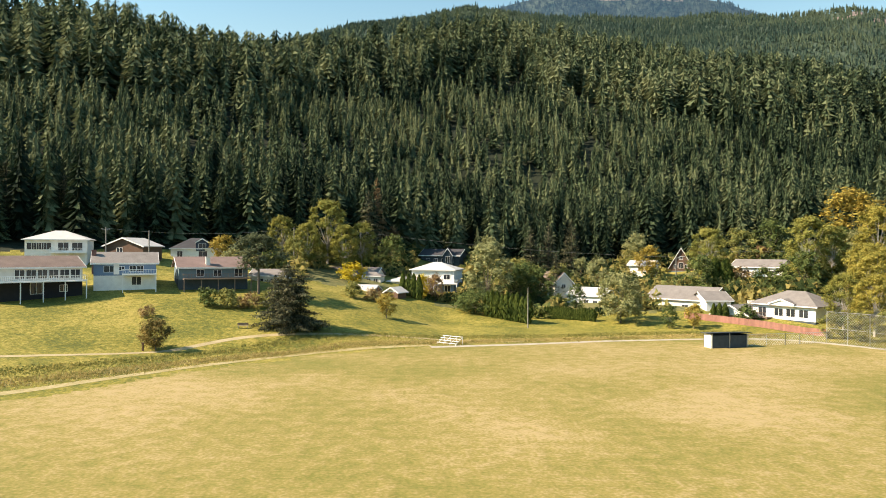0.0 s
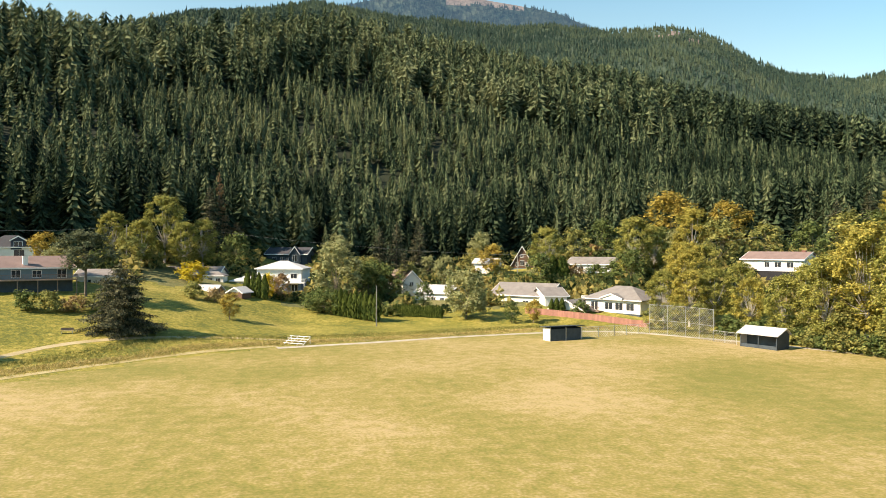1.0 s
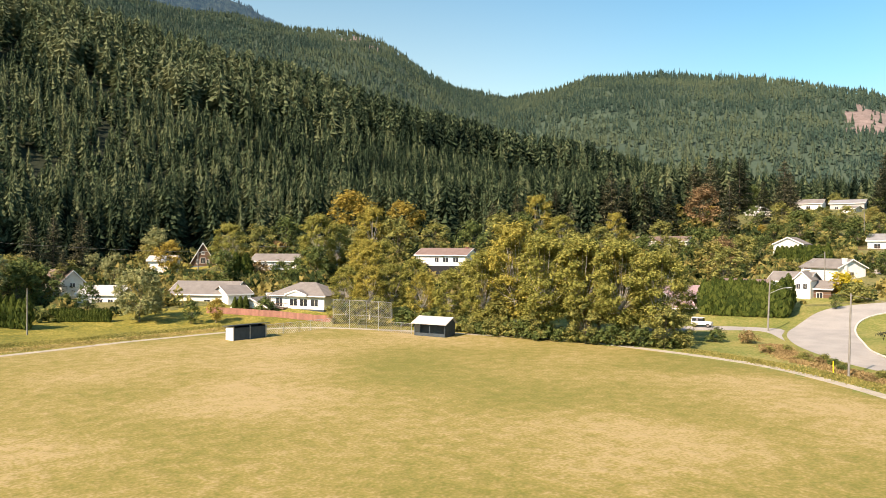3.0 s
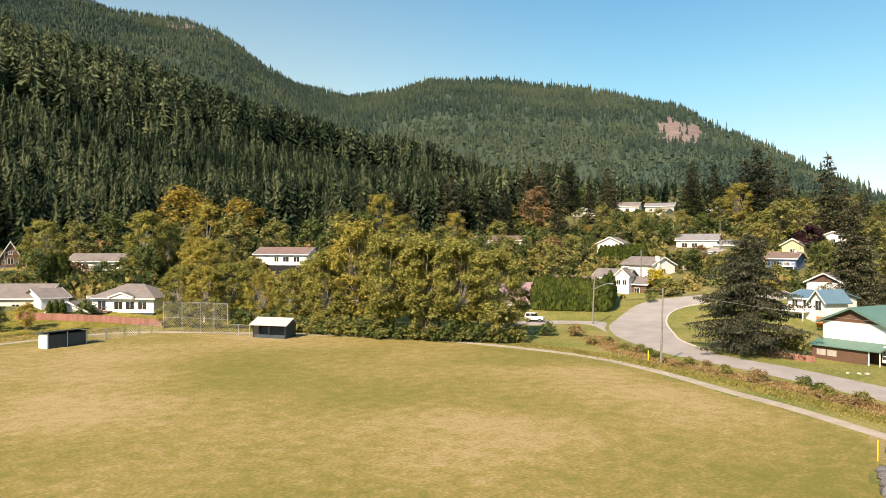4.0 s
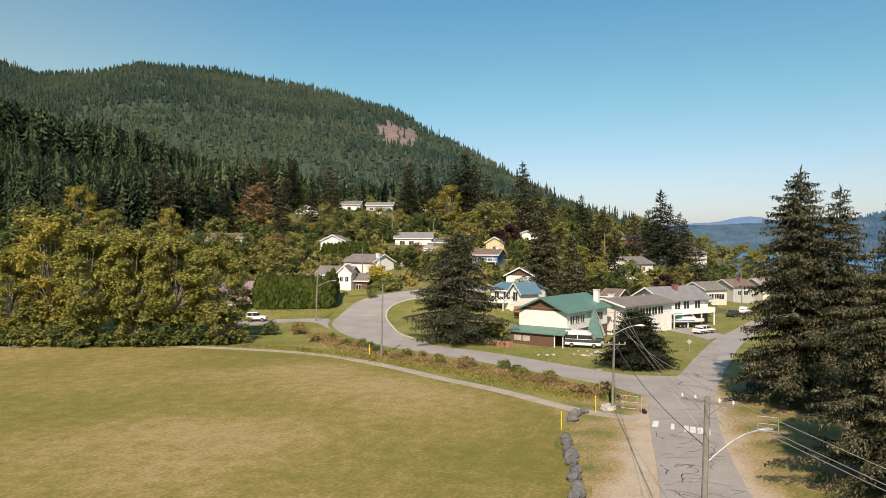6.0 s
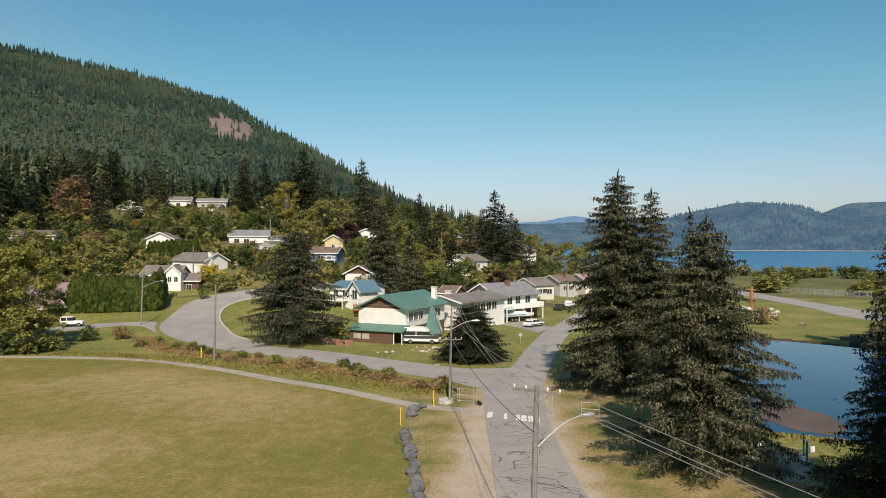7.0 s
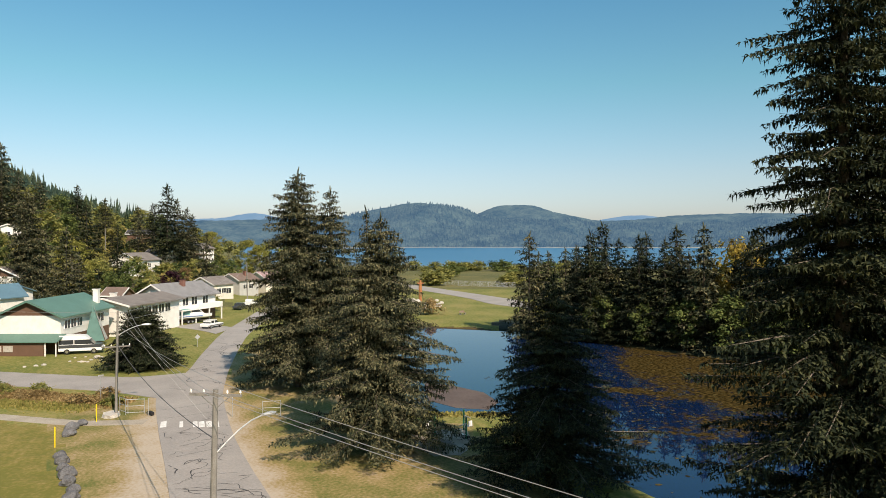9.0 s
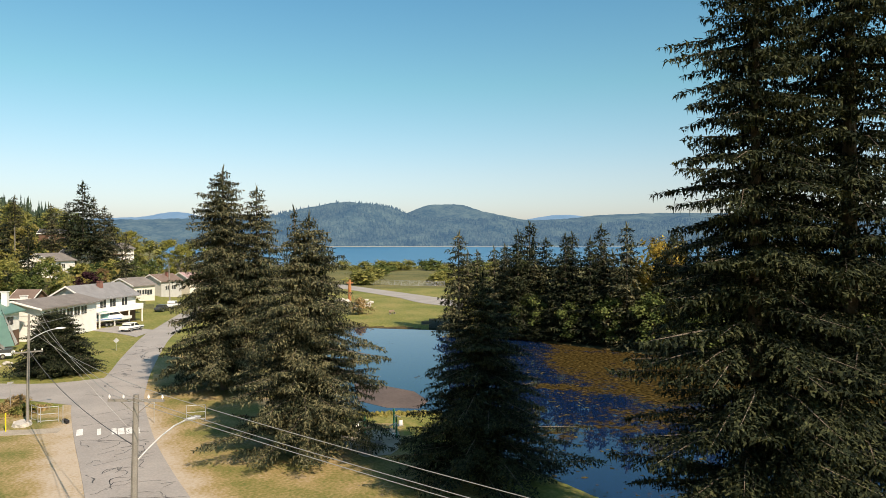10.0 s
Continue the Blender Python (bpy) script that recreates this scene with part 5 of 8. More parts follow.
def cypress(h, r, seed, leaves=420, leaf=0.3):
    g = np.random.default_rng(seed)
    t = g.random(leaves) ** 0.8
    a = g.uniform(0, 6.28, leaves)
    rad = r * np.clip(np.sin(np.pi * np.clip(t * 0.82 + 0.18, 0, 1)) ** 0.7, 0.05, 1) * g.uniform(0.75, 1.1, leaves)
    P = np.stack([np.cos(a) * rad, np.sin(a) * rad, t * h], -1)
    up = np.stack([np.cos(a) * 0.25, np.sin(a) * 0.25, np.ones(leaves)], -1)
    side = np.stack([-np.sin(a), np.cos(a), np.zeros(leaves)], -1) + g.normal(size=(leaves, 3)) * 0.4
    L = leaf * g.uniform(0.7, 1.4, (leaves, 1))
    v = np.stack([P - up * L, P - side * L * 0.6, P + up * L * 1.2, P + side * L * 0.6], 1).reshape(-1, 3)
    v[:, 2] = np.maximum(v[:, 2], 0)
    me = link("cypress", v, np.arange(len(v)).reshape(-1, 4), M["cedar"])
    data = me.data
    bpy.data.objects.remove(me)
    return data


CYPRESS = [cypress(4.6, 0.95, 80 + i) for i in range(3)]


def hedge(a, b, n, h, label, w=1.0):
    top = thing("hedge", pose(a[0], a[1], hgt(*a)), label, "hedge")
    for i in range(n):
        t = i / max(1, n - 1)
        x, y = a[0] + (b[0] - a[0]) * t, a[1] + (b[1] - a[1]) * t
        o = new("cypress", CYPRESS[i % 3])
        o.parent = top
        k = h / 4.6 * rng.uniform(0.92, 1.08)
        o.matrix_basis = pose(x - a[0], y - a[1], hgt(x, y) - hgt(*a), 0, 0, rng.uniform(0, 360)) @ Matrix.Diagonal((w * k, w * k, k, 1))
    return top


hedge(at(57.2, 160), at(62.5, 159), 18, 7.0, "tall clipped green cedar hedge", 1.0)
hedge(at(62.6, 160), at(62.9, 169), 6, 6.6, "end of a tall green cedar hedge", 1.0)
hedge(at(3.6, 160), at(6.8, 154), 9, 5.6, "row of slim dark green cedars", 0.8)
hedge(at(8.2, 163), at(12.0, 158), 22, 2.6, "low row of young cedars along a mesh fence", 0.9)
hedge(at(-3.2, 172), at(-1.9, 170), 4, 5.4, "pointed dark cypresses by the white house", 0.75)
hedge(at(20.8, 160), at(21.6, 160), 3, 3.4, "three small cedars by the red fence", 1.0)
hedge(at(20.9, 193), at(21.6, 193), 2, 7.0, "tall dark cedar beside the road above", 1.3)
hedge(at(62.2, 225), at(65.4, 225), 12, 4.6, "broad green hedge above the houses", 1.2)


# ---------------------------------------------------------------- houses
WINDOWS = {}
HOUSES = []


def window(parent, x, z, w, h, face="front", off=0.0, frame_mat="trim"):
    """A framed window set into a wall face, with its pane as a part of it."""
    key = (round(w, 2), round(h, 2), frame_mat)
    if key not in WINDOWS:
        t, s = 0.07, Shape()
        s.box(-w / 2 - t, -0.06, -t, w / 2 + t, 0.02, 0).box(-w / 2 - t, -0.06, h, w / 2 + t, 0.02, h + t)
        s.box(-w / 2 - t, -0.06, 0, -w / 2, 0.02, h).box(w / 2, -0.06, 0, w / 2 + t, 0.02, h)
        s.box(-0.03, -0.05, 0, 0.03, 0.02, h)
        f = s.done("window", M[frame_mat])
        p = Shape().box(-w / 2, -0.02, 0, w / 2, 0.015, h).done("pane", M["glass"])
        WINDOWS[key] = f.data, p.data
        bpy.data.objects.remove(f)
        bpy.data.objects.remove(p)
    fd, pd = WINDOWS[key]
    o, g = new("window", fd), new("pane", pd)
    o.parent, g.parent = parent, o
    o.matrix_basis = {"front": pose(x, off, z), "left": pose(off, x, z, 0, 0, -90), "right": pose(off, x, z, 0, 0, 90)}[face]
    return o


def railing(parent, x0, x1, y, z, mat, depth=0.0, h=0.95, every=1.6, fill=True):
    s = Shape()
    s.box(x0, y - 0.04, z + h - 0.08, x1, y + 0.04, z + h)
    s.box(x0, y - 0.03, z + 0.1, x1, y + 0.03, z + 0.16)
    n = max(2, int((x1 - x0) / (0.28 if fill else every)))
    for i in range(n + 1):
        x = x0 + (x1 - x0) * i / n
        s.box(x - 0.025, y - 0.025, z, x + 0.025, y + 0.025, z + h)
    if depth:
        for x in (x0, x1):
            s.box(x - 0.04, y, z + h - 0.08, x + 0.04, y + depth, z + h)
    return s.done("railing", M[mat], parent)


def roof_gable(s, x0, x1, y0, y1, e, r, t=0.22, o=0.5):
    """Ridge along x."""
    m, k = (y0 + y1) / 2, r / ((y1 - y0) / 2)
    s.slab([(x0 - o, y0 - o, e - o * k), (x1 + o, y0 - o, e - o * k), (x1 + o, m, e + r), (x0 - o, m, e + r)], t)
    s.slab([(x0 - o, m, e + r), (x1 + o, m, e + r), (x1 + o, y1 + o, e - o * k), (x0 - o, y1 + o, e - o * k)], t)


def roof_front(s, x0, x1, y0, y1, e, r, t=0.22, o=0.5):
    """Ridge along y, its gable towards the front."""
    m, k = (x0 + x1) / 2, r / ((x1 - x0) / 2)
    s.slab([(x0 - o, y0 - o, e - o * k), (m, y0 - o, e + r), (m, y1 + o, e + r), (x0 - o, y1 + o, e - o * k)], t)
    s.slab([(m, y0 - o, e + r), (x1 + o, y0 - o, e - o * k), (x1 + o, y1 + o, e - o * k), (m, y1 + o, e + r)], t)


def roof_hip(s, x0, x1, y0, y1, e, r, t=0.22, o=0.5):
    x0, x1, y0, y1 = x0 - o, x1 + o, y0 - o, y1 + o
    w = min(x1 - x0, y1 - y0) / 2
    if x1 - x0 >= y1 - y0:
        a, b = (x0 + w, (y0 + y1) / 2, e + r), (x1 - w - 0.01, (y0 + y1) / 2, e + r)
    else:
        a, b = ((x0 + x1) / 2, y0 + w, e + r), ((x0 + x1) / 2, y1 - w - 0.01, e + r)
    c = [(x0, y0, e), (x1, y0, e), (x1, y1, e), (x0, y1, e)]
    if x1 - x0 >= y1 - y0:
        tops = [[c[0], c[1], b, a], [c[1], c[2], b], [c[2], c[3], a, b], [c[3], c[0], a]]
    else:
        tops = [[c[0], c[1], a], [c[1], c[2], b, a], [c[2], c[3], b], [c[3], c[0], a, b]]
    for q in tops:
        s.slab(q, t)


def house(az0, az1, d0, d1, z, eave, rise, depth, label, roof="gable", wall="white", cover="roof_tan", low=None, trim="trim", wins=None, side=(), deck=None, chimney=None, chim="brick", door=None, overhang=0.5, name="house", gable_wall=None):
    """A house whose front runs between two bearings and ranges; z: its floor. wins: (place along the front 0..1, sill, width, height)."""
    (xa, ya), (xb, yb) = at(az0, d0), at(az1, d1)
    w = math.hypot(xb - xa, yb - ya)
    top = thing(name, pose(xa, ya, z, 0, 0, math.degrees(math.atan2(yb - ya, xb - xa))), label, "house" if name == "house" else "shed", "village houses" if name == "house" else "")
    c, s = (xb - xa) / w, (yb - ya) / w
    HOUSES.append(((xa + xb) / 2 - s * depth / 2, (ya + yb) / 2 + c * depth / 2, math.hypot(w, depth) / 2, az0, az1, min(d0, d1), z))
    corners = [(xa + c * u - s * v, ya + s * u + c * v) for u in (0, w) for v in (0, depth)]
    foot = min(-0.2, min(hgt(*q) for q in corners) - z - 0.4)
    if name in ("dormer", "brow"):
        foot = 0.0
    b = Shape()
    split = low[1] if low else 0
    if low:
        Shape().box(0.02, 0.02, foot, w - 0.02, depth - 0.02, split).done("lower_wall", M[low[0]], top)
    b.box(0, 0, split if low else foot, w, depth, eave)
    b.done("wall", M[wall], top)
    if roof == "gable":
        for x in (0.0, w - 0.12):
            Shape().add([(x, 0, eave), (x, depth, eave), (x, depth / 2, eave + rise), (x + 0.12, 0, eave), (x + 0.12, depth, eave), (x + 0.12, depth / 2, eave + rise)], [(0, 2, 1), (3, 4, 5), (0, 3, 5, 2), (1, 2, 5, 4)]).done("gable", M[gable_wall or wall], top)
    elif roof == "front":
        for y in (0.0, depth - 0.12):
            Shape().add([(0, y, eave), (w, y, eave), (w / 2, y, eave + rise), (0, y + 0.12, eave), (w, y + 0.12, eave), (w / 2, y + 0.12, eave + rise)], [(0, 1, 2), (3, 5, 4), (0, 2, 5, 3), (1, 4, 5, 2)]).done("gable", M[gable_wall or wall], top)
    r = Shape()
    {"gable": roof_gable, "front": roof_front, "hip": roof_hip}[roof](r, 0, w, 0, depth, eave + 0.2, rise, 0.2, overhang)
    r.done("roof", M[cover], top)
    o = overhang
    t = Shape()
    if roof == "gable":
        k = rise / (depth / 2)
        t.box(-o, -o - 0.07, eave - o * k - 0.06, w + o, -o - 0.01, eave - o * k + 0.2)
        for x in (-o - 0.04, w + o):
            t.slab([(x, -o, eave - o * k + 0.22), (x + 0.05, -o, eave - o * k + 0.22), (x + 0.05, depth / 2, eave + rise + 0.22), (x, depth / 2, eave + rise + 0.22)], 0.3)
    elif roof == "front":
        k = rise / (w / 2)
        for x in (-o, w + o):
            t.slab([(x, -o - 0.06, eave - o * k + 0.22), (w / 2, -o - 0.06, eave + rise + 0.22), (w / 2, -o - 0.01, eave + rise + 0.22), (x, -o - 0.01, eave - o * k + 0.22)], 0.3)
    else:
        t.box(-o, -o - 0.06, eave - 0.02, w + o, -o - 0.01, eave + 0.2)
        t.box(-o - 0.06, -o, eave - 0.02, -o - 0.01, depth + o, eave + 0.2)
    t.done("fascia", M[trim], top)
    for u, sill, ww, wh in wins or ():
        window(top, u * w, sill, ww, wh, "front", -0.01)
    for face, u, sill, ww, wh in side:
        window(top, u * depth, sill, ww, wh, face, -0.01 if face == "left" else w + 0.01)
    if door:
        u, zz, mat = door
        q = Shape().box(u * w - 0.5, -0.06, zz, u * w + 0.5, 0.02, zz + 2.05).done("door", M[mat], top)
        Shape().box(u * w + 0.34, -0.11, zz + 1.0, u * w + 0.42, -0.06, zz + 1.08).done("handle", M["metal"], q)
    if deck:
        u0, u1, zz, dd, rail = deck
        x0, x1 = u0 * w, u1 * w
        Shape().box(x0, -dd, zz - 0.2, x1, 0, zz).done("deck", M["trim" if rail == "trim" else "deck_wood"], top)
        railing(top, x0, x1, -dd + 0.06, zz, rail, dd - 0.1)
        n = max(2, int((x1 - x0) / 3.2) + 1)
        for i in range(n):
            x = x0 + 0.1 + (x1 - x0 - 0.2) * i / (n - 1)
            Shape().box(x - 0.08, -dd + 0.02, foot, x + 0.08, -dd + 0.18, zz - 0.2).done("post", M[rail], top)
    if chimney:
        u, v, hh = chimney
        q = Shape().box(u * w - 0.4, v * depth - 0.4, eave * 0.5, u * w + 0.4, v * depth + 0.4, eave + rise + hh)
        q.box(u * w - 0.48, v * depth - 0.48, eave + rise + hh - 0.15, u * w + 0.48, v * depth + 0.48, eave + rise + hh)
        q.done("chimney", M[chim], top)
    return top, w


def row(n, sill, w, h, a=0.1, b=0.9):
    return [(a + (b - a) * (i + 0.5) / n, sill, w, h) for i in range(n)]


# meadow side
house(-32.9, -26.8, 143, 147, 7.8, 4.9, 1.8, 9, "long house with a full-width white-railed deck", wall="cream", low=("dark", 2.3), cover="roof_brown", wins=row(6, 2.9, 1.5, 1.5, 0.3, 0.98) + [(0.52, 0.2, 1.8, 1.9), (0.8, 0.5, 1.2, 1.1)], deck=(0.1, 1.0, 2.5, 2.6, "trim"))
house(-26.1, -21.9, 150, 150, 9.0, 4.3, 1.9, 8.5, "blue house with a white deck and brick chimney", wall="blue_wall", low=("white", 1.9), cover="roof_tan", wins=[(0.25, 2.6, 1.9, 1.1), (0.44, 2.9, 1.0, 0.7), (0.62, 2.7, 1.1, 1.0), (0.74, 2.7, 1.1, 1.0), (0.68, 0.1, 1.6, 1.5)], side=(("left", 0.4, 2.5, 1.1, 1.1),), deck=(0.45, 1.0, 2.2, 2.2, "trim"), chimney=(0.0, 0.35, 0.6), door=(0.36, 2.1, "trim"))
house(-20.3, -15.3, 150, 152, 8.0, 4.4, 1.9, 9, "teal-grey house with a faded brown-pink roof and wooden deck", wall="teal_wall", low=("slate", 2.0), cover="roof_red", wins=[(0.3, 2.6, 1.4, 1.3), (0.55, 2.6, 1.4, 1.2), (0.86, 2.5, 1.5, 1.5)], side=(("left", 0.5, 2.6, 1.0, 1.3),), deck=(0.05, 1.03, 2.2, 2.0, "deck_wood"), chimney=(0.42, 0.1, 0.2), chim="white", gable_wall="white")
house(-30.4, -26.5, 176, 174, 12.4, 5.4, 2.0, 10, "large white two-storey house with a pale hip roof", roof="hip", cover="roof_pale", wins=row(3, 3.4, 1.8, 1.4, 0.05, 0.4) + row(2, 3.2, 2.0, 1.7, 0.5, 0.95) + [(0.2, 0.5, 1.7, 1.3), (0.55, 0.4, 2.0, 1.5), (0.8, 0.4, 1.6, 1.5)], deck=(0.42, 1.0, 2.8, 2.0, "trim"))
house(-25.4, -22.8, 180, 174, 14.2, 2.4, 1.8, 7, "low brown house with a pale sloping roof", wall="brown_wall", cover="roof_pale", wins=[(0.4, 0.9, 1.4, 1.1)], roof="front")
_, w6 = house(-20.9, -17.6, 186, 184, 13.6, 2.4, 2.6, 8, "white house with a navy mansard upper floor", wall="white", cover="roof_dark", roof="hip", overhang=0.3, wins=[(0.2, 0.6, 1.2, 1.3), (0.7, 0.6, 2.0, 1.3)])
house(-19.1, -18.2, 184.6, 184.4, 15.6, 2.0, 0.9, 2.5, "navy dormer with a white-framed window", roof="front", wall="navy", cover="roof_dark", overhang=0.2, wins=[(0.5, 0.5, 1.6, 1.2)], name="dormer")
house(-15.1, -12.6, 162, 160, 7.6, 2.7, 1.2, 7, "small white bungalow behind the meadow trees", wins=[(0.3, 0.9, 1.3, 1.1), (0.7, 0.9, 1.3, 1.1)])
house(-9.4, -5.4, 190, 186, 6.2, 3.4, 1.7, 9, "cream bungalow with a tan gabled roof", wall="cream", wins=[(0.5, 1.2, 1.1, 1.3), (0.66, 1.2, 1.1, 1.3)], side=(("left", 0.5, 1.0, 1.2, 1.2),))
house(-6.9, -5.0, 185, 183, 6.2, 3.0, 1.0, 3.5, "cream bay with three tall windows", roof="hip", wall="cream", overhang=0.3, wins=row(3, 0.8, 1.1, 1.7, 0.05, 0.95), name="bay")
house(-2.5, 0.9, 187, 184, 4.6, 6.2, 1.9, 9.5, "white two-storey hip-roofed house with a blue band", roof="hip", cover="roof_pale", low=("blue_wall", 2.9), wins=[(0.55, 3.9, 1.6, 1.2), (0.83, 3.9, 1.6, 1.2), (0.55, 0.9, 1.4, 1.3), (0.85, 0.7, 1.6, 1.6)], deck=(0.55, 1.1, 2.9, 1.6, "trim"))
house(-4.4, -2.4, 186, 185, 4.8, 3.0, 1.2, 8, "white side wing with a pale hip roof", roof="hip", cover="roof_pale", wins=[(0.4, 1, 1.2, 1.2)])
house(-1.8, 1.3, 233, 228, 10.4, 4.0, 1.9, 8, "dark grey house with a steep front gable", wall="slate", cover="roof_dark", wins=row(4, 1.5, 1.2, 1.4))
house(0.0, 0.75, 228, 227.4, 10.4, 4.0, 2.2, 3, "dark front gable with a tall window", roof="front", wall="slate", cover="roof_dark", overhang=0.3, wins=[(0.5, 1.6, 1.4, 2.0)], name="gable_wing")
house(9.9, 12.6, 187, 182, 1.2, 3.6, 1.7, 9, "white bungalow with a pale metal roof", cover="roof_pale", wins=[(0.55, 0.9, 1.2, 1.5), (0.8, 0.9, 1.2, 1.5)])
house(8.9, 10.3, 194, 196, 3.0, 4.4, 2.6, 12, "cream gabled house with a brown roof behind the hedge", roof="front", wall="cream", cover="roof_brown", wins=[(0.5, 3.0, 1.1, 1.0)], chimney=(0.1, 0.3, -0.6))
house(16.0, 20.5, 178, 171, 1.6, 3.4, 2.6, 11, "wide low house with a weathered grey-brown roof", cover="roof_tan", wall="cream", wins=[(0.1, 0.9, 1.5, 1.2), (0.35, 0.9, 1.5, 1.2), (0.62, 0.9, 1.5, 1.2), (0.87, 0.9, 1.5, 1.2)])
house(20.3, 22.0, 168, 170, 2.2, 3.0, 1.6, 9, "low tan-roofed house by the carport", cover="roof_tan", wins=[(0.5, 0.9, 1.4, 1.1)])
house(17.5, 19.4, 226, 226, 7.6, 3.0, 6.4, 9, "dark timber house with a steep white-edged gable", roof="front", wall="brown_wall", cover="roof_grey", overhang=0.4, low=("teal_wall", 2.6), gable_wall="brown_wall", wins=[(0.5, 3.4, 1.2, 1.6), (0.3, 3.2, 0.8, 1.2), (0.7, 3.2, 0.8, 1.2), (0.5, 6.0, 0.9, 0.9)])
house(14.6, 16.4, 218, 216, 9.4, 2.6, 1.2, 6, "white shed-roofed house under a maple", cover="roof_pale", wins=[(0.5, 0.9, 1.4, 1.1)])
house(22.0, 25.4, 210, 205, 8.4, 3.6, 1.8, 8.5, "white bungalow with a tan roof up the slope", wins=[(0.1, 1.5, 1.4, 1.2), (0.32, 1.5, 1.4, 1.2), (0.8, 1.4, 2.2, 1.2)], door=(0.55, 1.1, "trim"))
house(23.5, 27.6, 164, 157, 0.4, 4.7, 2.7, 9.5, "white house with a rounded tan roof and raised main floor", roof="hip", cover="roof_tan", low=("slate", 1.9), overhang=0.7, wins=[(0.43, 2.6, 1.8, 1.5), (0.62, 2.6, 1.8, 1.5), (0.82, 2.6, 1.8, 1.5), (0.16, 2.3, 1.7, 1.9)], deck=(0.0, 0.33, 2.2, 2.0, "brown_wall"), side=(("right", 0.5, 3.2, 1.2, 1.3),))
house(24.6, 26.2, 161.0, 158.3, 5.15, 0.3, 0.9, 3, "white curved brow over the front windows", roof="front", cover="roof_tan", overhang=0.2, name="brow")
house(20.7, 23.3, 163, 159, 0.3, 2.4, 2.0, 7, "open gabled carport with a grey roof", roof="front", wall="brown_wall", cover="roof_tan", wins=[(0.3, 0.9, 1.0, 1.0)], gable_wall="white")
# slope above the field
house(34.9, 38.9, 188, 182, 10.6, 3.4, 1.6, 8.5, "white bungalow with a faded red-brown roof", cover="roof_red", wins=[(0.42, 1.5, 1.1, 1.2), (0.6, 1.5, 1.5, 1.2), (0.8, 1.5, 1.5, 1.2)], low=("dark", 0.6), deck=(-0.05, 0.25, 1.0, 1.6, "deck_wood"), chimney=(0.9, 0.5, 0.5))
house(54.8, 57.6, 160, 166, 1.6, 3.7, 2.2, 9, "weathered house with a faded pink metal roof", cover="roof_pink", wall="brown_wall", wins=[(0.4, 1.6, 1.3, 1.2), (0.75, 0.9, 1.4, 1.4)], side=(("right", 0.5, 1.6, 1.2, 1.2),))
house(54.4, 56.4, 156.5, 160, 1.3, 2.3, 1.2, 3.0, "low porch with a pink metal roof", cover="roof_pink", wall="dark", wins=[(0.5, 0.8, 1.4, 1.1)], name="porch")
house(58.4, 61.4, 172, 170, 4.6, 2.6, 1.7, 8, "low house with a brown roof behind the hedge", cover="roof_brown", wall="brown_wall", wins=[(0.5, 0.9, 1.2, 1.0)])
house(61.6, 64.1, 184, 181, 3.6, 4.9, 1.9, 8, "white two-storey house with a tan roof", wins=[(0.62, 3.0, 1.2, 1.2), (0.86, 3.0, 1.2, 1.2), (0.6, 0.6, 2.4, 0.9)], side=(("right", 0.5, 2.8, 1.2, 1.2),))
house(63.2, 64.3, 180.8, 179.6, 3.6, 5.3, 1.7, 4, "white front gable with two windows", roof="front", wins=[(0.3, 3.2, 0.8, 1.2), (0.7, 3.2, 0.8, 1.2)], overhang=0.35, name="gable_wing")
house(64.2, 65.6, 182, 180, 3.8, 3.2, 1.5, 7, "low brown wing beside the white house", wall="brown_wall", wins=[(0.5, 1, 1.3, 1.2)])
house(64.0, 66.2, 207, 206, 6.0, 4.6, 1.6, 9, "white house with an olive roof", cover="roof_brown", wins=[(0.5, 2.4, 1.3, 1.1)])
house(66.0, 67.7, 200, 206, 6.4, 4.8, 2.0, 12, "white gable-fronted house with a tall chimney", roof="front", wins=[(0.5, 2.6, 1.2, 1.1)], chimney=(0.25, 0.0, 0.4), chim="white")
house(67.8, 70.7, 242, 240, 14.0, 4.3, 1.9, 9, "white hillside house with a grey roof", cover="roof_grey", wins=[(0.2, 2.0, 1.6, 1.3), (0.45, 2.0, 1.6, 1.3)], deck=(-0.25, 0.5, 1.6, 2, "brown_wall"))
house(70.5, 72.4, 240, 240, 13.8, 3.0, 1.4, 8, "white bungalow with a grey roof", cover="roof_grey", wins=[(0.3, 0.9, 1.4, 1.1), (0.7, 0.9, 1.4, 1.1)])
house(61.9, 63.8, 232, 230, 13.6, 3.6, 1.9, 9, "white gabled house above a hedge", roof="front", wins=[(0.35, 1.2, 1.0, 1.0)])
house(60.0, 61.7, 322, 320, 24.6, 6.2, 2.6, 9, "white two-storey gabled house high on the hill", roof="front", wins=[(0.35, 3.5, 1.3, 1.2), (0.65, 3.5, 1.3, 1.2), (0.5, 0.9, 1.8, 1.2)])
house(63.3, 65.0, 342, 340, 31.4, 3.6, 1.9, 9, "white house high on the hill", wins=[(0.5, 1.3, 1.6, 1.2)])
house(65.5, 67.6, 346, 344, 31.4, 3.6, 1.6, 9, "grey-roofed bungalow high on the hill", cover="roof_grey", wall="grey_wall", wins=row(4, 1.2, 1.4, 1.1))
house(66.2, 67.0, 330, 328, 27.6, 4.4, 1.0, 7, "small white house below the hilltop houses", wins=[(0.5, 1.0, 1.2, 1.1)])
house(69.9, 71.2, 350, 350, 29.8, 3.0, 1.6, 7, "small white house among dark firs", roof="front", wins=[(0.5, 1.0, 1.2, 1.0)])
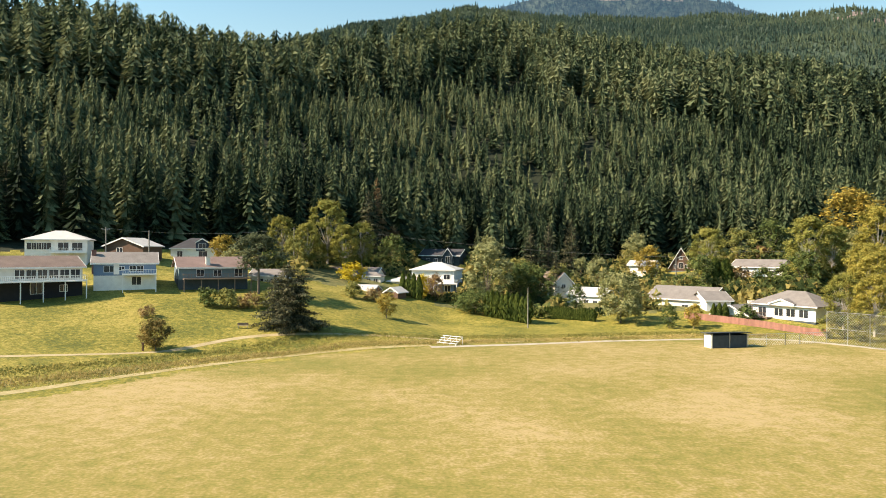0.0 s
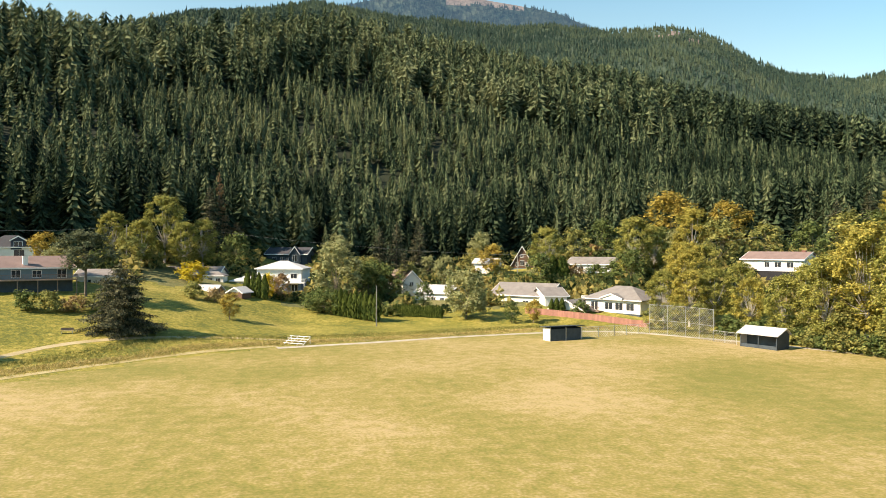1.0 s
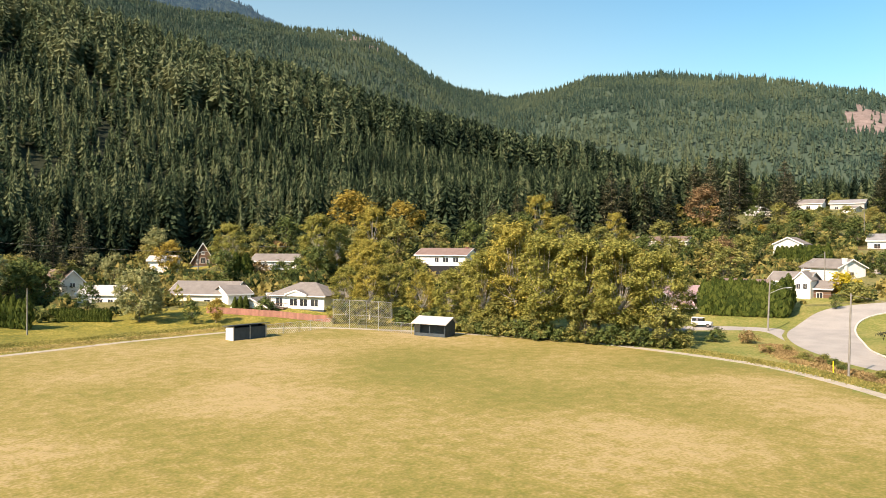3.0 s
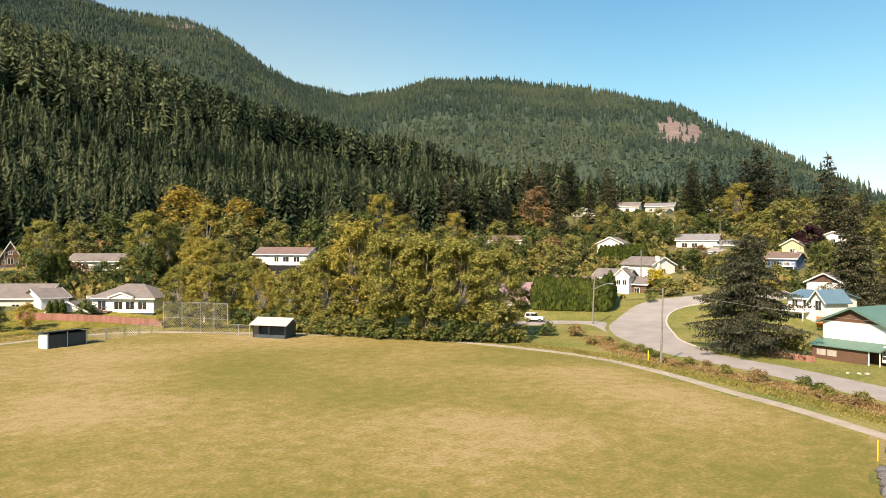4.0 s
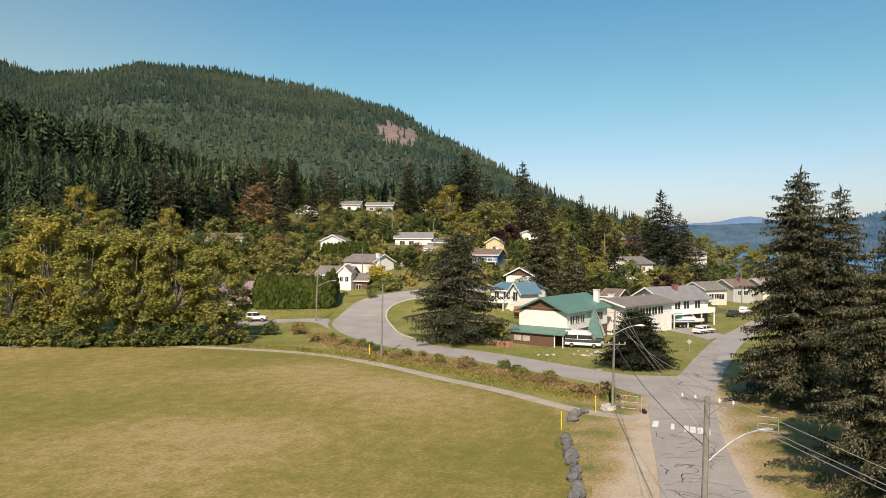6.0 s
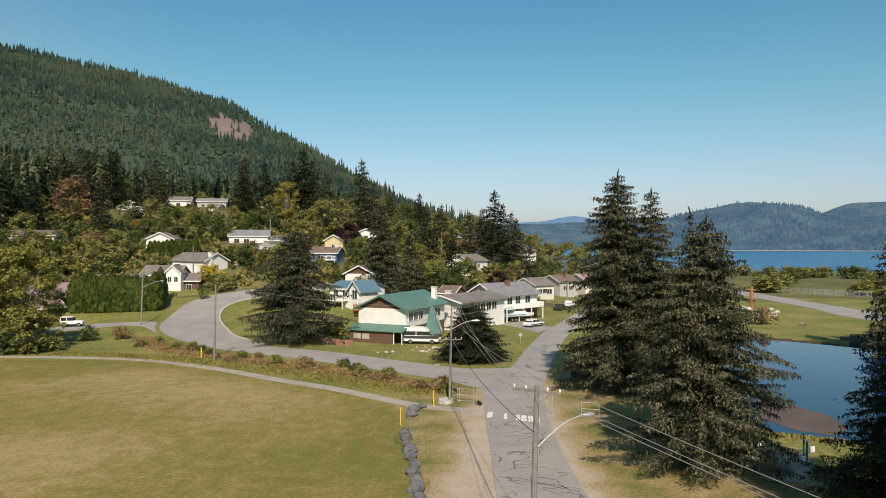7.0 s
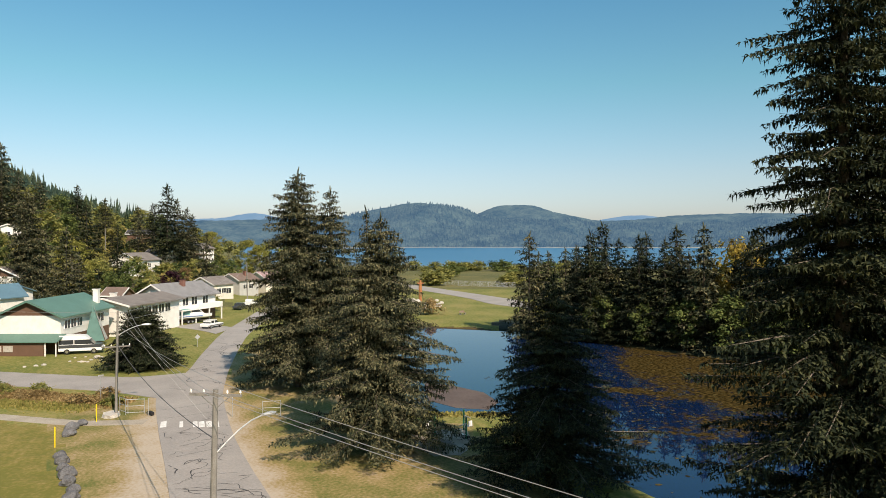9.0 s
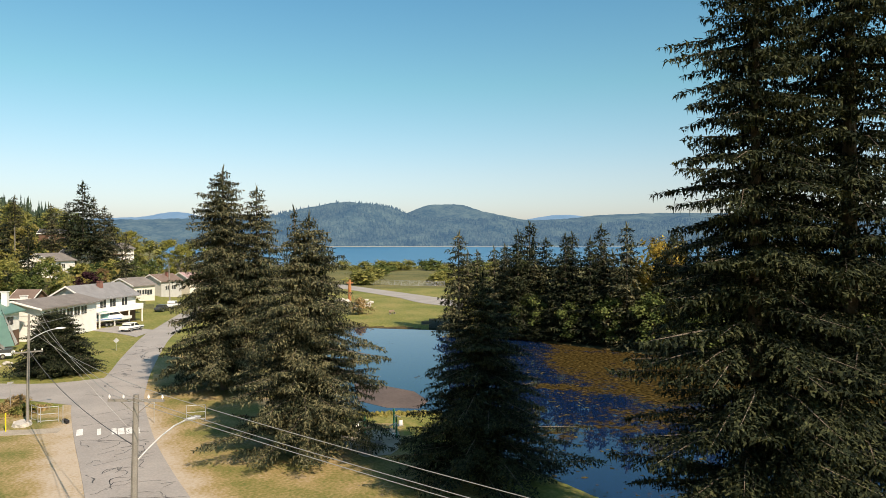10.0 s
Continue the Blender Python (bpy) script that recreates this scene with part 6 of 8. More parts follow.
house(71.2, 72.3, 345, 345, 26.8, 3.6, 1.6, 7, "small house with a red gable", roof="front", wall="white", gable_wall="red_paint", wins=[(0.5, 1.0, 1.2, 1.0)])
house(75.1, 76.5, 232, 230, 13.2, 3.6, 1.7, 8, "pale yellow gabled house", roof="front", wall="yellow_wall", cover="roof_brown", wins=[(0.5, 1.2, 1.4, 1.1)])
house(74.1, 76.0, 206, 204, 10.4, 2.8, 1.5, 8, "blue-grey bungalow with a brown roof", wall="blue_wall", cover="roof_brown", wins=[(0.35, 0.9, 1.4, 1.1), (0.7, 0.9, 1.4, 1.1)], chimney=(0.85, 0.5, 0.6), chim="white", deck=(0.5, 1.0, 0.9, 1.4, "trim"))
house(77.5, 79.2, 252, 250, 16.8, 2.6, 1.5, 7, "small white house with a brown gable", roof="front", wall="white", cover="roof_brown", wins=[(0.5, 0.8, 1.2, 1.0)])
house(52.0, 55.9, 254, 249, 15.0, 3.3, 1.5, 9, "long low tan building with a flat roof", wall="cream", cover="roof_brown", wins=row(4, 1.0, 1.6, 1.1))
house(75.5, 77.9, 157, 152, 1.0, 5.2, 1.3, 9, "white two-storey house with a blue metal roof", cover="roof_blue", wins=[(0.2, 3.6, 1.2, 1.2), (0.5, 3.6, 1.2, 1.2), (0.3, 0.6, 1.8, 1.5)], deck=(0.0, 0.6, 2.8, 2.0, "trim"))
house(77.0, 77.9, 153, 150.4, 1.0, 5.1, 1.8, 5, "blue-roofed front gable with a dark window", roof="front", cover="roof_blue", overhang=0.6, wins=[(0.5, 3.2, 1.4, 1.8)], name="gable_wing")
house(76.7, 79.0, 170, 166, 5.2, 3.6, 1.8, 9, "white gabled house with a brown gable", roof="front", wall="white", gable_wall="brown_wall", cover="roof_tan")
# corner houses along the main road
green, gw = house(77.75, 81.5, 118.5, 114.2, 0.1, 5.3, 2.0, 15, "white house with a green metal roof and brown gable", roof="front", wall="white", cover="roof_green", trim="roof_green", low=("brown_wall", 2.3), gable_wall="brown_wall", overhang=0.7, side=(("right", 0.12, 3.3, 1.5, 1.2), ("right", 0.24, 3.3, 1.5, 1.2), ("right", 0.36, 3.3, 1.5, 1.2), ("right", 0.8, 3.2, 2.2, 1.3)), chimney=(0.85, 0.9, 0.9), chim="white")
Shape().slab([(-0.6, -2.6, 1.95), (gw + 0.8, -2.6, 1.95), (gw + 0.8, 0, 2.75), (-0.6, 0, 2.75)], 0.14).done("porch_roof", M["roof_green"], green)
s = Shape().box(-0.3, -2.2, -0.3, gw * 0.86, -2.05, 1.95)
s.done("lower_front", M["brown_wall"], green)
for u in (0.05, 0.23):
    Shape().box(u * gw, -2.26, 0.5, (u + 0.15) * gw, -2.2, 1.35).done("shutter", M["pale_bark"], green)
Shape().box(0.88 * gw, -2.3, -0.2, 0.9 * gw, -2.2, 1.9).done("post", M["white"], green)
Shape().box(gw + 0.5, -2.4, -0.2, gw + 0.62, -2.28, 1.9).done("post", M["white"], green)
Shape().add([(gw + 0.1, 6.7, 0.6), (gw + 2.4, 8.2, 0.6), (gw + 0.7, 8.0, 6.0)], [(0, 1, 2), (2, 1, 0)]).add([(gw + 0.1, 9.7, 0.6), (gw + 2.4, 8.3, 0.6), (gw + 0.7, 8.1, 6.0)], [(0, 1, 2), (2, 1, 0)]).done("prow", M["tarp"], green)
Shape().add([(gw + 2.5, 8.25, 0.7), (gw + 1.6, 11.0, 0.7), (gw + 0.75, 8.2, 5.9)], [(0, 1, 2), (2, 1, 0)]).done("prow_panel", M["white"], green)
h35, w35 = house(83.0, 85.9, 134, 129, 0.1, 5.2, 1.0, 15, "white low-roofed house with a band of upper windows", roof="front", wall="white", cover="roof_tan", overhang=0.9, side=tuple(("right", 0.1 + 0.13 * i, 3.2, 1.6, 1.4) for i in range(6)) + (("right", 0.3, 0.7, 1.2, 1.2), ("right", 0.5, 0.7, 1.2, 1.2)), wins=[(0.3, 3.2, 1.2, 1.2)], chimney=(0.4, 0.2, 0.8), chim="white")
h36, w36 = house(86.5, 88.85, 150, 144.5, 0.1, 5.3, 2.1, 13, "white house with a grey shingle roof and open balcony", roof="front", wall="white", cover="roof_grey", overhang=0.8, low=("brown_wall", 2.6), side=(("right", 0.3, 3.3, 1.6, 1.5), ("right", 0.5, 3.3, 1.6, 1.5), ("right", 0.75, 3.3, 1.6, 1.5), ("right", 0.2, 0.4, 1.5, 1.5)), wins=[(0.6, 4.0, 1.6, 1.0)], chimney=(0.65, 0.5, 0.7))
b = Shape().box(w36, 0.5, 2.45, w36 + 2.2, 12.5, 2.6)
b.done("balcony", M["white"], h36)
Shape().box(w36 + 2.05, 5.5, 2.6, w36 + 2.2, 12.5, 3.5).box(w36, 12.4, 2.6, w36 + 2.2, 12.5, 3.5).done("balcony_front", M["trim"], h36)
for y in (0.6, 4.5, 8.5, 12.3):
    Shape().box(w36 + 1.95, y - 0.1, -0.2, w36 + 2.15, y + 0.1, 2.45).done("post", M["white"], h36)
Shape().box(w36 + 0.0, 1.2, 0, w36 + 0.08, 3.6, 2.1).done("garage_door", M["red_fence"], h36)
house(90.2, 91.9, 198, 192, 0.8, 3.9, 1.7, 7, "cream bungalow with a pale tan roof", roof="front", wall="cream", cover="roof_tan", side=(("right", 0.25, 1.6, 1.5, 1.2), ("right", 0.5, 1.6, 1.5, 1.2), ("right", 0.75, 1.4, 1.8, 1.3)), wins=[(0.6, 1.4, 1.2, 1.4)], door=(0.8, 0.4, "brown_wall"), chimney=(0.55, 0.2, 0.2), chim="pale_bark")
house(92.4, 93.8, 214, 208, 0.9, 3.9, 1.7, 7, "blue-grey bungalow with a grey-brown roof", roof="front", wall="grey_wall", cover="roof_brown", side=(("right", 0.3, 1.5, 1.5, 1.2), ("right", 0.6, 1.5, 1.5, 1.2)), wins=[(0.5, 1.4, 1.4, 1.3)], chimney=(0.7, 0.6, 0.7))
house(94.5, 95.8, 226, 220, 1.0, 3.6, 1.8, 7, "low house with a faded pink roof", roof="front", wall="cream", cover="roof_pink", side=(("right", 0.3, 1.2, 1.4, 1.2), ("right", 0.6, 1.2, 1.4, 1.2)), wins=[(0.5, 1.2, 1.4, 1.2)])
house(84.8, 86.6, 234, 229, 5.0, 5.2, 2.0, 11, "white gabled house with a tan roof", roof="front", side=(("right", 0.5, 3.0, 1.4, 1.2),), wins=[(0.4, 3.2, 1.2, 1.0)])
house(85.2, 86.8, 224, 221, 3.6, 3.4, 1.6, 7, "white lower gabled wing", roof="front", cover="roof_pale", name="gable_wing")
house(87.0, 88.6, 246, 243, 7.8, 3.6, 1.8, 9, "cream house with a dark grey roof", wall="cream", cover="roof_dark", wins=[(0.6, 1.2, 1.6, 1.1)])
house(89.4, 90.7, 263, 258, 8.6, 4.6, 1.8, 9, "tall white house with a terrace and chimney", roof="front", side=(("right", 0.3, 3.6, 1.6, 1.5), ("right", 0.6, 3.6, 1.6, 1.5)), wins=[(0.5, 3.8, 1.4, 1.2)], deck=(0.3, 1.5, 2.9, 1.6, "deck_wood"), chimney=(0.5, 0.4, 1.0), chim="white")
house(85.8, 87.4, 302, 300, 15.4, 3.2, 1.5, 8, "dark low house up the slope", wall="brown_wall", cover="roof_dark", wins=[(0.5, 0.9, 1.4, 1.1)])
house(90.9, 92.2, 210, 207, 1.2, 2.8, 0.8, 6, "small pale flat-roofed shed", cover="roof_pale", wins=[(0.5, 0.9, 1.2, 1.0)], name="shed")
house(84.2, 85.4, 168, 166, 1.8, 2.6, 1.4, 5, "dark brown shed behind the corner house", wall="brown_wall", cover="roof_brown", name="shed")
house(-12.2, -10.9, 164, 162, 4.0, 2.3, 1.3, 5, "dark garden shed with a pale roof", wall="slate", cover="roof_pale", roof="front", name="shed")
house(-7.0, -5.6, 170, 168, 4.4, 2.2, 1.0, 4, "brown garden shed with a pale roof", wall="brown_wall", cover="roof_pale", name="shed")
house(-4.6, -3.6, 168, 166, 4.0, 2.2, 1.0, 3.5, "small brown shed with a white gable", wall="brown_wall", cover="roof_pale", roof="front", name="shed", gable_wall="white")


# ---------------------------------------------------------------- garden greenery between the houses
def greenery():
    g = np.random.default_rng(123)
    street = [((a[0] + b[0]) / 2, (a[1] + b[1]) / 2) for a, b in zip(STREET_NEAR[3:], STREET_FAR[3:])]
    main = [((a[0] + b[0]) / 2, (a[1] + b[1]) / 2) for a, b in zip(MAIN_L, MAIN_R)]
    made = 0
    tries = 0
    while made < 245 and tries < 9000:
        tries += 1
        if made > 150:
            az, d = g.uniform(50, 78), g.uniform(195, 430)
        elif g.random() < 0.7:
            az, d = g.uniform(47, 94), g.uniform(140, 400)
        else:
            az, d = g.uniform(-13, 34), g.uniform(158, 240)
        x, y = at(az, d)
        p = np.array([x]), np.array([y])
        if 55 < az < 66 and d < 176:
            continue
        if edge_distance(*p, street, False)[0] < 9 or edge_distance(*p, main, False)[0] < 9:
            continue
        if any(math.hypot(x - h[0], y - h[1]) < h[2] + 1.5 for h in HOUSES):
            continue
        top = g.uniform(3, 12)
        z = hgt(x, y)
        for cx, cy, r, a0, a1, dh, zh in HOUSES:
            if a0 - 0.8 < az < a1 + 0.8 and d < dh and dh - d < 140:
                top = min(top, EYE + (zh + (2.4 if made > 150 else 1.2) - EYE) * d / dh - z)
        if top < 1.3:
            continue
        names = ["olive_tree", "green_tree", "mixed_tree", "sage_tree", "orange_tree", "russet_tree"] if top > 5 else ["green_shrub", "olive_shrub", "green_shrub", "dry_shrub", "mixed_tree"]
        wts = [0.3, 0.28, 0.22, 0.1, 0.05, 0.05] if top > 5 else [0.3, 0.3, 0.2, 0.08, 0.12]
        tree(str(g.choice(names, p=wts)), x, y, top, "garden trees", 1.15)
        made += 1
    line = smooth_line([(77, 7), (82, 14.5), (88, 22), (92.5, 31), (97.5, 42), (103, 52), (110, 60)], 1.0)
    for i in range(46):
        p = line[int(g.random() * (len(line) - 1))]
        tree(str(g.choice(["dry_shrub", "dry_shrub", "olive_shrub", "green_shrub"])), p.x + g.normal() * 1.2, p.y + g.normal() * 1.0, g.uniform(0.6, 1.3), "roadside brambles", 1.3, "low reddish bramble clump by the street")
    forget(*[p for p, _ in KINDS.values()])


greenery()


def thicket():
    """Low dense bushes over the ground between the gardens."""
    g = np.random.default_rng(321)
    street = [((a[0] + b[0]) / 2, (a[1] + b[1]) / 2) for a, b in zip(STREET_NEAR[3:], STREET_FAR[3:])]
    main = [((a[0] + b[0]) / 2, (a[1] + b[1]) / 2) for a, b in zip(MAIN_L, MAIN_R)]
    az = np.concatenate([g.uniform(-14, 46, 2600), g.uniform(46, 92, 3600)])
    d = np.where(az < 46, np.interp(az, [-14, 0, 10, 17, 46], [172, 172, 160, 168, 160]), np.interp(az, [46, 57, 66, 92], [150, 160, 176, 172])) + g.random(len(az)) ** 0.8 * np.where(az < 46, 75, 190)
    x, y = d * np.sin(np.radians(az)), d * np.cos(np.radians(az))
    ok = (edge_distance(x, y, street, False) > 8) & (edge_distance(x, y, main, False) > 10) & ((az < 46) | (ripple(x, y, 8) > -0.5)) & (d < np.interp(az, FRONT_AZ, FRONT_D) + 8)
    az, d, x, y = az[ok], d[ok], x[ok], y[ok]
    z = height(x, y)
    top = np.where(az < 46, 1.4, 1.0) + g.random(len(x)) ** 2 * 4.0
    for cx, cy, r, a0, a1, dh, zh in HOUSES:
        top = np.where(np.hypot(x - cx, y - cy) < r + 1.0, 0, top)
        front = (az > a0 - 0.8) & (az < a1 + 0.8) & (d < dh) & (dh - d < 120)
        top = np.where(front, np.minimum(top, EYE + (zh + 0.8 - EYE) * d / dh - z), top)
    ok = top > 0.5
    x, y, z, top = x[ok], y[ok], z[ok], top[ok]
    n, k = len(x), 38
    v = g.normal(size=(n, k, 3))
    v /= np.linalg.norm(v, axis=2)[..., None]
    P = v * g.uniform(0.3, 1.05, (n, k, 1)) ** 0.5 * np.stack([top * 0.75, top * 0.75, top * 0.6], -1)[:, None]
    P[..., 2] = np.abs(P[..., 2]) * 1.5
    P += np.stack([x, y, z], -1)[:, None]
    e = v * 0.5 + g.normal(size=(n, k, 3)) * 0.6
    e /= np.linalg.norm(e, axis=2)[..., None]
    w = np.cross(e, g.normal(size=(n, k, 3)))
    w /= np.linalg.norm(w, axis=2)[..., None] + 1e-9
    L = (0.18 + 0.10 * top)[:, None, None] * g.uniform(0.7, 1.3, (n, k, 1))
    tri = np.stack([P - e * L - w * L, P + e * L * 1.3, P - e * L + w * L], 2).reshape(-1, 3)
    ob = link("hillside_thicket", tri, np.arange(len(tri)).reshape(-1, 3), M["thicket"], tint=np.repeat(g.random(n), k * 3))
    return tagged(ob, "dense mixed green and yellowing bushes between the gardens", "bushes", kind="stuff")


thicket()

# ---------------------------------------------------------------- the ball field
def dugout(x0, y0, x1, y1, depth, label, lean_front):
    """A roofed bench shelter; its open front runs from the first corner to the second."""
    w = math.hypot(x1 - x0, y1 - y0)
    top = thing("dugout", pose(x0, y0, 0, 0, 0, math.degrees(math.atan2(y1 - y0, x1 - x0))), label, "dugout", "dugouts")
    s = Shape().box(0, depth - 0.12, 0, w, depth, 2.3)
    s.done("back_wall", M["slate"], top)
    Shape().box(0, 0.1, 0, 0.12, depth, 2.35).done("side_wall", M["grey_wall"] if lean_front else M["white"], top)
    Shape().box(w - 0.12, 0.1, 0, w, depth, 2.35).done("side_wall", M["slate"], top)
    Shape().slab([(-0.4, -0.5, 2.75 if not lean_front else 2.45), (w + 0.4, -0.5, 2.75 if not lean_front else 2.45), (w + 0.4, depth + 0.3, 2.45 if not lean_front else 3.55), (-0.4, depth + 0.3, 2.45 if not lean_front else 3.55)], 0.12).done("roof", M["roof_pale"] if lean_front else M["slate"], top)
    if lean_front:
        Shape().slab([(-0.4, depth + 0.3, 3.55), (w + 0.4, depth + 0.3, 3.55), (w + 0.4, depth + 1.8, 2.5), (-0.4, depth + 1.8, 2.5)], 0.12).done("back_roof", M["roof_pale"], top)
        for x in (0, w - 0.1):
            Shape().prism([(depth, 0), (depth + 1.6, 0), (depth + 1.6, 2.5), (depth + 0.3, 3.4), (0.1, 2.4), (depth, 2.35)], 0, 0.1).done("end_wall", M["slate"], top).matrix_basis = pose(x + 0.1, 0, 0, 0, 0, 90)
    for i in range(3):
        x = 0.1 + (w - 0.2) * i / 2
        Shape().box(x - 0.06, -0.06, 0, x + 0.06, 0.06, 2.5).done("post", M["metal"] if not lean_front else M["slate"], top)
    b = Shape().box(0.4, depth * 0.55, 0.42, w - 0.4, depth * 0.55 + 0.35, 0.5)
    for i in range(4):
        x = 0.6 + (w - 1.3) * i / 3
        b.box(x, depth * 0.6, 0, x + 0.1, depth * 0.6 + 0.25, 0.42)
    b.done("bench_seat", M["trim"], top)
    Shape().box(0.2, -0.03, 0.0, w - 0.2, 0.03, 0.75 if lean_front else 2.2).done("front_screen", M["slate"], top, "dark mesh screen")
    return top


dugout(44.2, 117.2, 50.6, 118.4, 2.4, "dark slate dugout with a flat roof and white end", False)
dugout(73.0, 105.2, 75.6, 99.4, 2.0, "dugout with a pale sloping metal roof and white bench", True)


def mesh_fence(name, pts, h, label, group=""):
    """A chain-link fence: posts, rails and a thin wire net."""
    top = thing(name, pose(pts[0][0], pts[0][1], 0), label, "fence", group)
    ox, oy = pts[0]
    net = Shape()
    for (x0, y0), (x1, y1) in zip(pts, pts[1:]):
        n = max(1, round(math.hypot(x1 - x0, y1 - y0) / 3.0))
        for i in range(n + 1):
            x, y = x0 + (x1 - x0) * i / n - ox, y0 + (y1 - y0) * i / n - oy
            Shape().tube((x, y, -0.3), (x, y, h), 0.05, 0.05, 6).done("post", M["metal"], top)
        a, b = (x0 - ox, y0 - oy), (x1 - ox, y1 - oy)
        for z in ((h - 0.04, 0.1) if h < 3 else (h - 0.04, h / 2, 0.1)):
            Shape().tube((*a, z), (*b, z), 0.03, 0.03, 5).done("rail", M["metal"], top)
        L = math.hypot(x1 - x0, y1 - y0)
        k = int((L + h) / 0.45)
        for i in range(k):
            c = -h + (L + h) * i / k
            for sgn in (1, -1):
                u0, u1 = max(0, c), min(L, c + h)
                z0, z1 = u0 - c, u1 - c
                if sgn < 0:
                    z0, z1 = h - z0, h - z1
                if u1 > u0:
                    p = lambda u, z: Vector((a[0] + (b[0] - a[0]) * u / L, a[1] + (b[1] - a[1]) * u / L, z))
                    net.tube(p(u0, z0), p(u1, z1), 0.015, 0.015, 3)
    net.done("wire_net", M["metal"], top, "thin galvanised wire net")
    return top


mesh_fence("backstop", [(66.5, 123.5), (70.2, 117.2), (71.8, 111.0)], 5.8, "tall chain-link backstop behind home plate")
mesh_fence("chain_link_fence", [(51.2, 119.6), (58.2, 121.2), (66.5, 123.5)], 2.2, "low chain-link fence beside the dugout", "field fences")
mesh_fence("chain_link_fence", [(71.8, 111.0), (73.2, 106.4)], 2.2, "low chain-link fence beside the backstop", "field fences")


def board_fence(pts, h, label, mat="red_fence"):
    top = thing("board_fence", pose(pts[0][0], pts[0][1], hgt(*pts[0])), label, "fence")
    ox, oy = pts[0]
    oz = hgt(ox, oy)
    board = Shape().box(-0.2, -0.015, 0, 0.2, 0.015, h).done("board", M[mat])
    data = board.data
    bpy.data.objects.remove(board)
    for (x0, y0), (x1, y1) in zip(pts, pts[1:]):
        L = math.hypot(x1 - x0, y1 - y0)
        n = int(L / 0.42)
        ang = math.degrees(math.atan2(y1 - y0, x1 - x0))
        for i in range(n):
            x, y = x0 + (x1 - x0) * (i + 0.5) / n, y0 + (y1 - y0) * (i + 0.5) / n
            o = new("board", data)
            o.parent = top
            o.matrix_basis = pose(x - ox, y - oy, hgt(x, y) - oz + rng.uniform(-0.03, 0.03), 0, rng.uniform(-0.6, 0.6), ang)
    return top


board_fence([(51.8, 153.0), (55.8, 148.6), (63.0, 140.2), (70.4, 131.0)], 1.35, "long faded red board fence behind the backstop")
board_fence([(112.9, 33.0), (109.6, 27.2), (109.0, 24.6)], 0.9, "low red board fence on the corner lawn")


def bleachers():
    top = thing("bleachers", pose(-1.0, 121.6, 0, 0, 0, -38), "small white metal bleachers beside the trail", "bleachers")
    for i in range(4):
        Shape().box(0, 0.55 * i, 0.35 + 0.33 * i, 4.2, 0.55 * i + 0.28, 0.4 + 0.33 * i).done("seat", M["trim"], top)
    for x in (0.2, 1.5, 2.8, 4.0):
        Shape().tube((x, 0, 0), (x, 0.1, 0.35), 0.04).tube((x, 2.0, 0), (x, 1.9, 1.4), 0.04).tube((x, 0, 0.2), (x, 2.0, 1.3), 0.04).done("frame", M["trim"], top)
    return top


bleachers()


def park_bench(x, y, turn, label):
    top = thing("park_bench", pose(x, y, hgt(x, y), 0, 0, turn), label, "bench")
    Shape().box(-0.9, -0.22, 0.42, 0.9, 0.22, 0.47).done("seat", M["deck_wood"], top)
    Shape().box(-0.9, 0.22, 0.55, 0.9, 0.27, 0.9).done("backrest", M["deck_wood"], top)
    for x0 in (-0.75, 0.7):
        Shape().box(x0, -0.2, 0, x0 + 0.06, 0.26, 0.42).done("leg", M["metal"], top)


park_bench(-34.0, 121.4, 10, "brown wooden bench beside the meadow trail")
park_bench(143.1, -55.8, -60, "tan wooden bench on the far lawn")
s = thing("trail_post", pose(-44.4, 105.7, hgt(-44.4, 105.7)), "short dark wooden trail post", "post")
Shape().box(-0.12, -0.12, -0.2, 0.12, 0.12, 1.1).box(-0.2, -0.16, 1.1, 0.2, 0.16, 1.25).done("post", M["brown_wall"], s)


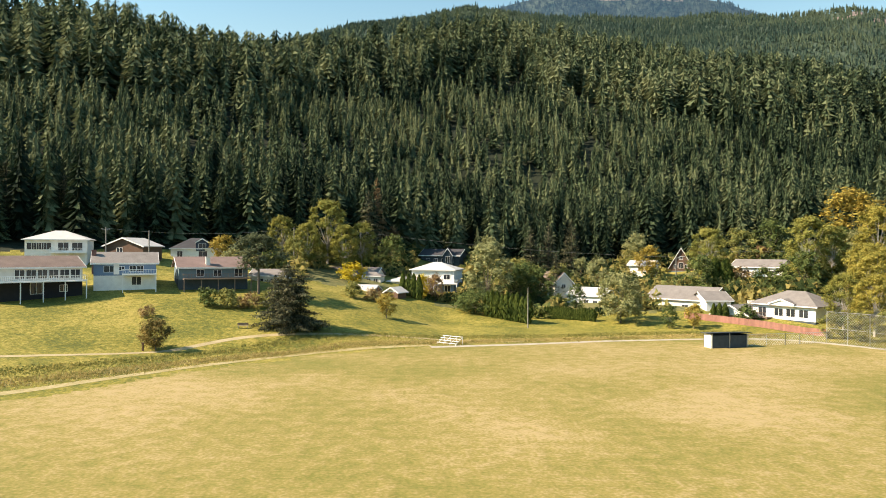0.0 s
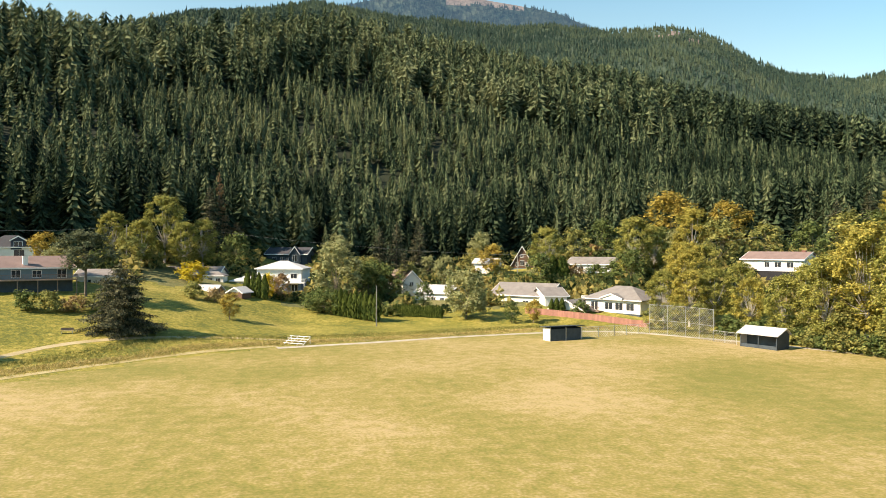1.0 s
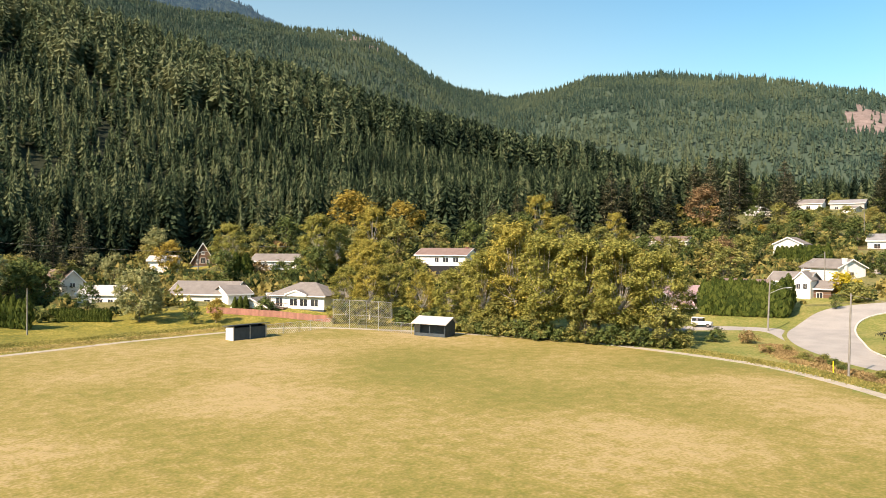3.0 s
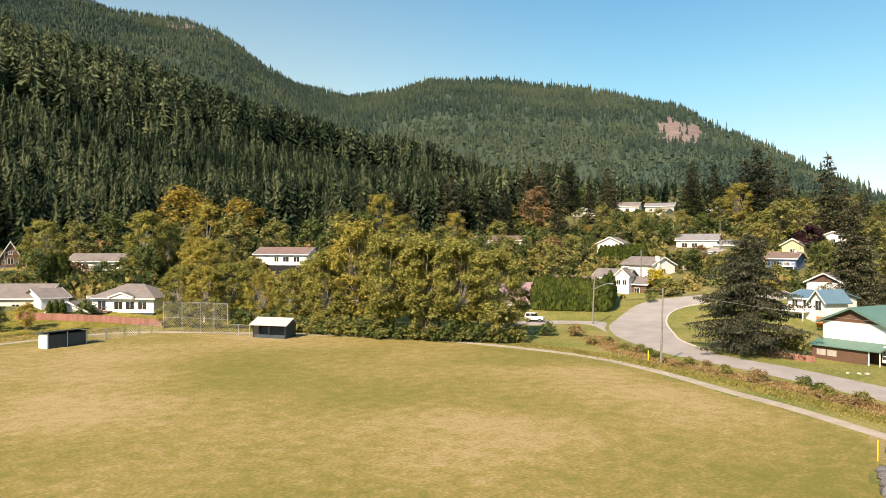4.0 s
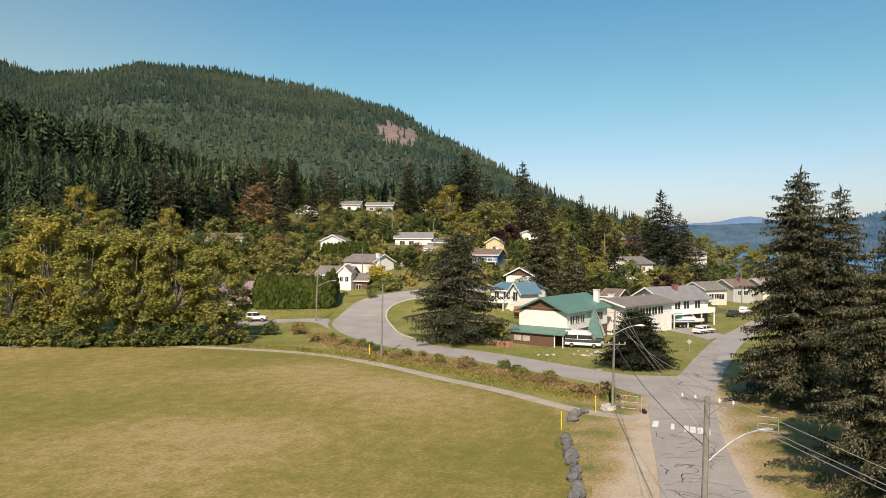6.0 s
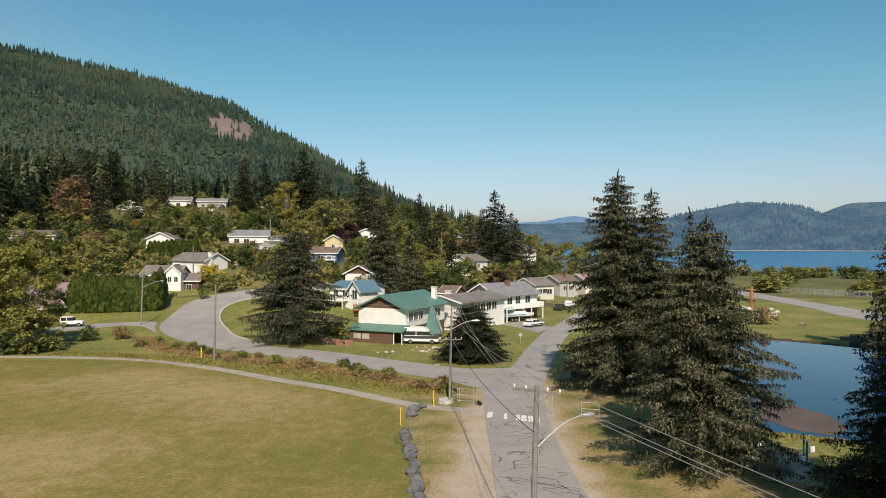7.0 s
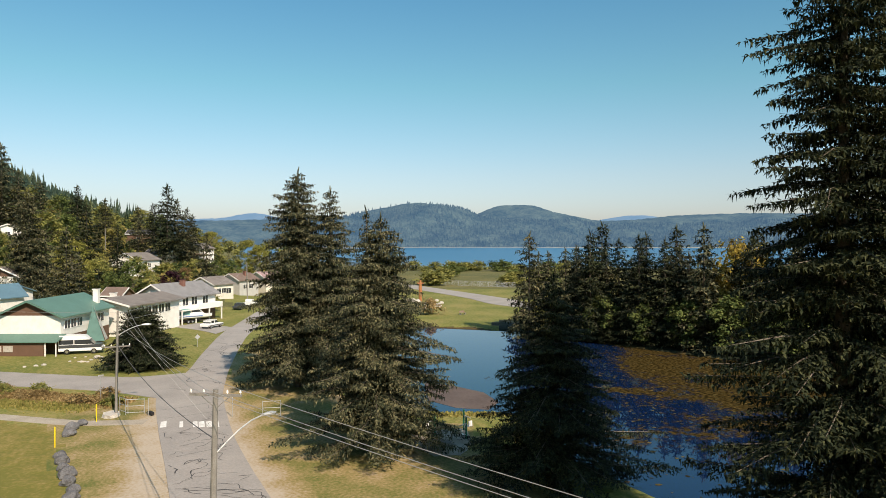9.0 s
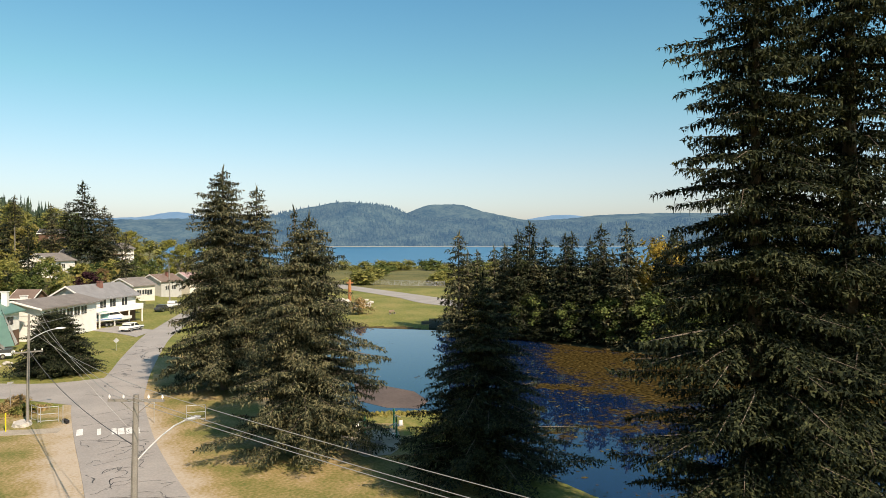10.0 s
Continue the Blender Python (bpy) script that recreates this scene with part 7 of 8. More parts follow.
# ---------------------------------------------------------------- poles and wires
def utility_pole(x, y, h, label, arm=None, lamp=None, low_arm=None, lean=(0, 0), r=0.15):
    """arm, low_arm: (height, half length, turn); lamp: (height, reach, turn, rise)."""
    z = hgt(x, y)
    top = thing("utility_pole", pose(x, y, z), label, "utility pole", "utility poles")
    Shape().tube((0, 0, -0.5), (lean[0], lean[1], h), r * 1.15, r * 0.75, 10).done("pole", M["pole_wood"], top)
    for a in (arm, low_arm):
        if a:
            hh, half, turn = a
            c, s = math.cos(radians(turn)), math.sin(radians(turn))
            o = Vector((lean[0] * hh / h, lean[1] * hh / h, hh))
            d = Vector((c, s, 0)) * half
            q = Shape().tube(o - d, o + d, 0.08, 0.08, 4)
            q.tube(o - d * 0.6, o + Vector((0, 0, -0.6)), 0.02, 0.02, 4).tube(o + d * 0.6, o + Vector((0, 0, -0.6)), 0.02, 0.02, 4)
            q.done("crossarm", M["pole_wood"], top)
            for k in (-0.95, -0.45, 0.45, 0.95):
                p = o + d * k
                Shape().tube(p + Vector((0, 0, 0.04)), p + Vector((0, 0, 0.14)), 0.02, 0.02, 6).tube(p + Vector((0, 0, 0.12)), p + Vector((0, 0, 0.24)), 0.055, 0.03, 8).done("insulator", M["trim"], top)
    if lamp:
        hh, reach, turn, rise = lamp
        c, s = math.cos(radians(turn)), math.sin(radians(turn))
        o = Vector((lean[0] * hh / h, lean[1] * hh / h, hh))
        pts = [o + Vector((c * reach * t, s * reach * t, rise * math.sin(t * 1.45))) for t in (0, 0.25, 0.5, 0.75, 1)]
        q = Shape()
        for p0, p1 in zip(pts, pts[1:]):
            q.tube(p0, p1, 0.04, 0.04, 6)
        a = q.done("lamp_arm", M["metal"], top)
        e = pts[-1]
        f = Vector((c, s, 0))
        Shape().tube(e - f * 0.1, e + f * 0.45, 0.06, 0.11, 8).tube(e + f * 0.45, e + f * 0.7, 0.11, 0.04, 8).done("lamp_head", M["metal"], a)
    return top


utility_pole(32.6, -0.9, 9.5, "grey wooden utility pole with a crossarm and street lamp", arm=(9.25, 1.2, 62), lamp=(6.6, 2.5, -62, 1.35), lean=(0.05, -0.25))
utility_pole(71.4, 6.2, 9.6, "grey wooden utility pole with a low crossarm at the corner", low_arm=(6.3, 1.1, -80), lamp=(7.3, 2.2, -80, 0.9), lean=(0.0, -0.2), r=0.12)
utility_pole(93.8, 40.4, 10.4, "thin bare wooden pole beside the footpath", lean=(0.0, -0.25), r=0.13)
utility_pole(127.1, 68.9, 9.9, "wooden street lamp pole at the bend", lamp=(6.9, 3.2, -50, 1.2), lean=(0.2, -0.3))
utility_pole(*at(65.2, 188), 9.4, "wooden pole beside the road uphill", r=0.16)
utility_pole(17.5, 146.5, 8.4, "weathered bare pole in the meadow", r=0.12)
utility_pole(*at(-25.3, 165), 9.8, "pole with a transformer by the white house", arm=(9.2, 0.8, 10))
utility_pole(*at(-22.4, 170), 8.4, "wooden pole behind the blue house")
utility_pole(*at(-6.6, 202), 10.2, "wooden pole before the yellow trees", arm=(9.6, 0.9, 10))
utility_pole(*at(-11.8, 185), 9.8, "wooden pole by the pine")
utility_pole(*at(18.1, 205), 7.4, "wooden lamp pole on the upper road", lamp=(6.8, 1.8, 0, 0.6))
utility_pole(*at(20.3, 196), 9.6, "brown wooden pole by the cedars")
utility_pole(*at(94.4, 178), 10.6, "wooden pole on the lawn by the road", lean=(0.1, 0.2))
utility_pole(*at(84.4, 252), 9.0, "pale pole up the hill")
utility_pole(*at(70.9, 236), 8.4, "wooden pole beside the hillside road")
utility_pole(*at(67.6, 262), 8.2, "wooden pole above the houses")
utility_pole(-12.0, -24.0, 9.5, "grey wooden utility pole along the road", arm=(9.25, 1.2, 62))


def wire(a, b, sag, label="thin sagging overhead power line", r=0.014):
    a, b = Vector(a), Vector(b)
    s, n = Shape(), 14
    p = [a.lerp(b, i / n) - Vector((0, 0, sag * 4 * (i / n) * (1 - i / n))) for i in range(n + 1)]
    side = (b - a).cross(Vector((0, 0, 1))).normalized() * r
    s.v = [tuple(q + o) for q in p for o in (side, Vector((0, 0, r)), -side, Vector((0, 0, -r)))]
    s.f = [(4 * i + k, 4 * i + (k + 1) % 4, 4 * i + 4 + (k + 1) % 4, 4 * i + 4 + k) for i in range(n) for k in range(4)]
    return tagged(s.done("power_line", M["cable"] if r > 0.02 else M["wire"]), label, "power line", "power lines")


for k in (-0.95, 0.45, 0.95):
    c, s_ = math.cos(radians(62)) * 1.2 * k, math.sin(radians(62)) * 1.2 * k
    wire((32.65 + c, -1.15 + s_, 9.5), (-12 + c, -24 + s_, 9.5), 0.5)
    wire((32.65 + c, -1.15 + s_, 9.5), (71.4 + k * 0.2, 6.0 - k, 9.4 + 0.1 * k), 0.6)
wire((32.6, -1.0, 7.4), (71.4, 6.1, 6.6), 0.7, "thick dark communication cable", 0.03)
wire((71.4, 6.0, 9.4), (93.8, 40.2, 10.2), 0.5)
wire((93.8, 40.2, 10.2), (127.3, 68.6, 9.6), 0.6)
wire((71.4, 5.9, 9.4), at(94.4, 178) + (hgt(*at(94.4, 178)) + 10.3,), 1.6)
wire((71.4, 6.0, 8.6), at(94.4, 178) + (hgt(*at(94.4, 178)) + 9.6,), 1.8)
wire((71.4, 6.1, 9.2), (66.6, -1.6, 0.1), 0.0, "slanting guy wire with a marker")
wire((127.3, 68.6, 9.6), at(65.2, 188) + (hgt(*at(65.2, 188)) + 9.2,), 0.6)
for a0, a1 in (((-25.3, 165, 9.5), (-11.8, 185, 9.5)), ((-11.8, 185, 9.5), (-6.6, 202, 9.8)), ((-6.6, 202, 9.8), (18.1, 205, 7.2)), ((18.1, 205, 7.2), (20.3, 196, 9.3)), ((20.3, 196, 9.3), (36, 200, 9.0))):
    wire((*at(*a0[:2]), hgt(*at(*a0[:2])) + a0[2]), (*at(*a1[:2]), hgt(*at(*a1[:2])) + a1[2]), 1.2)


# ---------------------------------------------------------------- street corner
def boulder(x, y, r, seed):
    g = np.random.default_rng(seed)
    bm = bmesh.new()
    bmesh.ops.create_icosphere(bm, subdivisions=3, radius=1)
    for v in bm.verts:
        n = noise.noise(v.co * 1.1 + Vector((seed * 3.7, 0, 0))) * 0.35 + noise.noise(v.co * 2.7 + Vector((0, seed * 1.3, 0))) * 0.14
        v.co = Vector((v.co.x * g.uniform(0.99, 1.01), v.co.y, v.co.z * 0.8)) * (1 + n)
    me = bpy.data.meshes.new("boulder")
    bm.to_mesh(me)
    bm.free()
    me.materials.append(M["stone"])
    ob = new("boulder", me)
    ob.matrix_world = pose(x, y, r * 0.42, g.uniform(-15, 15), g.uniform(-15, 15), g.uniform(0, 360)) @ Matrix.Diagonal((r * g.uniform(0.9, 1.2), r * g.uniform(0.85, 1.1), r, 1))
    return tagged(ob, "dark grey boulder in a row along the field", "boulder", "boulder row")


STONES = [(42.2, 5.4), (43.8, 5.7), (45.4, 6.1), (47.1, 6.3), (48.7, 6.8), (50.4, 6.9), (52.1, 7.4), (53.8, 7.7), (55.6, 8.2), (57.3, 8.5), (59.0, 8.9), (65.2, 9.2), (67.2, 9.3), (68.6, 8.6), (36.5, 4.2), (38.3, 4.6), (40.2, 5.0)]
for i, (x, y) in enumerate(STONES):
    boulder(x, y, 0.40 + 0.17 * ((i * 7) % 5) / 5, i + 3)
tagged(Shape().add([(71.3 + 0.95 * math.cos(a * 0.6283) * (1 + 0.12 * (a % 3)), 6.6 + 0.7 * math.sin(a * 0.6283), 0.32 - 0.07 * (a % 2)) for a in range(10)] + [(71.3 + 1.1 * math.cos(a * 0.6283), 6.6 + 0.85 * math.sin(a * 0.6283), -0.1) for a in range(10)],
       [tuple(range(10))] + [(i, i + 10, (i + 1) % 10 + 10, (i + 1) % 10) for i in range(10)]).done("flat_stone", M["pale_stone"]), "pale flat stone beside the footpath", "stone")
for x, y, tilt in ((61.9, 9.7, 3), (69.4, 7.6, 0)):
    p = thing("yellow_post", pose(x, y, 0, 0, tilt, 0), "yellow painted steel bollard post", "post", "yellow posts")
    Shape().tube((0, 0, -0.3), (0, 0, 1.55), 0.05, 0.05, 10).tube((0, 0, 1.55), (0, 0, 1.6), 0.05, 0.02, 10).done("post", M["yellow_paint"], p)


def barrier(x, y, turn, label):
    top = thing("barrier_gate", pose(x, y, hgt(x, y), 0, 0, turn), label, "gate", "barrier gates")
    for x0 in (-0.8, 0.8):
        Shape().tube((x0, 0, -0.2), (x0, 0, 1.4), 0.032, 0.032, 6).done("post", M["metal"], top)
    for z in (0.15, 0.75, 1.35):
        Shape().tube((-0.8, 0, z), (0.8, 0, z), 0.025, 0.025, 6).done("rail", M["metal"], top)
    return top


barrier(66.4, -7.2, 80, "white pipe barrier gate on the grass")
barrier(72.2, 5.6, 30, "white pipe barrier at the footpath")
barrier(71.4, 4.6, 85, "white pipe barrier beside another")


def sign(x, y, h, face, w, hh, label, mat="trim", turn=90):
    top = thing("road_sign", pose(x, y, hgt(x, y), 0, 0, turn), label, "sign", "road signs")
    Shape().tube((0, 0, -0.3), (0, 0, h), 0.03, 0.03, 6).done("post", M["metal"], top)
    if face == "diamond":
        Shape().prism([(0, h - hh), (w / 2, h - hh / 2), (0, h), (-w / 2, h - hh / 2)], -0.06, -0.04).done("panel", M[mat], top)
    else:
        Shape().box(-w / 2, -0.06, h - hh, w / 2, -0.04, h).done("panel", M[mat], top)


sign(113.4, -1.4, 1.9, "diamond", 0.8, 0.8, "grey back of a diamond road sign", "metal", -80)
sign(78.5, 8.2, 2.6, "bar", 0.55, 0.16, "grey street name sign on a thin post", "metal", -60)
sign(70.2, 3.4, 1.6, "bar", 0.05, 0.4, "thin leaning marker post", "metal", 0)
sign(67.2, -3.8, 1.8, "bar", 0.06, 0.4, "thin grey marker post", "metal", 0)
sign(94.6, 42.6, 1.6, "bar", 0.14, 1.5, "yellow cable marker post", "yellow_paint", -60)
s = thing("litter_box", pose(70.5, 3.2, hgt(70.5, 3.2), 0, 0, 20), "small dark box on the verge", "box")
Shape().box(-0.5, -0.15, 0.1, 0.5, 0.15, 0.3).box(-0.4, -0.1, 0, -0.3, 0.1, 0.1).box(0.3, -0.1, 0, 0.4, 0.1, 0.1).done("box", M["dark"], s)


def crosswalk():
    for i, (t, w) in enumerate(((0.02, 0.5), (0.3, 0.3), (0.52, 0.4), (0.62, 0.5), (0.74, 0.5), (0.86, 0.35))):
        x, y = 66.3 + (64.6 - 66.3) * t, 2.1 + (-3.1 - 2.1) * t
        o = Shape().slab([(x - 1.1, y + w * 0.5, 0.062), (x - 1.0, y - w * 0.5, 0.062), (x + 1.1, y - w * 0.45, 0.062), (x + 1.0, y + w * 0.5, 0.062)], 0.008).done("crosswalk_stripe", M["paint"])
        tagged(o, "worn white painted crossing stripe", "road marking", "crossing stripes", "structure")


crosswalk()


def crack_lines():
    g = np.random.default_rng(77)
    s = Shape()

    mid = lambda x, t: np.interp(x, [p[0] for p in MAIN_L], [p[1] for p in MAIN_L]) * (1 - t) + np.interp(x, [p[0] for p in MAIN_R], [p[1] for p in MAIN_R]) * t

    def crack(x, y, a, n, w, wander):
        pts = []
        for _ in range(n):
            if not (mid(x, 0.97) < y < mid(x, 0.03)):
                break
            pts.append(Vector((x, y, 0.062)))
            a += g.normal() * wander
            x, y = x + math.cos(a) * 0.45, y + math.sin(a) * 0.45
        for p, q in zip(pts, pts[1:]):
            d = (q - p).normalized()
            o = Vector((-d.y, d.x, 0)) * w * g.uniform(0.10, 0.30)
            s.add([p - o, q - o, q + o, p + o], [(0, 1, 2, 3)])

    def network(x, y, a, n, w, wander):
        crack(x, y, a, n, w, wander)
        for _ in range(n // 7):
            u = g.uniform(0, n * 0.4)
            crack(x + math.cos(a) * u, y + math.sin(a) * u + g.uniform(-0.8, 0.8), a + g.choice([-0.9, 0.9, 0.3, -0.3]), int(g.integers(4, 11)), w * 0.75, 0.8)

    for x, t, a, n, w, wan in ((41, 0.2, 0.1, 40, 0.17, 0.5), (44, 0.15, 0.0, 34, 0.17, 0.6), (48, 0.15, -1.2, 10, 0.14, 0.3), (52, 0.1, 0.05, 26, 0.17, 0.6), (56, 0.15, -1.4, 11, 0.13, 0.2), (50, 0.8, 0.3, 22, 0.15, 0.7), (54, 0.7, 1.0, 14, 0.16, 0.9), (56, 0.75, 0.4, 16, 0.16, 0.9),
                               (46, 0.85, 0.0, 26, 0.13, 0.3), (60, 0.85, 0.2, 18, 0.15, 0.5), (63.5, 0.05, -1.5, 11, 0.15, 0.15), (68.5, 0.1, -1.45, 13, 0.15, 0.08), (72, 0.05, -1.45, 13, 0.13, 0.08), (44, 0.55, -0.6, 10, 0.12, 0.6), (60, 0.3, -0.9, 10, 0.13, 0.5),
                               (88, 0.4, 0.2, 20, 0.2, 0.7), (92, 0.55, 0.5, 16, 0.2, 0.9), (95, 0.5, -0.4, 18, 0.2, 0.8), (98, 0.4, 0.0, 30, 0.2, 0.5), (105, 0.6, -0.2, 30, 0.22, 0.4), (114, 0.5, -0.1, 30, 0.22, 0.4), (100, 0.85, -0.1, 24, 0.2, 0.3), (80, 0.4, 0.4, 16, 0.16, 0.5), (43, 0.9, -0.1, 30, 0.12, 0.25)):
        network(x, float(mid(x, t)), a, n, w, wan)
    tagged(s.done("sealed_cracks", M["tar"]), "wandering black tar-sealed cracks in the asphalt", "road cracks", kind="stuff")


crack_lines()


# ---------------------------------------------------------------- vehicles
def wheels(top, xs, y, r):
    for x in xs:
        for side in (-y, y):
            t = Shape().tube((x, side - 0.11, r), (x, side + 0.11, r), r, r, 16).done("wheel", M["rubber"], top)
            Shape().tube((x, side - 0.125, r), (x, side + 0.125, r), r * 0.58, r * 0.58, 12).done("rim", M["chrome"], t)


def vehicle(name, x, y, turn, body, cabin, width, paint, label, axle, r, roof=None, glass_inset=0.08, lower=None):
    """body and cabin: side profiles in x and z, the front towards +x."""
    top = thing(name, pose(x, y, hgt(x, y) + 0.05, 0, 0, turn), label, name)
    w = width / 2
    o = Shape().prism(body, -w, w).done("body", M[paint], top)
    m = o.modifiers.new("bevel", "BEVEL")
    m.width, m.segments, m.limit_method = 0.07, 2, "ANGLE"
    if cabin:
        Shape().prism(cabin, -w + glass_inset, w - glass_inset).done("window_glass", M["glass"], top)
        xs, zt = [p[0] for p in cabin], max(p[1] for p in cabin)
        tops = sorted(p[0] for p in cabin if p[1] > zt - 0.05)
        q = Shape().box(tops[0] - 0.05, -w + 0.06, zt - 0.02, tops[-1] + 0.05, w - 0.06, zt + 0.07).done("roof", M[roof or paint], top)
        m = q.modifiers.new("bevel", "BEVEL")
        m.width, m.segments = 0.03, 2
        zb = min(p[1] for p in cabin)
        for px in ((tops[0] + min(xs)) / 2 + 0.02, (tops[0] + tops[-1]) / 2):
            Shape().box(px - 0.05, -w + 0.05, zb, px + 0.05, w - 0.05, zt).done("pillar", M[roof or paint], top)
    if lower:
        z0, z1, mat = lower
        Shape().box(body[0][0] + 0.05, -w - 0.012, z0, max(p[0] for p in body) - 0.08, w + 0.012, z1).done("side_band", M[mat], top)
    wheels(top, axle, w - 0.1, r)
    f = max(p[0] for p in body)
    for sgn in (-1, 1):
        Shape().box(f - 0.06, sgn * (w - 0.3) - 0.16, 0.62, f + 0.015, sgn * (w - 0.3) + 0.16, 0.8).done("headlight", M["chrome"], top)
    Shape().box(f - 0.05, -w + 0.1, 0.34, f + 0.08, w - 0.1, 0.5).done("bumper", M["chrome"], top)
    return top


SEDAN = [(-2.3, 0.35), (2.3, 0.35), (2.32, 0.7), (1.1, 0.92), (-1.75, 0.95), (-2.3, 0.85)]
SEDAN_TOP = [(-1.7, 0.93), (1.0, 0.91), (0.35, 1.38), (-1.0, 1.4)]
vehicle("camper_van", 112.6, 14.2, -92, [(-2.8, 0.4), (2.8, 0.4), (2.82, 0.95), (1.9, 1.25), (1.45, 1.35), (-2.8, 1.35)], [(-2.75, 1.35), (1.85, 1.25), (1.15, 2.0), (-2.75, 2.0)], 2.0, "car_white", "white and dark grey high-roofed camper van", (-1.7, 1.75), 0.36, lower=(0.85, 1.3, "car_grey"), roof="car_white")
Shape().prism([(-2.8, 2.05), (1.1, 2.05), (0.6, 2.5), (-0.4, 2.62), (-2.7, 2.6)], -0.93, 0.93).done("high_roof", M["car_white"], bpy.data.objects["camper_van"])
vehicle("sedan_car", 137.3, -4.2, -38, SEDAN, SEDAN_TOP, 1.75, "car_white", "silver-white sedan parked on the driveway", (-1.4, 1.4), 0.32, lower=(0.45, 0.62, "car_grey"))
vehicle("sedan_car", 170, -11.5, -30, SEDAN, SEDAN_TOP, 1.75, "car_grey", "dark grey sedan parked by the lawn", (-1.4, 1.4), 0.32)
vehicle("pickup_truck", 176, -14.0, -30, [(-2.6, 0.45), (2.5, 0.45), (2.52, 0.95), (1.2, 1.1), (-2.6, 1.1)], [(-0.5, 1.08), (1.1, 1.08), (0.6, 1.65), (-0.4, 1.68)], 1.9, "car_white", "white pickup truck beside the lawn", (-1.6, 1.6), 0.38)
vehicle("jeep", 124.2, 80.6, -70, [(-1.9, 0.5), (1.9, 0.5), (1.92, 1.05), (0.5, 1.15), (-1.9, 1.15)], [(-1.8, 1.13), (0.45, 1.13), (0.25, 1.75), (-1.75, 1.78)], 1.75, "car_white", "white jeep parked in the lane", (-1.2, 1.25), 0.4)
vehicle("sedan_car", *at(70.4, 226), -10, SEDAN, SEDAN_TOP, 1.75, "car_white", "white car parked up the hill road", (-1.4, 1.4), 0.32)


def boat():
    top = thing("motor_boat", pose(147.2, -1.2, hgt(147, -1.2), 0, 0, -66), "white cabin motor boat on a trailer with a teal canopy", "boat")
    sec = [(-3.6, 1.15, 0.75), (-1.5, 1.25, 0.7), (0.8, 1.2, 0.72), (2.6, 0.75, 0.85), (3.7, 0.06, 1.25)]
    v, f = [], []
    for x, w, keel in sec:
        v += [(x, -w, 1.65), (x, -w * 0.9, 1.1), (x, 0, keel), (x, w * 0.9, 1.1), (x, w, 1.65)]
    for i in range(len(sec) - 1):
        for k in range(4):
            f.append((i * 5 + k, i * 5 + k + 1, i * 5 + k + 6, i * 5 + k + 5))
        f.append((i * 5 + 4, i * 5, i * 5 + 5, i * 5 + 9))
    f.append((0, 1, 2, 3, 4))
    Shape().add(v, f).done("hull", M["car_white"], top)
    Shape().prism([(-1.2, 1.65), (1.9, 1.65), (1.1, 2.35), (0.6, 2.75), (-1.0, 2.8)], -0.9, 0.9).done("cabin", M["car_white"], top)
    Shape().prism([(-0.9, 2.15), (1.15, 2.15), (0.62, 2.6), (-0.9, 2.6)], -0.93, 0.93).done("cabin_window", M["glass"], top)
    Shape().prism([(-3.2, 1.65), (-1.2, 1.65), (-1.1, 2.75), (-2.6, 2.7)], -0.95, 0.95).done("canopy", M["tarp"], top)
    Shape().box(-3.6, -1.265, 1.36, 1.2, 1.265, 1.46).done("hull_stripe", M["blue_paint"], top)
    t = Shape()
    for y in (-0.7, 0.7):
        t.box(-3.6, y - 0.06, 0.5, 3.0, y + 0.06, 0.62)
    t.box(2.9, -0.75, 0.5, 3.1, 0.75, 0.62).box(3.0, -0.06, 0.5, 4.6, 0.06, 0.6).box(-3.5, -0.8, 0.6, -3.3, 0.8, 1.0).box(0.2, -0.8, 0.6, 0.4, 0.8, 0.95)
    t.done("trailer_frame", M["dark"], top)
    wheels(top, (-1.6, -0.8), 1.05, 0.34)


boat()


def small_boat(x, y, turn, label):
    top = thing("rowing_boat", pose(x, y, hgt(x, y) + 0.3, 0, 0, turn), label, "boat")
    Shape().prism([(-2.6, 0.9), (-2.5, 0.1), (1.6, 0.1), (3.0, 0.9)], -0.9, 0.9).done("hull", M["car_white"], top)
    Shape().prism([(-0.8, 0.9), (0.9, 0.9), (0.3, 1.5), (-0.7, 1.5)], -0.7, 0.7).done("windscreen", M["glass"], top)
    Shape().box(-2.0, -0.8, -0.3, 2.0, -0.7, 0.1).box(-2.0, 0.7, -0.3, 2.0, 0.8, 0.1).done("trailer_frame", M["dark"], top)


small_boat(*at(24.0, 172), -10, "white motor boat parked behind the houses")
s = thing("utility_trailer", pose(*at(65.9, 186), hgt(*at(65.9, 186)), 0, 0, -20), "dark flat trailer beside the road", "trailer")
Shape().box(-1.8, -0.9, 0.5, 1.8, 0.9, 0.65).box(-1.8, -0.9, 0.65, -1.7, 0.9, 1.0).done("bed", M["dark"], s)
wheels(s, (-0.5, 0.5), 0.95, 0.32)
s = thing("excavator_bucket", pose(*at(77.9, 143), hgt(*at(77.9, 143)), 0, 0, 10), "orange plastic play slide by the white house", "slide")
Shape().slab([(-1.2, 0, 2.6), (-1.2, 1.4, 2.6), (1.2, 1.4, 1.6), (1.2, 0, 1.6)], 1.2).box(-1.1, 0.1, -0.2, -0.9, 0.3, 1.6).box(0.9, 0.1, -0.2, 1.1, 0.3, 1.0).done("slide_body", M["orange_paint"], s)
s.name = "play_slide"

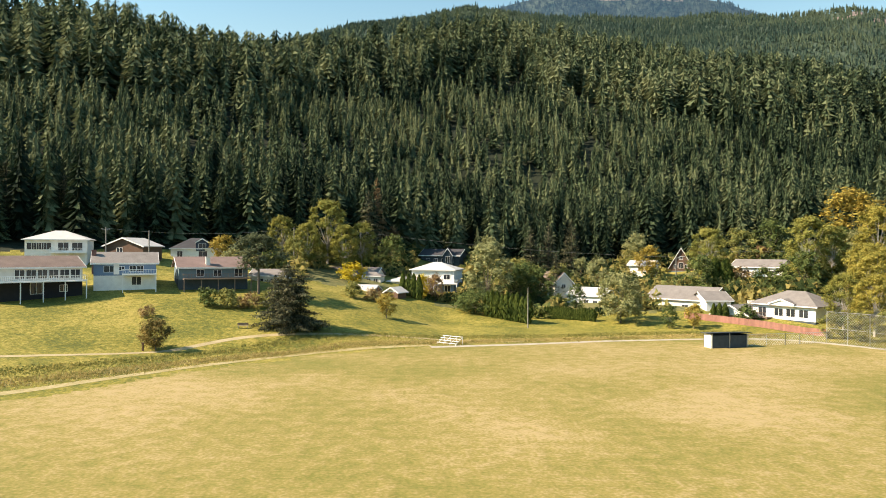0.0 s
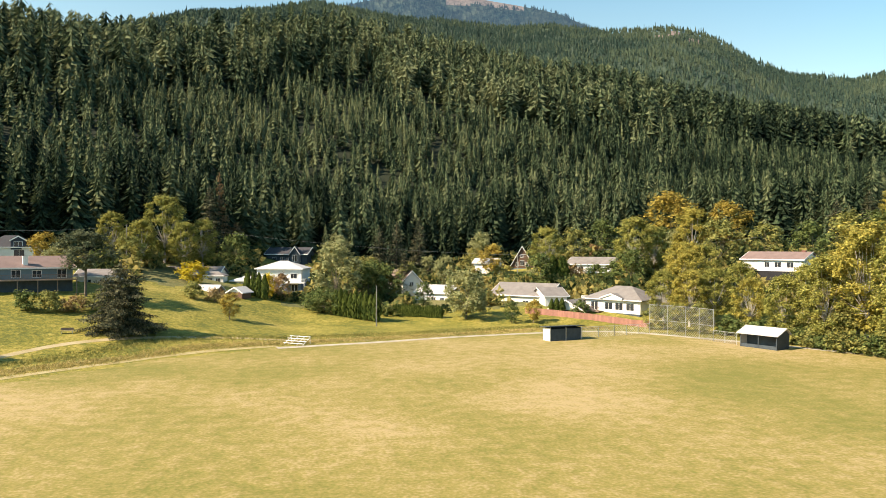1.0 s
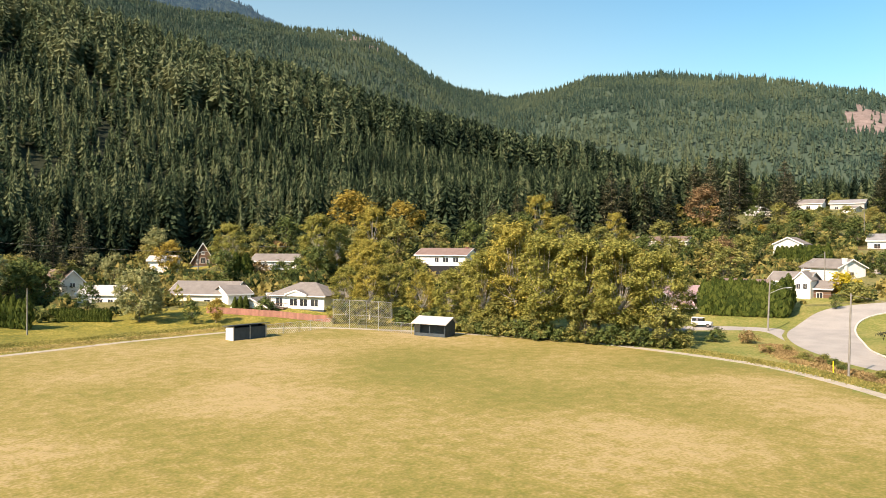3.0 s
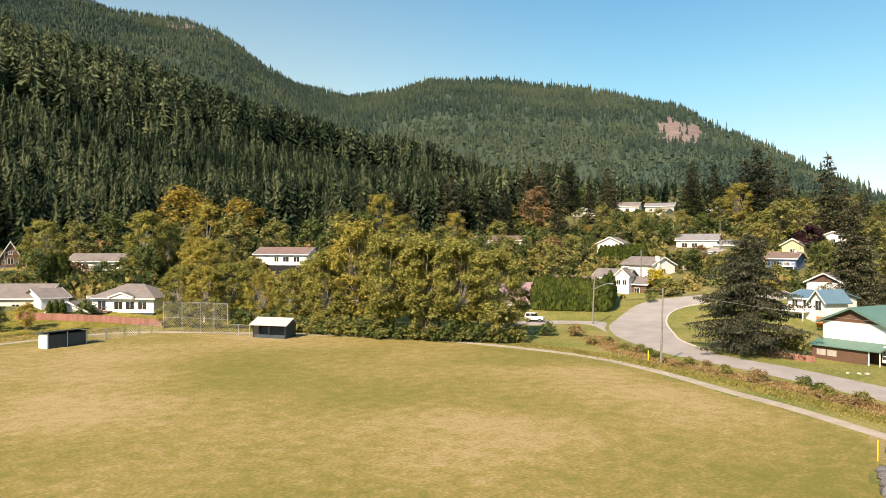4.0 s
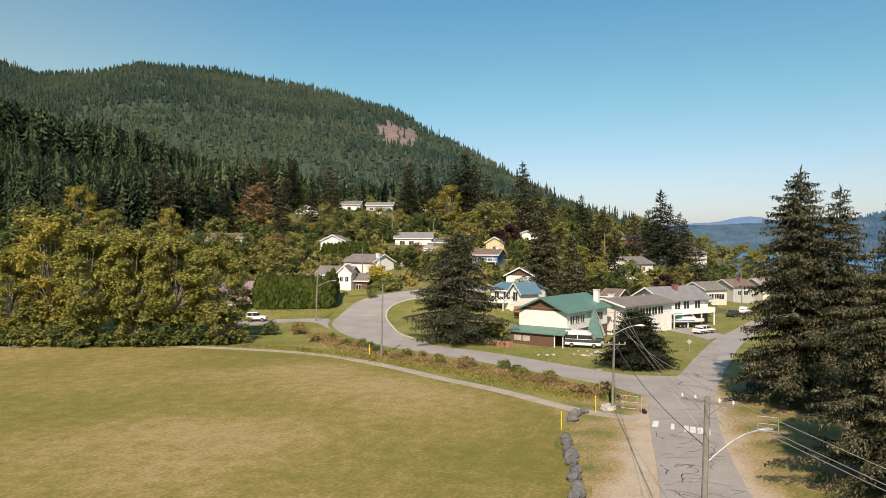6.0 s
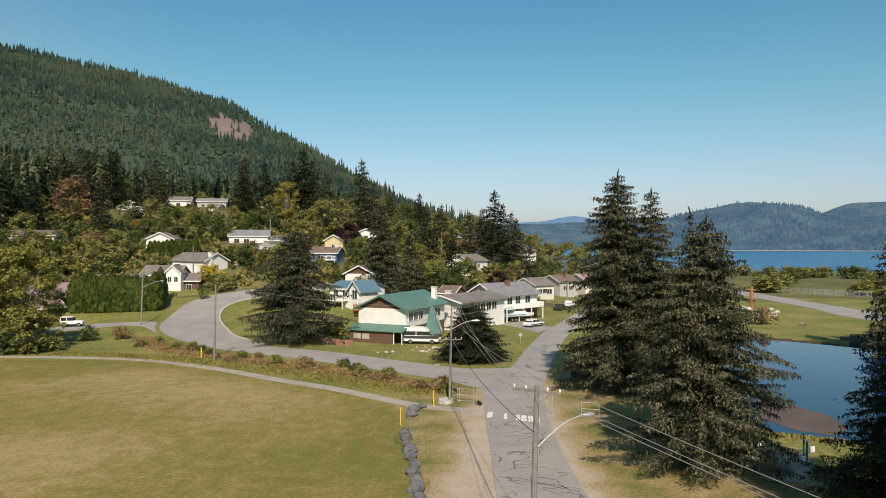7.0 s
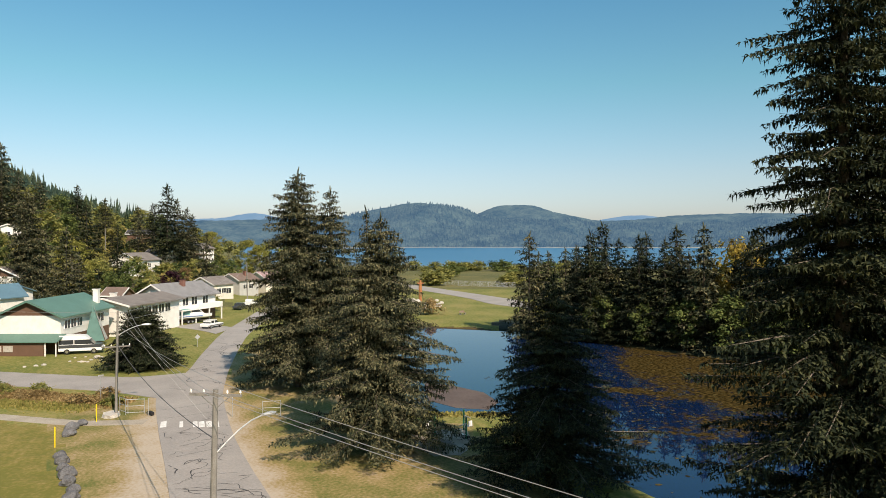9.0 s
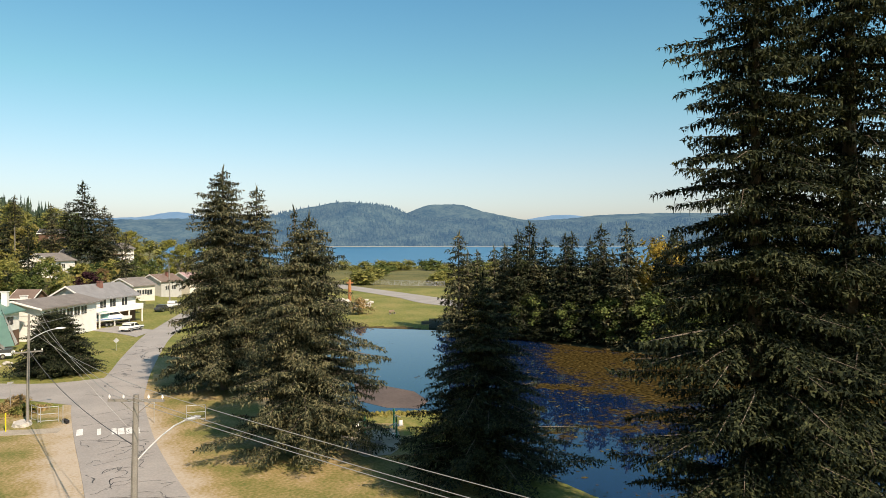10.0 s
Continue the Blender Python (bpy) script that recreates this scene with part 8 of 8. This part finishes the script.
# lawn clutter by the corner house
def lawn_rubble():
    g = np.random.default_rng(55)
    bm = bmesh.new()
    bmesh.ops.create_icosphere(bm, subdivisions=1, radius=1)
    for v in bm.verts:
        v.co *= 1 + 0.35 * noise.noise(v.co * 1.7 + Vector((5, 2, 0)))
    me = bpy.data.meshes.new("rubble_stone")
    bm.to_mesh(me)
    bm.free()
    me.materials.append(M["pale_stone"])
    for cx, cy, n, wide in ((107.6, 11.6, 16, 1.5), (104.6, 12.6, 8, 0.8), (103.0, 18.6, 5, 0.5)):
        for _ in range(n):
            x, y, r = cx + g.normal() * wide * 0.5, cy + g.normal() * wide, g.uniform(0.16, 0.38)
            o = new("rubble_stone", me)
            o.matrix_world = pose(x, y, hgt(x, y) + r * 0.2, 0, 0, g.uniform(0, 360)) @ Matrix.Diagonal((r, r * 0.8, r * 0.6, 1))
            tagged(o, "pale rough stone piled on the corner lawn", "stone", "lawn stones")


lawn_rubble()


# ---------------------------------------------------------------- pond side
s = thing("picnic_table", pose(51.2, -18.1, hgt(51.2, -18.1), 0, 0, 28), "weathered wooden picnic table on gravel", "picnic table")
Shape().box(-0.9, -0.38, 0.7, 0.9, 0.38, 0.76).done("tabletop", M["pole_wood"], s)
for y in (-0.75, 0.75):
    Shape().box(-0.9, y - 0.13, 0.4, 0.9, y + 0.13, 0.45).done("seat", M["pole_wood"], s)
for x in (-0.65, 0.65):
    Shape().tube((x, -0.7, 0), (x, -0.15, 0.7), 0.05, 0.05, 4).tube((x, 0.7, 0), (x, 0.15, 0.7), 0.05, 0.05, 4).box(x - 0.04, -0.85, 0.34, x + 0.04, 0.85, 0.4).done("leg", M["pole_wood"], s)


def exercise_machine(x, y, turn, label):
    top = thing("exercise_machine", pose(x, y, hgt(x, y), 0, 0, turn), label, "exercise machine", "exercise machines")
    Shape().tube((0, 0, -0.2), (0, 0, 1.7), 0.08, 0.08, 8).tube((0, 0, 1.7), (0, 0, 1.78), 0.09, 0.05, 8).done("post", M["green_metal"], top)
    Shape().box(0.35, -0.2, 0.45, 0.8, 0.2, 0.52).box(0.8, -0.2, 0.5, 0.86, 0.2, 0.95).done("seat", M["trim"], top)
    for a, b in (((0, 0, 1.3), (0.6, 0.25, 1.1)), ((0, 0, 1.3), (0.6, -0.25, 1.1)), ((0, 0, 0.4), (0.6, 0, 0.45))):
        Shape().tube(a, b, 0.037).done("arm", M["metal"], top)


exercise_machine(55.0, -19.0, 30, "green and white outdoor exercise machine")
exercise_machine(53.3, -21.1, 120, "green outdoor exercise machine with a white seat")
exercise_machine(55.9, -21.9, 200, "green outdoor exercise machine on gravel")

s = thing("carved_pole", pose(178.9, -57.8, hgt(178.9, -57.8)), "tall orange-brown carved wooden pole on the lawn", "carved pole")
Shape().tube((0, 0, 0), (0, 0, 1.6), 0.42, 0.45, 12).tube((0, 0, 1.6), (0, 0, 3.2), 0.5, 0.4, 12).tube((0, 0, 3.2), (0, 0, 4.8), 0.46, 0.36, 12).tube((0, 0, 4.8), (0, 0, 5.6), 0.4, 0.2, 12).box(-0.25, -0.9, 4.6, 0.25, 0.9, 4.9).done("pole", M["orange_paint"], s)


def stones_border():
    g = np.random.default_rng(9)
    bm = bmesh.new()
    bmesh.ops.create_icosphere(bm, subdivisions=1, radius=1)
    for v in bm.verts:
        v.co *= 1 + 0.3 * noise.noise(v.co * 1.5)
    me = bpy.data.meshes.new("border_stone")
    bm.to_mesh(me)
    bm.free()
    me.materials.append(M["pale_stone"])
    for i in range(60):
        t = g.random()
        a, b = ((183, -55), (162, -56)) if i % 3 else ((178, -62), (160, -53))
        x, y = a[0] + (b[0] - a[0]) * t + g.normal() * 1.6, a[1] + (b[1] - a[1]) * t + g.normal() * 0.9
        o = new("border_stone", me)
        r = g.uniform(0.4, 0.95)
        o.matrix_world = pose(x, y, hgt(x, y) + r * 0.25, 0, 0, g.uniform(0, 360)) @ Matrix.Diagonal((r, r * 0.8, r * 0.6, 1))
        tagged(o, "pale rounded border stone on the lawn", "stone", "border stones")


stones_border()
mesh_fence("shore_fence", [at(108.5, 262), at(112, 250), at(115.5, 244)], 1.8, "distant chain-link fence along the shore field")


def pond_weed():
    """Mats of weed floating on the pond's far half, and the shallows by the near bank."""
    g = np.random.default_rng(31)
    s = Shape()
    n = 0
    while n < 5000:
        x, y = g.uniform(16, 118), g.uniform(-86, -26)
        az, d = math.degrees(math.atan2(x, y)), math.hypot(x, y)
        want = np.clip((az - 119) / 6, 0, 1) * np.clip((d - 52) / 30, 0.25, 1)
        patch = 0.5 + 0.5 * math.sin(x * 0.23 + 2 * math.sin(y * 0.19)) * math.sin(y * 0.31 + x * 0.07)
        if g.random() > want * (0.35 + 0.65 * patch) or not inside(np.array([x]), np.array([y]), POND)[0]:
            continue
        n += 1
        a0, r = g.uniform(0, 3.14), 0.04 + 0.16 * g.random() ** 2
        k = 5
        pts = []
        for i in range(k):
            a = 6.2832 * i / k
            q = r * g.uniform(0.6, 1.2)
            u, v = math.cos(a) * q * 1.4, math.sin(a) * q * 1.0
            pts.append((x + u * math.cos(a0) - v * math.sin(a0), y + u * math.sin(a0) + v * math.cos(a0), -0.412 + 0.004 * g.random()))
        s.add(pts, [tuple(range(k))])
    tagged(s.done("pond_weed", M["weed"]), "brown floating weed mats on the pond", "pond weed", kind="stuff")


pond_weed()
pts = [at(108.2, 82), at(110.5, 80.5), at(113.0, 77), at(114.2, 72.5), at(113.4, 69.2), at(110.8, 69.8), at(108.6, 73)]
tagged(Shape().slab([(x, y, -0.405) for x, y in pts], 0.05).done("mud_bank", M["shallows"]), "pinkish mud shallows at the pond edge", "mud", kind="structure")


# ---------------------------------------------------------------- tall grass along ditch, path and street
def grass(name, line, width, count, h, mat, label, seed, z_extra=0.0):
    g = np.random.default_rng(seed)
    p = smooth_line(line, 1.0)
    n = len(p)
    i = g.integers(0, n - 1, count)
    a = np.array([tuple(q) for q in p])
    c = a[i] + (a[i + 1] - a[i]) * g.random((count, 1))
    d = a[i + 1] - a[i]
    d /= np.linalg.norm(d, axis=1)[:, None] + 1e-9
    off = g.normal(size=(count, 1)) * width * 0.45
    c = c + np.stack([-d[:, 1], d[:, 0]], -1) * off
    z = height(c[:, 0], c[:, 1])
    H = h * g.uniform(0.45, 1.25, count) * np.exp(-(off[:, 0] / width) ** 2)
    ang = g.uniform(0, 6.28, count)
    lean = g.normal(size=(count, 2)) * 0.3
    w = 0.035 + 0.05 * g.random(count)
    u = np.stack([np.cos(ang), np.sin(ang)], -1) * w[:, None]
    base, tip = c, c + lean * H[:, None]
    v = np.stack([np.column_stack([base - u, z - 0.05]), np.column_stack([base + u, z - 0.05]), np.column_stack([tip + u * 1.6, z + H * 0.8]), np.column_stack([tip - u * 0.8, z + H])], 1).reshape(-1, 3)
    return tagged(link(name, v, np.arange(len(v)).reshape(-1, 4), M[mat]), label, "grass", kind="stuff")


grass("roadside_grass", [(76, 5.5), (80, 12), (86, 20), (91, 30), (97, 42), (103, 52), (112, 60)], 2.8, 14000, 0.36, "dry", "dry rust-brown grass and bramble between path and street", 1)
grass("roadside_grass", [(75, 8.5), (82, 20), (89, 34), (94, 46), (97, 60), (97, 66)], 2.4, 10000, 0.3, "mixed", "green and dry grass along the footpath", 2)
DITCH = [(-66, 72), (-50, 82), (-42, 90), (-31.5, 102), (-17.5, 115.5), (0, 122.5), (21, 128.5), (47, 134), (62, 132)]
grass("ditch_grass", DITCH, 3.6, 18000, 0.22, "straw", "tall tawny grass in the ditch round the field", 3)
grass("ditch_grass", [(x - 3, y + 5) for x, y in DITCH], 3.5, 12000, 0.22, "mixed", "tall green-yellow grass behind the ditch", 4)
grass("bank_grass", [(60, -30), (66, -19), (98, -23.5), (127, -33), (131, -42)], 1.4, 6000, 0.32, "mixed", "green reeds along the pond bank", 5)
